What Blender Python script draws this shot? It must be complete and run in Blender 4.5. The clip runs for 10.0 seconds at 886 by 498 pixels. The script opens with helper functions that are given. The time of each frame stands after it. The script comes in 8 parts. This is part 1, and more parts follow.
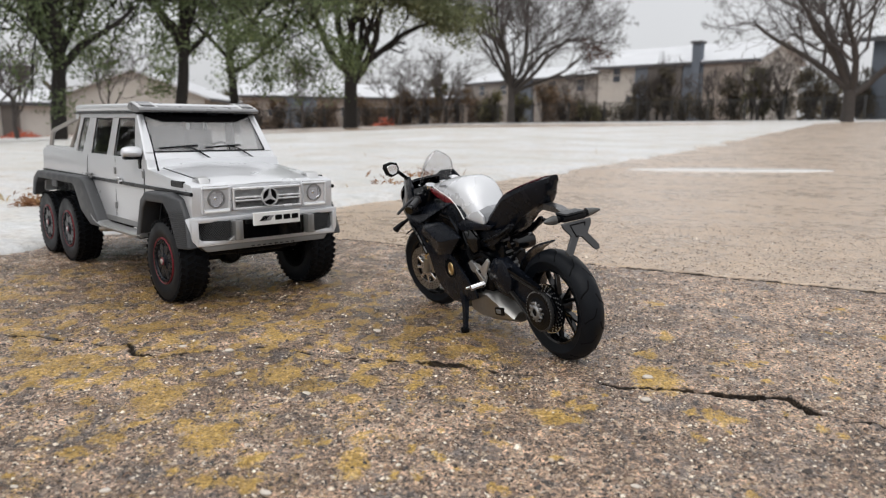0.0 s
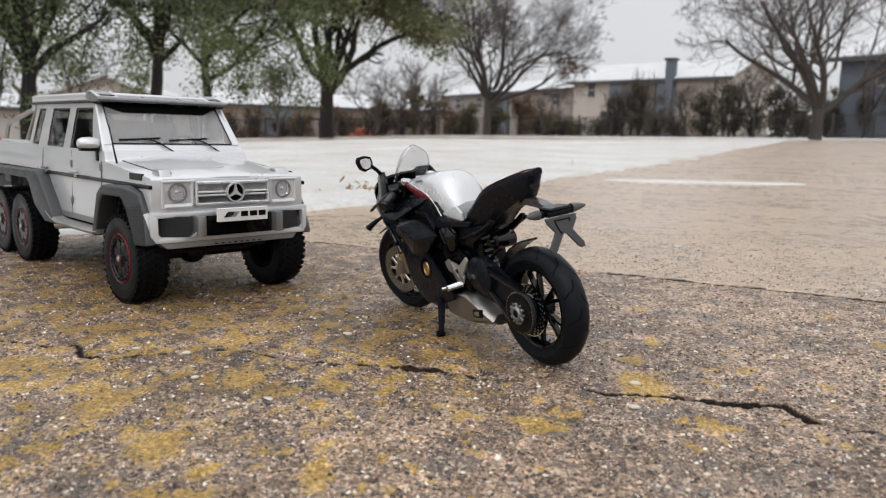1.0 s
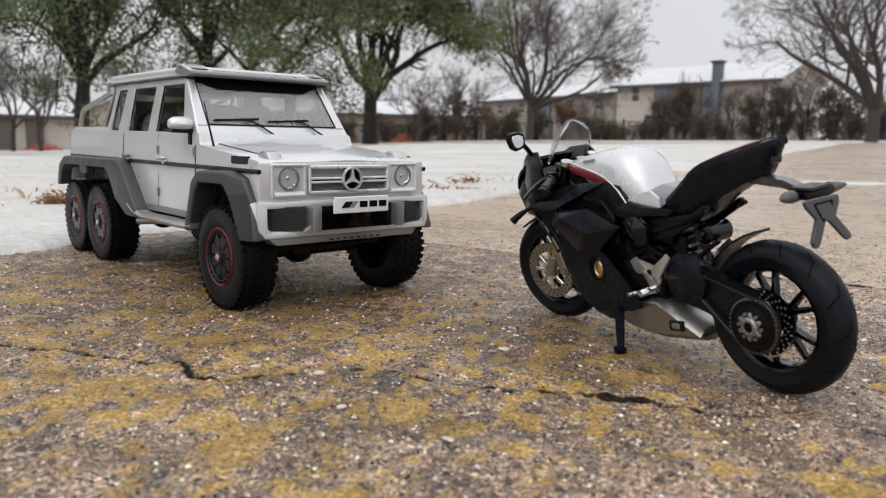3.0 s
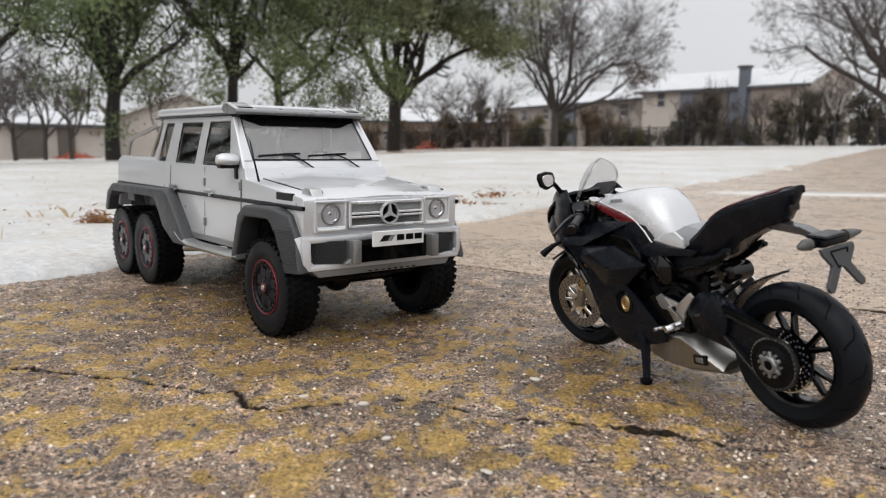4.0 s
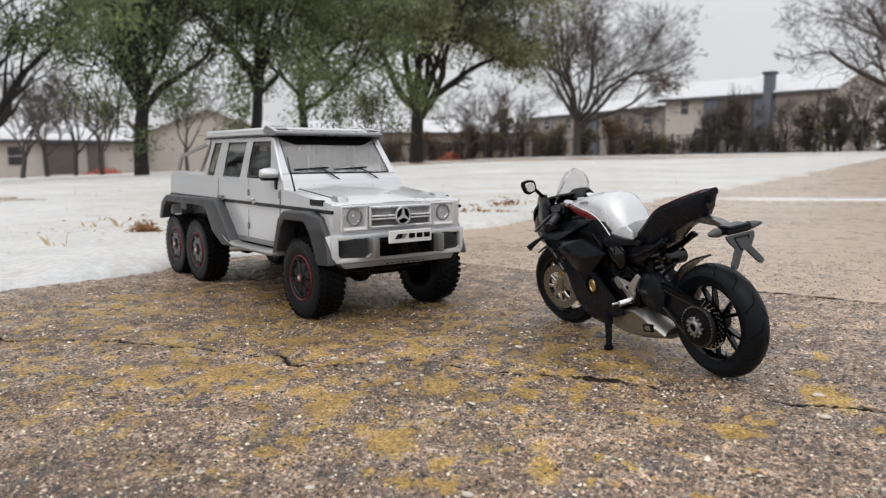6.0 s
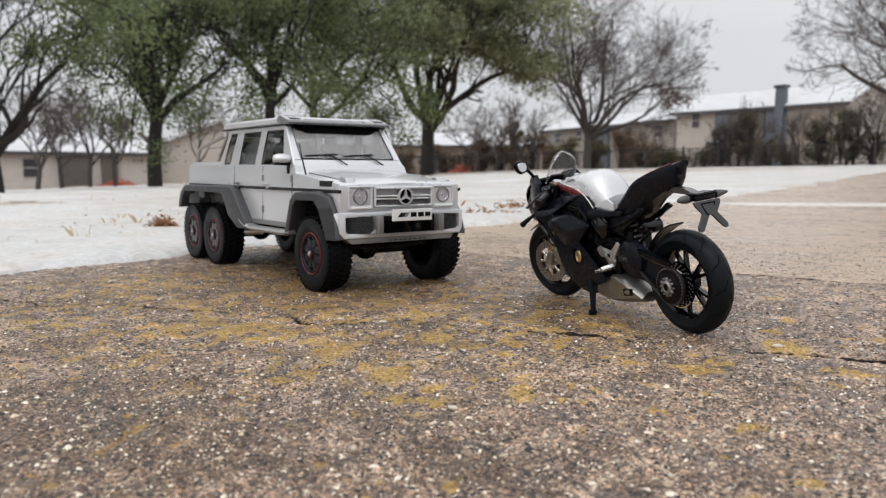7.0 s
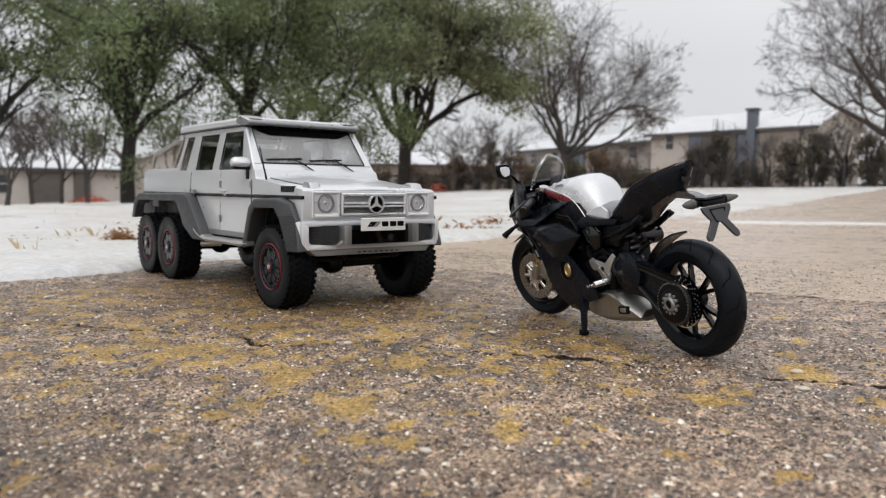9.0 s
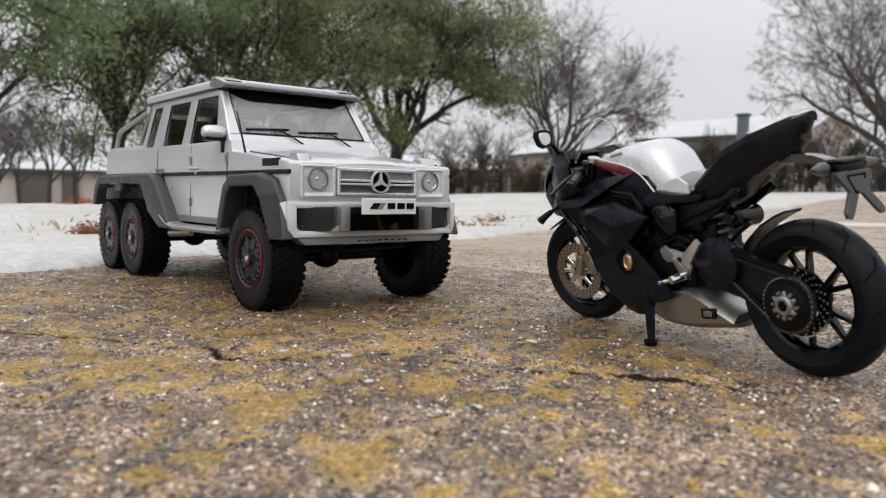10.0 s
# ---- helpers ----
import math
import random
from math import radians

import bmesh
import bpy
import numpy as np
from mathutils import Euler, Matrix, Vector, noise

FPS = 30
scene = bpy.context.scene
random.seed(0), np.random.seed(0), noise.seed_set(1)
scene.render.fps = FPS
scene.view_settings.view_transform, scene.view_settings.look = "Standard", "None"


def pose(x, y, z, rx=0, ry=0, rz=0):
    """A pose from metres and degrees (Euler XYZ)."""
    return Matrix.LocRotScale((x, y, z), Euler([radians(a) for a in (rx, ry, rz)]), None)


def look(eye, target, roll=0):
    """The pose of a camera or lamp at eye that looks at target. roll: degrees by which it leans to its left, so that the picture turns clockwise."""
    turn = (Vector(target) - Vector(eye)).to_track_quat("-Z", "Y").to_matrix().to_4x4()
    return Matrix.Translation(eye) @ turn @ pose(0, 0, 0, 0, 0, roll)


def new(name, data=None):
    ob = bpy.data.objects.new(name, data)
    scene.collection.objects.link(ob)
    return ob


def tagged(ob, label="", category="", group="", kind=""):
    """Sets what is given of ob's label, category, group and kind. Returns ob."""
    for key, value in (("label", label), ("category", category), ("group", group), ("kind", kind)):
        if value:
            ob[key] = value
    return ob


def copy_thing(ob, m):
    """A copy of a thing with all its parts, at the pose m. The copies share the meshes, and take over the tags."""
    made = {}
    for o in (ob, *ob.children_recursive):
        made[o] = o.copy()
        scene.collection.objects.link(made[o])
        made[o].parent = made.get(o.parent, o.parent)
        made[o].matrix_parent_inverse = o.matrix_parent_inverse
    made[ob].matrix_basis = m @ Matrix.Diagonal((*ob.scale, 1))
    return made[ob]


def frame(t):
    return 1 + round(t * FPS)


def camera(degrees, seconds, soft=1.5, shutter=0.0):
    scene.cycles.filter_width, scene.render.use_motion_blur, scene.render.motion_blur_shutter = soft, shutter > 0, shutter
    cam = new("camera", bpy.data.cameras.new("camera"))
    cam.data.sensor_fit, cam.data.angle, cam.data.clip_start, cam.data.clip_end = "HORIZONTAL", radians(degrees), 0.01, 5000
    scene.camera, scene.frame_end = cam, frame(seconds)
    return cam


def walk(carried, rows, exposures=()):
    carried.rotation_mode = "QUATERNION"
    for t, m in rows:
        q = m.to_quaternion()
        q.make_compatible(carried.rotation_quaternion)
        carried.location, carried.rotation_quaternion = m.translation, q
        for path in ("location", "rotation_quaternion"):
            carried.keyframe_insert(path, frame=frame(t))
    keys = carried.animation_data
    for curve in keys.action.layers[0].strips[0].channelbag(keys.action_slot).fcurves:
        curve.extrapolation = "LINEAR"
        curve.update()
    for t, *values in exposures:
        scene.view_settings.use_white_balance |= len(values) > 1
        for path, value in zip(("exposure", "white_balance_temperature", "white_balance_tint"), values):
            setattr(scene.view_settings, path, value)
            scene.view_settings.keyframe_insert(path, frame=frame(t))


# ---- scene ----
LENS = 61.8
cam = camera(LENS, 10.0, soft=1.15)
# seconds, eye in metres, yaw to the left, pitch up, roll in degrees
PATH = [
    (0.0, 0.00001, 0.00000, 0.11112, -0.007, -9.735, 0.484),
    (0.5, -0.00021, 0.00381, 0.10956, -1.269, -9.188, 0.937),
    (1.0, -0.00024, 0.02044, 0.10103, -1.973, -8.816, 1.421),
    (1.5, -0.01542, 0.05313, 0.06593, -1.971, -8.556, 1.585),
    (2.0, -0.01990, 0.07607, 0.06444, -1.460, -8.726, 1.338),
    (2.5, -0.03606, 0.08913, 0.07512, -0.227, -8.730, 1.084),
    (3.0, -0.05398, 0.09079, 0.08479, 1.260, -8.447, 1.012),
    (3.2, -0.05976, 0.08731, 0.08773, 1.787, -8.357, 0.900),
    (4.3, -0.05633, 0.06737, 0.10191, 3.455, -7.858, 0.762),
    (4.5, -0.05282, 0.06059, 0.10222, 3.644, -7.824, 0.719),
    (5.0, -0.04774, 0.03729, 0.10721, 4.125, -7.819, 0.384),
    (5.5, -0.04546, 0.01675, 0.11215, 4.648, -7.654, 0.119),
    (6.0, -0.04189, -0.00501, 0.10190, 4.984, -7.156, 0.007),
    (6.2, -0.03919, -0.01255, 0.09681, 5.083, -7.036, -0.050),
    (7.3, -0.02704, -0.05497, 0.08138, 5.987, -5.860, 0.250),
    (7.5, -0.02463, -0.06097, 0.08121, 5.978, -5.720, 0.335),
    (8.0, -0.02455, -0.05243, 0.08168, 5.513, -5.425, 0.268),
    (8.5, -0.02806, -0.02948, 0.07078, 4.744, -5.098, 0.414),
    (9.0, -0.03429, 0.00334, 0.07468, 4.000, -4.688, 0.557),
    (9.5, -0.04862, 0.04916, 0.06932, 3.471, -4.467, 0.725),
    (10.0, -0.05448, 0.08748, 0.06004, 3.283, -4.405, 0.869),
]


def eye_pose(x, y, z, yaw, pitch, roll):
    return pose(x, y, z, 0, 0, yaw) @ pose(0, 0, 0, 90 + pitch, 0, 0) @ pose(0, 0, 0, 0, 0, roll)


cam.data.dof.use_dof = True
cam.data.dof.focus_distance, cam.data.dof.aperture_fstop = 0.37, 20.0
walk(cam, [(row[0], eye_pose(*row[1:])) for row in PATH])

# ---- world and light: an overcast winter day ----
world = bpy.data.worlds.new("overcast_sky")
scene.world = world
world.use_nodes = True
wn, wl = world.node_tree.nodes, world.node_tree.links
wn.clear()
w_out = wn.new("ShaderNodeOutputWorld")
w_bg = wn.new("ShaderNodeBackground")
w_sky = wn.new("ShaderNodeTexSky")
w_sky.sky_type = "NISHITA"
w_sky.sun_disc = False
w_sky.sun_elevation, w_sky.sun_rotation = radians(48), radians(200)
w_sky.dust_density, w_sky.air_density = 4.0, 1.0
w_hsv = wn.new("ShaderNodeHueSaturation")
w_hsv.inputs["Saturation"].default_value = 0.12
w_hsv.inputs["Value"].default_value = 0.05
w_geo = wn.new("ShaderNodeTexCoord")
w_sep = wn.new("ShaderNodeSeparateXYZ")
w_noise = wn.new("ShaderNodeTexNoise")
w_noise.inputs["Scale"].default_value, w_noise.inputs["Detail"].default_value = 2.2, 4.0
w_ramp = wn.new("ShaderNodeValToRGB")
for el, val in ((0.0, (0.66, 0.67, 0.69)), (0.16, (0.58, 0.59, 0.615)), (0.5, (0.95, 0.96, 0.99))):
    e = w_ramp.color_ramp.elements.new(el) if el not in (0.0,) else w_ramp.color_ramp.elements[0]
    e.position, e.color = el, (*val, 1)
w_ramp.color_ramp.elements[-1].color = (1.35, 1.36, 1.38, 1)
w_cloud = wn.new("ShaderNodeMixRGB")
w_cloud.blend_type, w_cloud.inputs[0].default_value = "MULTIPLY", 0.25
w_add = wn.new("ShaderNodeMixRGB")
w_add.blend_type, w_add.inputs[0].default_value = "ADD", 1.0
wl.new(w_geo.outputs["Generated"], w_sep.inputs[0])
wl.new(w_sep.outputs["Z"], w_ramp.inputs[0])
wl.new(w_geo.outputs["Generated"], w_noise.inputs["Vector"])
wl.new(w_ramp.outputs[0], w_cloud.inputs[1])
wl.new(w_noise.outputs["Fac"], w_cloud.inputs[2])
wl.new(w_sky.outputs[0], w_hsv.inputs["Color"])
wl.new(w_cloud.outputs[0], w_add.inputs[1])
wl.new(w_hsv.outputs[0], w_add.inputs[2])
wl.new(w_add.outputs[0], w_bg.inputs[0])
wl.new(w_bg.outputs[0], w_out.inputs[0])
w_bg.inputs[1].default_value = 1.0
sun_data = bpy.data.lights.new("sun", "SUN")
sun_data.energy, sun_data.angle, sun_data.color = 0.6, radians(60), (1.0, 0.97, 0.93)
sun = new("sun", sun_data)
sun.matrix_world = look((0, 0, 30), (4, 13, 0))
scene.view_settings.exposure = 0.0


# ---- materials ----
def material(name):
    m = bpy.data.materials.new(name)
    m.use_nodes = True
    nt = m.node_tree
    return m, nt, nt.nodes["Principled BSDF"]


def node(nt, kind, **kw):
    n = nt.nodes.new(kind)
    for k, v in kw.items():
        n.inputs[k.replace("_", " ")].default_value = v
    return n


def ramp(nt, src, stops):
    r = nt.nodes.new("ShaderNodeValToRGB")
    els = r.color_ramp.elements
    els[0].position, els[1].position = stops[0][0], stops[-1][0]
    els[0].color, els[1].color = (*stops[0][1], 1), (*stops[-1][1], 1)
    for p, c in stops[1:-1]:
        e = els.new(p)
        e.color = (*c, 1)
    nt.links.new(src, r.inputs[0])
    return r.outputs[0]


def mix(nt, fac, a, b, mode="MIX"):
    m = nt.nodes.new("ShaderNodeMixRGB")
    m.blend_type = mode
    for i, v in enumerate((fac, a, b)):
        if isinstance(v, (int, float)):
            m.inputs[i].default_value = v if i == 0 else (v, v, v, 1)
        elif isinstance(v, tuple):
            m.inputs[i].default_value = (*v, 1)
        else:
            nt.links.new(v, m.inputs[i])
    return m.outputs[0]


def coords(nt, scale=1.0):
    tc = nt.nodes.new("ShaderNodeTexCoord")
    mp = nt.nodes.new("ShaderNodeMapping")
    mp.inputs["Scale"].default_value = (scale,) * 3
    nt.links.new(tc.outputs["Object"], mp.inputs["Vector"])
    return mp.outputs[0]


def noise_tex(nt, vec, scale, detail=4.0, rough=0.55):
    n = node(nt, "ShaderNodeTexNoise", Scale=scale, Detail=detail, Roughness=rough)
    nt.links.new(vec, n.inputs["Vector"])
    return n.outputs["Fac"]


def bump(nt, bsdf, height, strength, dist):
    b = node(nt, "ShaderNodeBump", Strength=strength, Distance=dist)
    nt.links.new(height, b.inputs["Height"])
    nt.links.new(b.outputs[0], bsdf.inputs["Normal"])


def surface(name, a, b, rough=0.5, metal=0.0, scale=200.0, bump_s=0.0, bump_d=0.0002, coat=0.0, rough_var=0.1, spec=0.5):
    """A surface between two colours with grain at two scales and uneven gloss."""
    m, nt, s = material(name)
    v = coords(nt)
    n1, n2 = noise_tex(nt, v, scale, 5), noise_tex(nt, v, scale * 0.13, 3)
    f = mix(nt, 0.5, n1, n2)
    nt.links.new(ramp(nt, f, ((0.3, a), (0.7, b))), s.inputs["Base Color"])
    lo, hi = max(rough - rough_var, 0.02), min(rough + rough_var, 1)
    nt.links.new(ramp(nt, n2, ((0.3, (lo,) * 3), (0.7, (hi,) * 3))), s.inputs["Roughness"])
    s.inputs["Metallic"].default_value = metal
    s.inputs["Coat Weight"].default_value = coat
    s.inputs["Coat Roughness"].default_value = 0.08
    s.inputs["Specular IOR Level"].default_value = spec
    if bump_s:
        bump(nt, s, n1, bump_s, bump_d)
    return m


def concrete_material(name, tint, pebble, wet, grow, rugged=1.0):
    """Exposed-aggregate concrete, damp, with lichen and cracks where the mesh says so."""
    m, nt, s = material(name)
    v = coords(nt)
    warp = nt.nodes.new("ShaderNodeVectorMath")
    warp.operation = "MULTIPLY_ADD"
    wn_ = node(nt, "ShaderNodeTexNoise", Scale=240.0, Detail=2.0)
    nt.links.new(v, wn_.inputs["Vector"])
    nt.links.new(wn_.outputs["Color"], warp.inputs[0])
    warp.inputs[1].default_value = (0.003,) * 3
    nt.links.new(v, warp.inputs[2])
    wv = warp.outputs[0]
    stones = []
    for sc in (230.0, 430.0, 900.0):
        vo = node(nt, "ShaderNodeTexVoronoi", Scale=sc)
        nt.links.new(wv, vo.inputs["Vector"])
        stones.append(vo)
    # cement: brown-grey, blotched at three sizes
    big = noise_tex(nt, v, 7.0, 5, 0.6)
    mid = noise_tex(nt, v, 48.0, 6, 0.7)
    fine = noise_tex(nt, v, 700.0, 4, 0.75)
    sc = lambda k: tuple(c * k for c in tint)
    base = ramp(nt, mix(nt, 0.6, big, mid), ((0.36, sc(1 - 0.84 * rugged)), (0.46, sc(1 - 0.5 * rugged)), (0.56, sc(1.0)), (0.68, sc(1 + 0.6 * rugged))))
    base = mix(nt, 0.9 * rugged, base, ramp(nt, fine, ((0.37, (0.09, 0.086, 0.083)), (0.5, (0.95, 0.93, 0.9)), (0.63, (2.7, 2.5, 2.3)))), "MULTIPLY")
    # wet slate-grey blotches and a few sage-green ones
    blot = ramp(nt, noise_tex(nt, v, 33.0, 5, 0.7), ((0.53, (0, 0, 0)), (0.60, (0.8 * rugged,) * 3)))
    base = mix(nt, blot, base, ramp(nt, fine, ((0.38, (0.032, 0.029, 0.029)), (0.62, (0.225, 0.20, 0.19)))))
    sage = ramp(nt, noise_tex(nt, v, 11.0, 4, 0.75), ((0.66, (0, 0, 0)), (0.70, (0.7 * rugged,) * 3)))
    base = mix(nt, sage, base, ramp(nt, fine, ((0.36, (0.12, 0.11, 0.07)), (0.64, (0.36, 0.34, 0.24)))))
    # stones, each with its own colour
    hues = ((0.0, (0.03, 0.026, 0.024)), (0.25, (0.10, 0.07, 0.055)), (0.45, (0.22, 0.13, 0.085)), (0.6, (0.17, 0.14, 0.125)), (0.78, (0.34, 0.24, 0.17)), (0.92, (0.50, 0.39, 0.29)), (1.0, (0.78, 0.70, 0.60)))
    for vo, amount in zip(stones, pebble):
        sep = nt.nodes.new("ShaderNodeSeparateColor")
        nt.links.new(vo.outputs["Color"], sep.inputs[0])
        hue = ramp(nt, sep.outputs[0], hues)
        inside = ramp(nt, vo.outputs["Distance"], ((0.30, (1, 1, 1)), (0.44, (0, 0, 0))))
        pick = ramp(nt, sep.outputs[1], ((1 - amount, (0, 0, 0)), (1 - amount + 0.04, (1, 1, 1))))
        base = mix(nt, mix(nt, 1.0, inside, pick, "MULTIPLY"), base, hue)
    # lichen crust: ragged, eaten through by the stones
    at = nt.nodes.new("ShaderNodeAttribute")
    at.attribute_name = "lichen"
    rag = ramp(nt, mix(nt, 0.5, noise_tex(nt, v, 230.0, 7, 0.82), noise_tex(nt, v, 900.0, 4, 0.78)), ((0.27, (0, 0, 0)), (0.73, (1, 1, 1))))
    add = nt.nodes.new("ShaderNodeMath")
    add.operation = "ADD"
    bite = nt.nodes.new("ShaderNodeMath")
    bite.operation = "MULTIPLY_ADD"
    bite.inputs[1].default_value, bite.inputs[2].default_value = 1.8, -0.39
    nt.links.new(rag, bite.inputs[0])
    nt.links.new(at.outputs["Fac"], add.inputs[0])
    nt.links.new(bite.outputs[0], add.inputs[1])
    half = nt.nodes.new("ShaderNodeMath")
    half.operation = "MULTIPLY"
    half.inputs[1].default_value = 0.5
    nt.links.new(add.outputs[0], half.inputs[0])
    lm = ramp(nt, half.outputs[0], ((grow / 2, (0, 0, 0)), (grow / 2 + 0.06, (0.55, 0.55, 0.55)), (grow / 2 + 0.18, (0.80, 0.80, 0.80))))
    lcol = ramp(nt, mix(nt, 0.72, mid, fine), ((0.37, (0.06, 0.039, 0.011)), (0.45, (0.33, 0.195, 0.030)), (0.55, (0.61, 0.385, 0.072)), (0.66, (0.88, 0.64, 0.25))))
    base = mix(nt, lm, base, lcol)
    # rain in the pores darkens it; shade under the models is painted in too
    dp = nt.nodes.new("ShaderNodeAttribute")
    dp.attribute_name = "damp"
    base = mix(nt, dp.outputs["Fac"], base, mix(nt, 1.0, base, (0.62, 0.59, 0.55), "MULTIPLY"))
    # old dirt in the cracks, near black to carry their deep shade too
    ck = nt.nodes.new("ShaderNodeAttribute")
    ck.attribute_name = "crack"
    edge = nt.nodes.new("ShaderNodeMath")
    edge.operation = "MULTIPLY_ADD"
    edge.inputs[1].default_value, edge.inputs[2].default_value = 0.16, -0.08
    nt.links.new(fine, edge.inputs[0])
    deep = nt.nodes.new("ShaderNodeMath")
    nt.links.new(ck.outputs["Fac"], deep.inputs[0])
    nt.links.new(edge.outputs[0], deep.inputs[1])
    crevice = ramp(nt, deep.outputs[0], ((0.60, (0, 0, 0)), (0.70, (0.35, 0.35, 0.35)), (0.745, (0.95, 0.95, 0.95))))
    base = mix(nt, crevice, base, (0.009, 0.007, 0.0055))
    nt.links.new(base, s.inputs["Base Color"])
    rough = ramp(nt, mix(nt, 0.6, big, mid), ((0.38, (wet, wet, wet)), (0.62, (wet + 0.3,) * 3)))
    rough = mix(nt, lm, rough, 0.8)
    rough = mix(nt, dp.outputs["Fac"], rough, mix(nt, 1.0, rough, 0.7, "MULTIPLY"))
    nt.links.new(rough, s.inputs["Roughness"])
    # a film of rain between the stones
    film = ramp(nt, mix(nt, 0.5, mid, noise_tex(nt, v, 15.0, 4, 0.6)), ((0.40, (0.04, 0.04, 0.04)), (0.60, (0.45, 0.45, 0.45))))
    nt.links.new(mix(nt, crevice, mix(nt, lm, film, 0.03), 0.0), s.inputs["Coat Weight"])
    nt.links.new(ramp(nt, crevice, ((0.3, (0.5, 0.5, 0.5)), (0.9, (0.05, 0.05, 0.05)))), s.inputs["Specular IOR Level"])
    s.inputs["Coat Roughness"].default_value, s.inputs["Coat IOR"].default_value = 0.28, 1.33
    h = mix(nt, 0.5, stones[1].outputs["Distance"], fine)
    bump(nt, s, h, 1.0 * rugged, 0.0022)
    return m


M_SLAB = concrete_material("damp_aggregate_concrete", (0.47, 0.335, 0.245), (0.5, 0.62, 0.78), 0.11, 1.0)
M_SLAB_FAR = concrete_material("damp_smooth_concrete", (0.43, 0.325, 0.235), (0.04, 0.08, 0.15), 0.16, 1.0, 0.26)


def snow_material():
    m, nt, s = material("thin_icy_snow")
    v = coords(nt)
    n1, n2 = noise_tex(nt, v, 14.0, 6, 0.7), noise_tex(nt, v, 2.1, 6, 0.65)
    n3 = noise_tex(nt, v, 120.0, 4, 0.6)
    col = ramp(nt, mix(nt, 0.5, n1, n3), ((0.3, (0.40, 0.405, 0.415)), (0.6, (0.68, 0.68, 0.68))))
    # dull olive where the grass lies close under the snow, with faint rusty flecks
    dull = ramp(nt, mix(nt, 0.35, noise_tex(nt, v, 1.3, 5, 0.6), noise_tex(nt, v, 45.0, 4, 0.7)), ((0.46, (0, 0, 0)), (0.62, (0.6, 0.6, 0.6))))
    col = mix(nt, dull, col, ramp(nt, n1, ((0.35, (0.30, 0.295, 0.235)), (0.65, (0.52, 0.515, 0.47)))))
    fleck = ramp(nt, noise_tex(nt, v, 75.0, 5, 0.75), ((0.64, (0, 0, 0)), (0.72, (0.65, 0.65, 0.65))))
    col = mix(nt, fleck, col, ramp(nt, n3, ((0.4, (0.34, 0.21, 0.14)), (0.6, (0.42, 0.38, 0.27)))))
    # worn-through places show straw-brown turf
    thin = ramp(nt, mix(nt, 0.45, n1, n2), ((0.455, (0, 0, 0)), (0.62, (0.7, 0.7, 0.7))))
    col = mix(nt, thin, col, ramp(nt, n3, ((0.35, (0.22, 0.15, 0.085)), (0.65, (0.52, 0.46, 0.37)))))
    nt.links.new(col, s.inputs["Base Color"])
    s.inputs["Roughness"].default_value = 0.55
    s.inputs["Subsurface Weight"].default_value = 0.0
    bump(nt, s, mix(nt, 0.5, n1, n3), 0.5, 0.01)
    return m


M_SNOW = snow_material()
M_SLUSH = surface("wet_slush", (0.46, 0.44, 0.42), (0.62, 0.605, 0.585), 0.3, scale=40, bump_s=0.3, bump_d=0.004)
M_BARK = surface("dark_bark", (0.014, 0.012, 0.011), (0.034, 0.029, 0.026), 0.9, scale=18, bump_s=0.6, bump_d=0.02)
M_BARK_GREY = surface("grey_bark", (0.04, 0.035, 0.032), (0.085, 0.073, 0.068), 0.9, scale=18, bump_s=0.6, bump_d=0.02)
M_TWIG = surface("bare_twigs", (0.065, 0.056, 0.052), (0.12, 0.103, 0.098), 0.9, scale=8)


def leaf_material(name, a, b, c):
    m, nt, s = material(name)
    g = nt.nodes.new("ShaderNodeNewGeometry")
    v = coords(nt)
    col = ramp(nt, g.outputs["Random Per Island"], ((0.0, a), (0.6, b), (1.0, c)))
    col = mix(nt, 0.8, col, ramp(nt, noise_tex(nt, v, 1.3, 3), ((0.36, (0.42, 0.43, 0.42)), (0.62, (1.5, 1.5, 1.4)))), "MULTIPLY")
    nt.links.new(col, s.inputs["Base Color"])
    s.inputs["Roughness"].default_value = 0.6
    tl = nt.nodes.new("ShaderNodeBsdfTranslucent")
    nt.links.new(mix(nt, 1.0, col, (1.2, 1.2, 0.9), "MULTIPLY"), tl.inputs[0])
    mx = nt.nodes.new("ShaderNodeMixShader")
    mx.inputs[0].default_value = 0.4
    nt.links.new(s.outputs[0], mx.inputs[1])
    nt.links.new(tl.outputs[0], mx.inputs[2])
    nt.links.new(mx.outputs[0], nt.nodes["Material Output"].inputs["Surface"])
    return m


M_LEAF = leaf_material("oak_leaves", (0.095, 0.125, 0.065), (0.14, 0.178, 0.092), (0.205, 0.25, 0.138))
M_LEAF_PALE = leaf_material("frosted_oak_leaves", (0.15, 0.168, 0.105), (0.205, 0.226, 0.146), (0.28, 0.30, 0.205))
M_LEAF_BROWN = leaf_material("withered_leaves", (0.07, 0.030, 0.025), (0.12, 0.05, 0.04), (0.17, 0.075, 0.055))
M_SHRUB = leaf_material("winter_shrub", (0.05, 0.042, 0.034), (0.085, 0.07, 0.055), (0.13, 0.108, 0.085))
M_SHRUB_RUST = leaf_material("rusty_winter_shrub", (0.07, 0.045, 0.035), (0.13, 0.085, 0.06), (0.20, 0.14, 0.10))
M_SHRUB_OLIVE = leaf_material("olive_winter_shrub", (0.06, 0.058, 0.032), (0.11, 0.10, 0.055), (0.17, 0.15, 0.085))
M_STRAW = surface("dry_grass", (0.36, 0.26, 0.15), (0.55, 0.45, 0.30), 0.8, scale=300)
M_ROOF_SNOW = surface("snow_covered_roof", (0.50, 0.51, 0.53), (0.62, 0.63, 0.65), 0.7, scale=0.6)
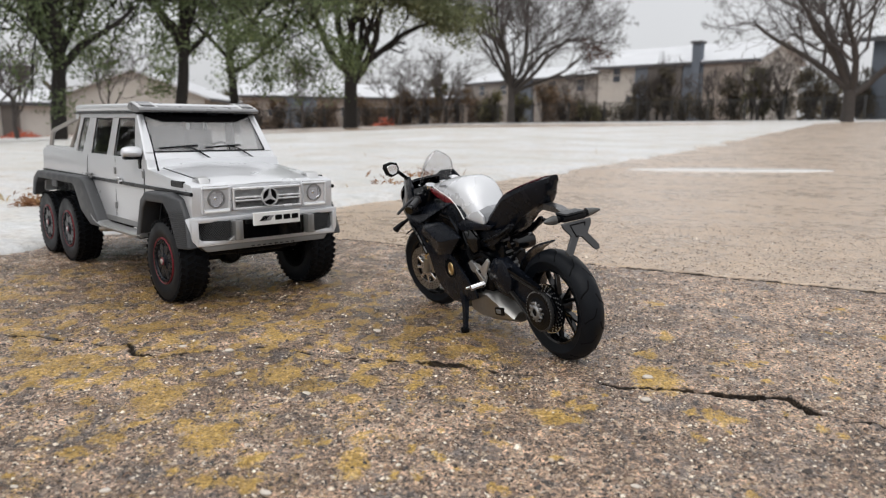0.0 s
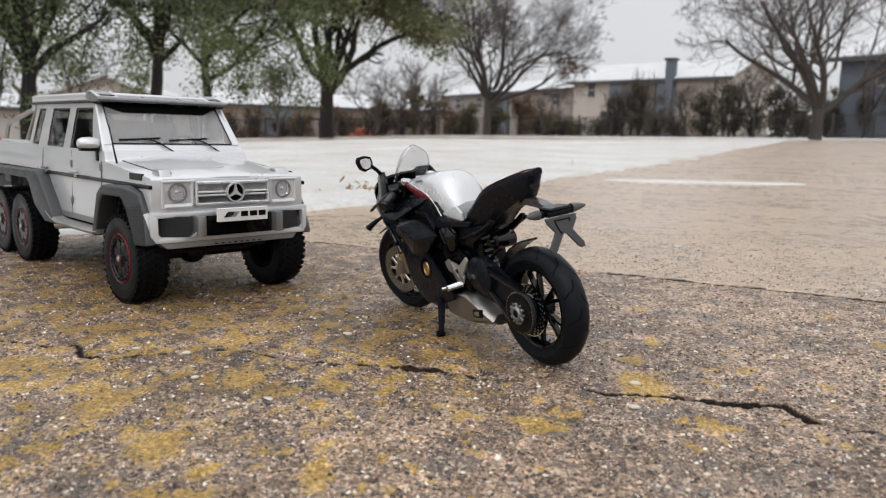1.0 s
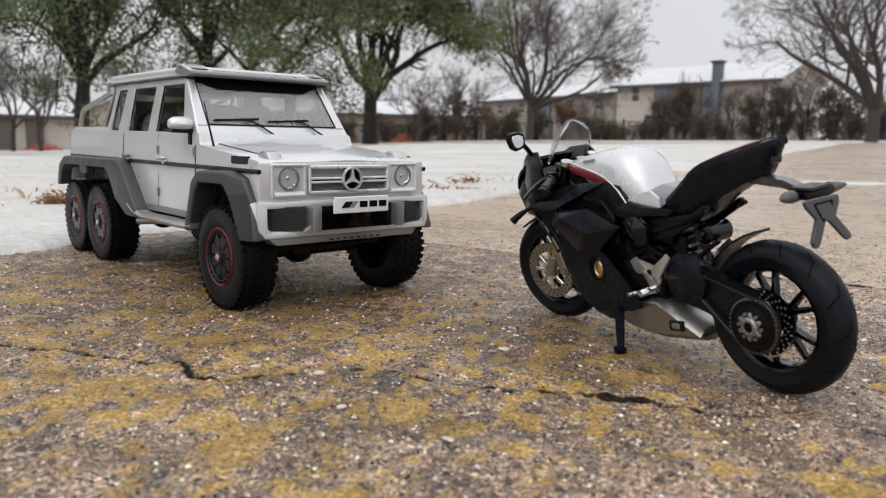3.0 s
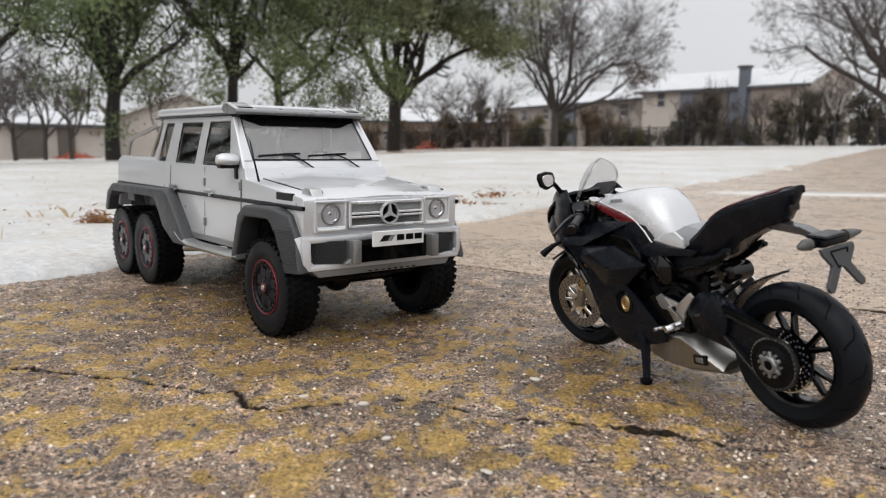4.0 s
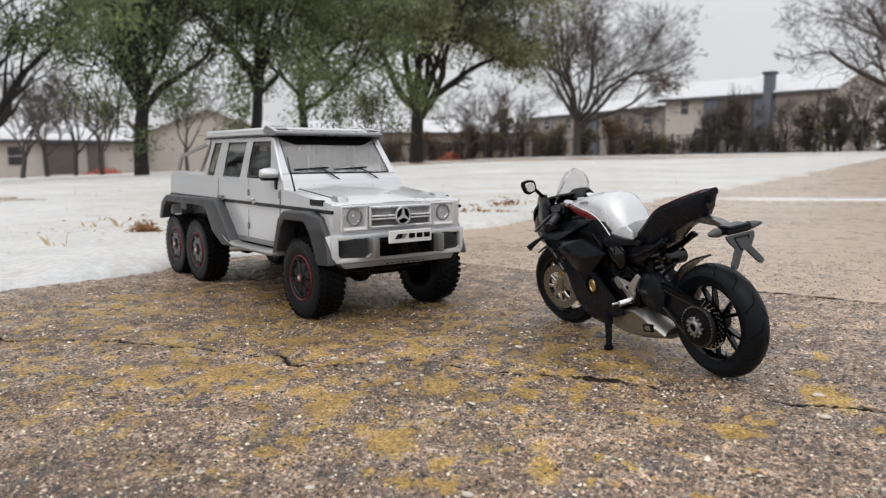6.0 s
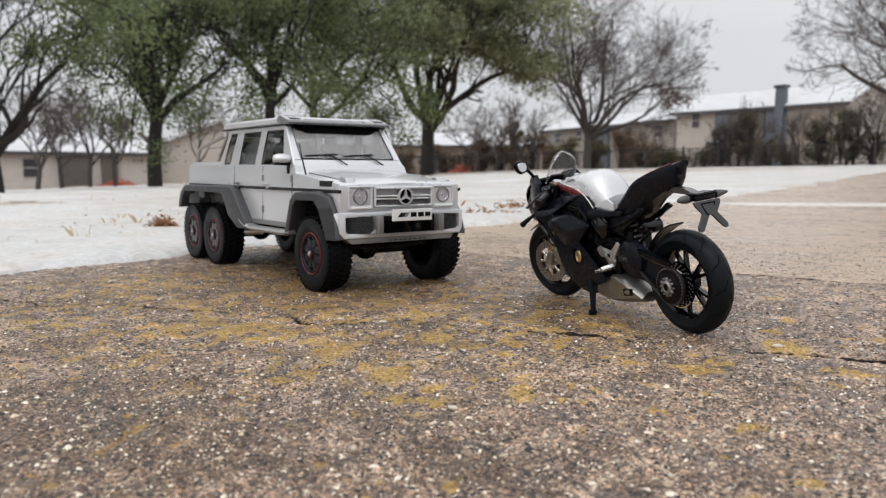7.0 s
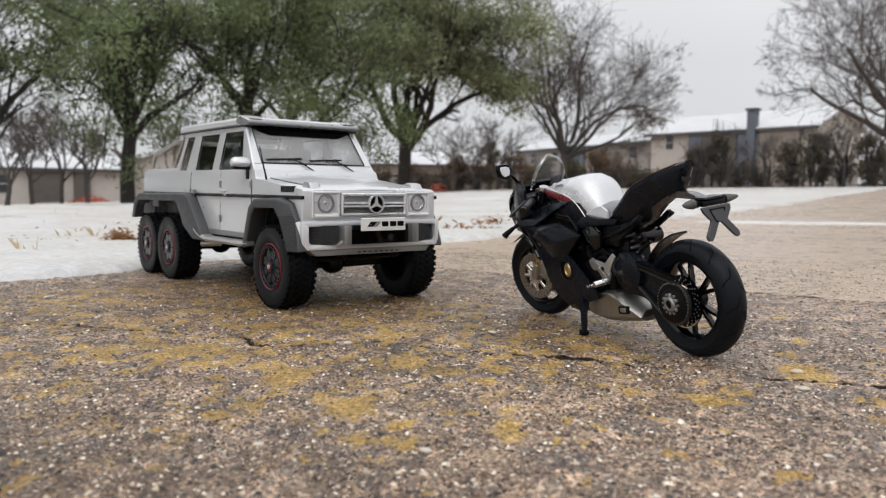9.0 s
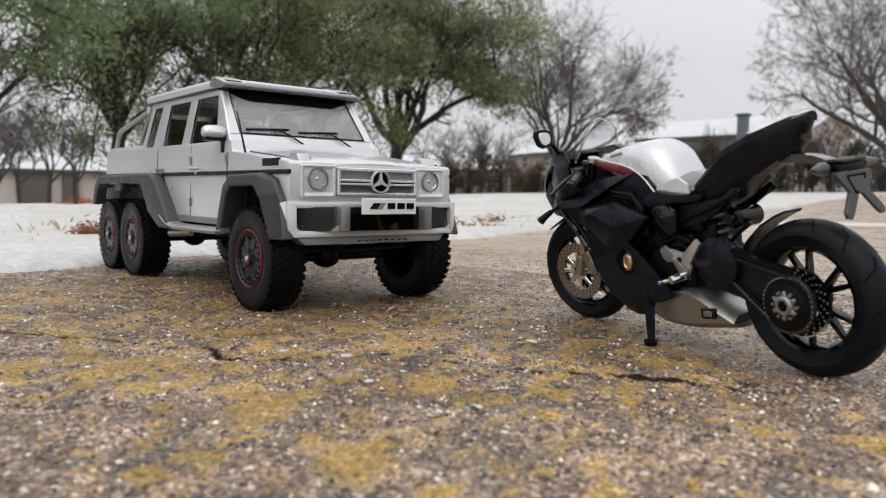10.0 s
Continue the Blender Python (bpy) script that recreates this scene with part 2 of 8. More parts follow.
M_WALL_CREAM = surface("cream_siding", (0.38, 0.35, 0.32), (0.47, 0.44, 0.40), 0.8, scale=2)
M_WALL_PALE = surface("pale_beige_siding", (0.48, 0.45, 0.42), (0.58, 0.55, 0.515), 0.8, scale=2)
M_WALL_TAN = surface("tan_siding", (0.25, 0.225, 0.205), (0.32, 0.29, 0.265), 0.8, scale=2)
M_WALL_BROWN = surface("brown_siding", (0.20, 0.17, 0.15), (0.27, 0.23, 0.20), 0.8, scale=2)
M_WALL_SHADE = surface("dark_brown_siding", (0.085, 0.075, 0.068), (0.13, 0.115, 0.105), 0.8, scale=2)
M_WALL_SLATE = surface("slate_blue_siding", (0.09, 0.105, 0.13), (0.13, 0.15, 0.18), 0.8, scale=2)
M_TRIM_DARK = surface("dark_trim", (0.05, 0.05, 0.055), (0.08, 0.08, 0.085), 0.7, scale=3)
M_WINDOW = surface("dark_window_glass", (0.03, 0.035, 0.045), (0.05, 0.055, 0.07), 0.12, scale=1)
M_FENCE = surface("black_iron_fence", (0.015, 0.015, 0.016), (0.03, 0.03, 0.03), 0.6, scale=5)
M_RED = surface("red_mulch", (0.35, 0.07, 0.04), (0.5, 0.12, 0.06), 0.8, scale=5)


# ---- building helpers ----
def link_mesh(name, bm, mat, parent=None, label="", scale=1.0, smooth=0.0):
    """One mesh object from a bmesh; smooth: shade smooth below that angle in degrees."""
    me = bpy.data.meshes.new(name)
    if scale != 1.0:
        bmesh.ops.scale(bm, vec=(scale,) * 3, verts=bm.verts)
    if smooth:
        lim = radians(smooth)
        for f in bm.faces:
            f.smooth = True
        for e in bm.edges:
            if len(e.link_faces) == 2 and e.calc_face_angle(0) > lim:
                e.smooth = False
    bm.to_mesh(me)
    bm.free()
    for mm in mat if isinstance(mat, (list, tuple)) else (mat,):
        me.materials.append(mm)
    ob = new(name, me)
    if parent is not None:
        ob.parent = parent
    if label:
        ob["label"] = label
    return ob


def mesh_arrays(name, verts, faces, mat, smooth=False):
    me = bpy.data.meshes.new(name)
    me.from_pydata(verts if isinstance(verts, list) else verts.tolist(), [], faces if isinstance(faces, list) else faces.tolist())
    me.materials.append(mat)
    if smooth:
        me.polygons.foreach_set("use_smooth", np.ones(len(me.polygons), bool))
    me.update()
    return new(name, me)


# ---- the ground ----
JOINT_P, JOINT_D = np.array([-0.1001, 0.7038]), np.array([0.879, -0.4768])
JOINT_N = np.array([0.4768, 0.879])


def ground_z(x, y):
    """The lie of the land: level round the models, then falling to the left and rising to the right."""
    r = np.hypot(x, y)
    s = np.clip((r - 1.0) / 6.0, 0, 1)
    s = s * s * (3 - 2 * s)
    return s * np.where(x < 0, 0.040 * x, 0.016 * x)


def lawn_rise(x, y):
    """The lawn swells to a low crest ahead and falls away behind it."""
    r, az = np.hypot(x, y), np.degrees(np.arctan2(x, np.maximum(y, 1e-6)))
    up = np.clip((r - 2.2) / 4.5, 0, 1)
    return np.exp(-(((az + 1) / 15) ** 2)) * (0.045 * up * up * (3 - 2 * up) - 0.0085 * np.clip(r - 7.0, 0, 55))


def vnoise(x, y, seed):
    """Smooth lattice noise in 0..1 for arrays."""
    def h(i, j):
        v = np.sin(i * 127.1 + j * 311.7 + seed * 74.7) * 43758.5453
        return v - np.floor(v)
    i, j = np.floor(x), np.floor(y)
    u, v = x - i, y - j
    u, v = u * u * (3 - 2 * u), v * v * (3 - 2 * v)
    return (h(i, j) * (1 - u) + h(i + 1, j) * u) * (1 - v) + (h(i, j + 1) * (1 - u) + h(i + 1, j + 1) * u) * v


def fbm(x, y, seed, octaves=4):
    out, amp, tot = 0, 1.0, 0
    for o in range(octaves):
        out, tot = out + amp * vnoise(x * 2**o, y * 2**o, seed + o), tot + amp
        amp *= 0.5
    return out / tot


def dist_line(x, y, pts):
    """Distance to a polyline and how far along it the nearest point lies."""
    best, along, run = np.full(x.shape, 1e9), np.zeros(x.shape), 0.0
    for (ax, ay), (bx, by) in zip(pts[:-1], pts[1:]):
        dx, dy = bx - ax, by - ay
        ln = math.hypot(dx, dy)
        t = np.clip(((x - ax) * dx + (y - ay) * dy) / ln**2, 0, 1)
        d = np.hypot(x - ax - t * dx, y - ay - t * dy)
        near = d < best
        best, along = np.where(near, d, best), np.where(near, run + t * ln, along)
        run += ln
    return best, along


# cracks: way points in metres, half width and depth in millimetres
CRACKS = [
    ([(-0.263, 0.381), (-0.220, 0.371), (-0.200, 0.368), (-0.179, 0.359), (-0.169, 0.354)], 1.0, 3.5),
    ([(-0.160, 0.358), (-0.152, 0.348), (-0.147, 0.341), (-0.140, 0.339), (-0.129, 0.340), (-0.112, 0.346)], 1.0, 3.5),
    ([(-0.093, 0.353), (-0.080, 0.354), (-0.067, 0.346), (-0.044, 0.336), (-0.023, 0.334), (-0.007, 0.332)], 0.7, 2.2),
    ([(-0.005, 0.331), (0.008, 0.327)], 3.2, 2.5),
    ([(0.008, 0.327), (0.033, 0.316), (0.044, 0.315)], 0.8, 2.0),
    ([(0.064, 0.309), (0.079, 0.300), (0.100, 0.300), (0.120, 0.293)], 1.3, 2.5),
    ([(0.096, 0.301), (0.120, 0.293), (0.133, 0.291), (0.143, 0.291), (0.146, 0.275)], 2.6, 7.0),
    ([(0.146, 0.275), (0.166, 0.261), (0.176, 0.253)], 0.6, 2.0),
    ([(-0.376, 0.398), (-0.342, 0.387), (-0.317, 0.375), (-0.298, 0.380), (-0.254, 0.381)], 1.4, 5.0),
]
# lichen: x, y, half length, half width in centimetres
LICHEN = [
    (-0.114, 0.284, 1.1, 1.7),
    (-0.081, 0.247, 0.9, 1.6),
    (-0.116, 0.246, 0.8, 0.5),
    (-0.124, 0.233, 0.5, 0.6),
    (-0.061, 0.231, 0.4, 0.7),
    (-0.03, 0.227, 0.5, 1.1),
    (-0.072, 0.214, 0.8, 0.8),
    (-0.059, 0.214, 0.6, 0.6),
    (-0.084, 0.219, 0.3, 0.3),
    (-0.07, 0.314, 1.0, 1.5),
    (-0.055, 0.304, 0.4, 0.5),
    (-0.036, 0.284, 0.5, 0.7),
    (-0.031, 0.309, 0.6, 0.9),
    (-0.167, 0.334, 0.7, 1.0),
    (-0.165, 0.32, 0.4, 0.6),
    (-0.181, 0.312, 1.1, 0.8),
    (-0.161, 0.302, 0.6, 0.6),
    (-0.134, 0.322, 0.4, 0.6),
    (-0.142, 0.32, 0.4, 0.5),
    (-0.14, 0.282, 0.5, 0.6),
    (-0.112, 0.259, 0.5, 0.5),
    (-0.109, 0.289, 0.5, 0.7),
    (-0.096, 0.26, 0.6, 0.5),
]
LICHEN += [
    (-0.203, 0.342, 0.5, 0.7),
    (-0.18, 0.329, 0.4, 0.7),
    (-0.012, 0.341, 0.6, 0.9),
    (-0.008, 0.316, 0.4, 0.6),
    (-0.009, 0.303, 0.4, 0.5),
    (-0.009, 0.238, 0.3, 0.5),
    (-0.008, 0.218, 0.3, 0.3),
    (-0.024, 0.254, 0.2, 0.4),
    (-0.033, 0.27, 0.2, 0.3),
    (-0.015, 0.215, 0.2, 0.2),
    (-0.114, 0.348, 0.5, 0.5),
    (-0.084, 0.369, 0.8, 0.6),
    (-0.135, 0.218, 0.3, 0.3),
    (0.094, 0.312, 1.3, 2.1),
    (0.045, 0.27, 1.1, 1.0),
    (0.098, 0.273, 0.3, 0.5),
    (0.092, 0.253, 0.3, 0.5),
    (0.118, 0.38, 0.4, 1.0),
    (0.099, 0.347, 0.6, 0.7),
    (0.144, 0.331, 0.4, 0.7),
    (0.047, 0.292, 0.3, 0.4),
    (0.038, 0.31, 0.3, 0.3),
    (0.065, 0.289, 0.2, 0.4),
]
LICHEN += [
    (-0.186, 0.311, 0.6, 0.6),
    (-0.176, 0.312, 0.6, 0.6),
    (-0.181, 0.289, 0.5, 0.5),
    (-0.209, 0.355, 0.6, 0.8),
    (-0.201, 0.34, 0.5, 0.7),
    (-0.21, 0.323, 0.7, 1.1),
    (-0.161, 0.255, 0.2, 0.4),
    (-0.013, 0.337, 0.6, 0.8),
    (-0.01, 0.301, 0.4, 0.7),
    (-0.035, 0.284, 0.5, 0.6),
    (-0.055, 0.304, 0.4, 0.7),
    (-0.025, 0.253, 0.3, 0.4),
    (0.04, 0.271, 0.8, 1.1),
    (-0.043, 0.245, 0.3, 0.3),
    (-0.032, 0.311, 0.6, 0.8),
    (0.017, 0.333, 0.3, 0.7),
    (-0.059, 0.232, 0.3, 0.4),
    (-0.031, 0.234, 0.2, 0.3),
    (0.01, 0.354, 0.8, 0.9),
]


def slab_heights(x, y):
    """Heights of the slabs, how deep in a crack or joint each place lies, and how near to its rim (0.75 at the rim), 0..1."""
    wx = x + 0.004 * (fbm(x * 90, y * 90, 3) - 0.5) + 0.0034 * (fbm(x * 330, y * 330, 9, 3) - 0.5)
    wy = y + 0.004 * (fbm(x * 90, y * 90, 5) - 0.5) + 0.0034 * (fbm(x * 330, y * 330, 11, 3) - 0.5)
    near = np.clip(1.6 - np.hypot(x, y), 0, 1)
    z = ground_z(x, y) + near * (0.0016 * (fbm(x * 14, y * 14, 1) - 0.5) + 0.0024 * (fbm(x * 330, y * 330, 2, 3) - 0.5))
    dirt, rift = np.zeros(x.shape), np.full(x.shape, 6.0)
    for way, half, deep in CRACKS:
        d, s = dist_line(wx, wy, way)
        w = half * 0.88e-3 * (0.35 + 1.3 * fbm(s * 90, s * 0 + half, 4, 3))
        z = z - deep * 0.5e-3 * np.clip(1.25 - d / w, 0, 1)
        dirt = np.maximum(dirt, np.clip(1.9 - 0.9 * d / w, 0, 1) * 0.96)
        rift = np.minimum(rift, (d - w) * 1000)
    dj = np.abs((wx - JOINT_P[0]) * JOINT_N[0] + (wy - JOINT_P[1]) * JOINT_N[1])
    jw = 0.0018 + 0.0026 * fbm(x * 60, y * 60, 8, 3)
    z = z - 0.0025 * np.clip(1.4 - dj / jw, 0, 1) * near
    dirt = np.maximum(dirt, np.clip(2.2 - dj / jw, 0, 1) * 0.95)
    rift = np.minimum(rift, np.maximum((dj - jw) * 1000, -1.0))
    return z, dirt, np.clip((6 - rift) / 8, 0, 1)


def lichen_amount(x, y):
    v = np.zeros(x.shape)
    wx = x + 0.009 * (fbm(x * 60, y * 60, 21) - 0.5) + 0.007 * (fbm(x * 210, y * 210, 25) - 0.5)
    wy = y + 0.012 * (fbm(x * 60, y * 60, 23) - 0.5) + 0.009 * (fbm(x * 210, y * 210, 27) - 0.5)
    for cx, cy, a, b in LICHEN:
        q = ((wx - cx) / (a * 0.01)) ** 2 + ((wy - cy) / (b * 0.01)) ** 2
        v = np.maximum(v, np.clip(1.15 - 0.72 * q, 0, 1) * 0.90)
    # a strewn growth, thickest in the belt in front of the truck
    belt = np.exp(-(((x + 0.20) / 0.17) ** 2 + ((y - 0.45) / 0.13) ** 2)) + 0.55 * np.exp(-(((x + 0.02) / 0.10) ** 2 + ((y - 0.39) / 0.08) ** 2)) + 0.35 * np.exp(-(((x + 0.15) / 0.22) ** 2 + ((y - 0.25) / 0.12) ** 2))
    patchy = np.clip((fbm(x * 165, y * 135, 31, 4) - 0.44) * 5.0, 0, 1)
    wide = np.clip(0.9 * np.exp(-(((x + 0.24) / 0.26) ** 2 + ((y - 0.44) / 0.13) ** 2)) + 0.42 * np.exp(-(((x - 0.06) / 0.25) ** 2 + ((y - 0.28) / 0.2) ** 2)), 0, 1)
    drift = np.clip((fbm(x * 34, y * 34, 37, 4) - 0.38) * 4.0, 0, 1)
    isle = np.clip((fbm(x * 105, y * 90, 61, 5) - (0.70 - 0.12 * wide)) * 9, 0, 1) * 0.76
    strewn = np.maximum(0.72 * drift * patchy * wide, isle)
    return np.clip(np.maximum(np.maximum(v, strewn), patchy * np.clip(belt * 1.7, 0, 1) * 0.86), 0, 1)


def damp_shade_amount(x, y):
    """Where the rain has not dried off, with shade under truck and bike painted in: a broad uneven patch with ragged
    edges.
    """
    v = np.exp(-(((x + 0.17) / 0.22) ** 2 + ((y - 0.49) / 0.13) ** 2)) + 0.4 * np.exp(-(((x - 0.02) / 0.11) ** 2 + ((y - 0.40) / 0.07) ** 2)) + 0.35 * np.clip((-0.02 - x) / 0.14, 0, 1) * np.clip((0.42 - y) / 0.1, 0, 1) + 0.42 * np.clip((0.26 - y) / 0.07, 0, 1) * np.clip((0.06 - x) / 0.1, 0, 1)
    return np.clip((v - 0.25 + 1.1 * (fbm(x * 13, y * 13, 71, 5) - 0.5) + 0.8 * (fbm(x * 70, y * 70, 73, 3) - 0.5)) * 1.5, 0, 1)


def build_slabs():
    az = np.radians(np.linspace(-50, 48, 620))
    rad = np.r_[0.16 * np.exp(np.arange(0, 560) * 0.0033), 1.02 * np.exp(np.arange(0, 300) * 0.0125)]
    a, r = np.meshgrid(az, rad)
    x, y = -0.03 + r * np.sin(a), -0.10 + r * np.cos(a)
    z, dirt, rift = slab_heights(x, y)
    lich = lichen_amount(x, y)
    side = ((x - JOINT_P[0]) * JOINT_N[0] + (y - JOINT_P[1]) * JOINT_N[1]) > 0
    nr, nc = x.shape
    idx = np.arange(nr * nc).reshape(nr, nc)
    quads = np.stack([idx[:-1, :-1], idx[:-1, 1:], idx[1:, 1:], idx[1:, :-1]], -1).reshape(-1, 4)
    far = side.ravel()[quads[:, 0]]
    xyz = np.stack([x, y, z], -1).reshape(-1, 3)
    for name, pick, mat, label in (("driveway_slab_near", ~far, M_SLAB, "damp exposed-aggregate concrete slab with yellow lichen and cracks"), ("driveway_slab_far", far, M_SLAB_FAR, "damp tan concrete slab beyond the joint")):
        q = quads[pick]
        used, inv = np.unique(q, return_inverse=True)
        ob = mesh_arrays(name, xyz[used], inv.reshape(-1, 4), mat, True)
        at = ob.data.attributes.new("lichen", "FLOAT", "POINT")
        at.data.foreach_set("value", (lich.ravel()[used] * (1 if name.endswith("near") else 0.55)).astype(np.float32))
        # wetness, and the painted shade under the models
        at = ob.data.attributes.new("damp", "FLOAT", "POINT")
        at.data.foreach_set("value", damp_shade_amount(x, y).ravel()[used].astype(np.float32))
        at = ob.data.attributes.new("crack", "FLOAT", "POINT")
        at.data.foreach_set("value", rift.ravel()[used].astype(np.float32))
        tagged(ob, label, "driveway", kind="structure")


build_slabs()

# snow edge along the driveway, then straight into the distance
EDGE = [(-2.6, -1.6), (-1.1, -0.25), (-0.62, 0.27), (-0.44, 0.49), (-0.395, 0.556), (-0.343, 0.61), (-0.325, 0.70), (-0.225, 0.85), (-0.12, 0.985), (-0.05, 1.12), (0.034, 1.31), (0.22, 1.62), (0.44, 2.05), (0.85, 2.80), (1.34, 3.62), (2.2, 5.3), (3.74, 8.1), (6.0, 12.4), (9.6, 19.5), (14.0, 26.0)]


def build_snow():
    pts = np.array(EDGE)
    seg = np.hypot(*np.diff(pts, axis=0).T)
    cum = np.r_[0, np.cumsum(seg)]
    s = np.unique(np.r_[np.linspace(0, cum[2], 40), np.linspace(cum[2], cum[10], 620), np.linspace(cum[10], cum[14], 330), np.linspace(cum[14], cum[-1], 120)])
    ex, ey = np.interp(s, cum, pts[:, 0]), np.interp(s, cum, pts[:, 1])
    dist = np.hypot(ex, ey)
    wob = np.clip(dist, 0.5, 3.0)
    off = 0.05 * wob * (fbm(s * 5, s * 0, 41, 4) - 0.5) + 0.012 * wob * (fbm(s * 40, s * 0, 43, 3) - 0.5)
    d = np.r_[0, 0.003 * (np.exp(np.arange(1, 150) * 0.0715) - 1)]
    d = d[d < 75]
    dd, ss = np.meshgrid(d, s)
    x = ex[:, None] - 0.86 * (dd + off[:, None])
    y = ey[:, None] + 0.51 * (dd + off[:, None])
    lump = fbm(x * 9, y * 9, 51, 4) - 0.5
    z = ground_z(x, y) + lawn_rise(x, y) * np.clip(dd / 1.2, 0, 1) - 0.0035 + (0.0105 + 0.010 * lump) * (1 - np.exp(-dd / 0.008)) + 0.05 * np.clip(dd - 0.3, 0, 1.2) * (fbm(x * 2.2, y * 2.2, 53, 4) - 0.5) * 0.6
    nr, nc = x.shape
    idx = np.arange(nr * nc).reshape(nr, nc)
    quads = np.stack([idx[:-1, :-1], idx[:-1, 1:], idx[1:, 1:], idx[1:, :-1]], -1).reshape(-1, 4)[:, ::-1]
    ob = mesh_arrays("snow_lawn", np.stack([x, y, z], -1).reshape(-1, 3), quads, M_SNOW, True)
    tagged(ob, "thin patchy snow and ice over a winter lawn", "snow", kind="structure")


build_snow()


def build_ground():
    """The one sheet below all, out to the horizon."""
    r = np.r_[0, 0.4, 1, 2, 3, 4.5, 6, 8, 11, 15, 20, 28, 40, 60, 90, 140, 300, 900, 2500]
    a = np.radians(np.arange(0, 360, 6))
    rr, aa = np.meshgrid(r, a)
    x, y = rr * np.sin(aa), rr * np.cos(aa)
    z = (ground_z(x, y) + np.minimum(lawn_rise(x, y), 0)) * np.clip(1.6 - rr / 90, 0.02, 1) - 0.012
    z -= 0.006 * np.clip(rr - 60, 0, None)
    n, m = x.shape
    faces = []
    for i in range(n):
        for j in range(m - 1):
            faces.append([i * m + j, i * m + j + 1, ((i + 1) % n) * m + j + 1, ((i + 1) % n) * m + j])
    ob = mesh_arrays("ground", np.stack([x, y, z], -1).reshape(-1, 3), [f[::-1] for f in faces], M_SLAB)
    tagged(ob, "damp concrete and winter ground out to the horizon", "ground", kind="structure")


build_ground()


def snow_sheet(name, pts, label, lift=0.006, mat=None):
    bm = bmesh.new()
    n = 40
    loops = []
    for ring, (sc, h) in enumerate(((1.0, -0.002), (0.96, 0.6), (0.85, 1.0), (0.5, 1.0), (0.01, 1.0))):
        loop = []
        for k in range(n):
            a = 2 * math.pi * k / n
            rr = (1 + 0.22 * (noise.noise((math.cos(a) * 2.3, math.sin(a) * 2.3, pts[0])))) * sc
            x, y = pts[0] + pts[2] * rr * math.cos(a), pts[1] + pts[3] * rr * math.sin(a)
            loop.append(bm.verts.new((x, y, float(ground_z(np.array(x), np.array(y))) + lift * h)))
        loops.append(loop)
    for p, q in zip(loops[:-1], loops[1:]):
        for k in range(n):
            bm.faces.new((p[k], p[(k + 1) % n], q[(k + 1) % n], q[k]))
    ob = link_mesh(name, bm, mat or M_SNOW, smooth=60)
    tagged(ob, label, "snow", kind="structure")


snow_sheet("snow_patch", (0.70, 1.80, 0.24, 0.05), "thin strip of slush left on the driveway", 0.004, M_SLUSH)
snow_sheet("snow_verge", (22.0, 33.0, 22.0, 5.0), "snowy verge beyond the end of the driveway", 0.05)


def pebble_material():
    m, nt, s = material("embedded_pebbles")
    g = nt.nodes.new("ShaderNodeNewGeometry")
    v = coords(nt)
    col = ramp(nt, g.outputs["Random Per Island"], ((0.0, (0.018, 0.015, 0.014)), (0.25, (0.055, 0.042, 0.034)), (0.48, (0.15, 0.095, 0.065)), (0.64, (0.13, 0.105, 0.092)), (0.77, (0.36, 0.27, 0.19)), (0.91, (0.64, 0.53, 0.41)), (1.0, (0.93, 0.85, 0.72))))
    col = mix(nt, 0.6, col, ramp(nt, noise_tex(nt, v, 1500.0, 3, 0.7), ((0.3, (0.5, 0.5, 0.5)), (0.7, (1.3, 1.28, 1.25)))), "MULTIPLY")
    nt.links.new(col, s.inputs["Base Color"])
    s.inputs["Roughness"].default_value = 0.27
    return m


M_PEBBLE = pebble_material()


def build_pebbles():
    """Small stones standing proud of the worn cement."""
    rs = np.random.RandomState(11)
    n = 115000
    a, r = np.radians(rs.uniform(-44, 44, n)), 0.17 * np.exp(rs.uniform(0, 1, n) ** 0.8 * 1.75)
    x, y = -0.03 + r * np.sin(a), -0.10 + r * np.cos(a)
    z, dirt, rift = slab_heights(x, y)
    keep = (dirt < 0.2) & (rs.uniform(0, 1, n) > np.clip(lichen_amount(x, y) * 1.7 - 0.35, 0, 0.93))
    x, y, z = x[keep], y[keep], z[keep]
    n = len(x)
    size = 0.00032 + 0.00064 * rs.uniform(0, 1, n) ** 2.5 + 0.0009 * (rs.uniform(0, 1, n) > 0.996)
    shape = np.array([(1, 0, 0), (0.3, 0.95, 0), (-0.8, 0.6, 0), (-0.8, -0.6, 0), (0.3, -0.95, 0), (0.25, 0.2, 0.72), (-0.3, -0.2, 0.62)])
    jit = shape[None] * rs.uniform(0.7, 1.3, (n, 7, 1)) + rs.uniform(-0.15, 0.15, (n, 7, 3)) * (1, 1, 0.4)
    t = rs.uniform(0, 2 * math.pi, n)
    st = rs.uniform(0.7, 1.6, n)
    jx, jy = jit[..., 0] * st[:, None], jit[..., 1]
    px = x[:, None] + size[:, None] * (jx * np.cos(t)[:, None] - jy * np.sin(t)[:, None])
    py = y[:, None] + size[:, None] * (jx * np.sin(t)[:, None] + jy * np.cos(t)[:, None])
    pz = z[:, None] + size[:, None] * (jit[..., 2] - 0.08)
    tri = np.array([(0, 1, 5), (1, 2, 5), (2, 6, 5), (2, 3, 6), (3, 4, 6), (4, 5, 6), (4, 0, 5)])
    faces = (np.arange(n)[:, None, None] * 7 + tri[None]).reshape(-1, 3)
    ob = mesh_arrays("pebbles", np.stack([px, py, pz], -1).reshape(-1, 3), faces, M_PEBBLE)
    tagged(ob, "small brown, grey and white pebbles bedded in the concrete", "pebbles", kind="stuff")


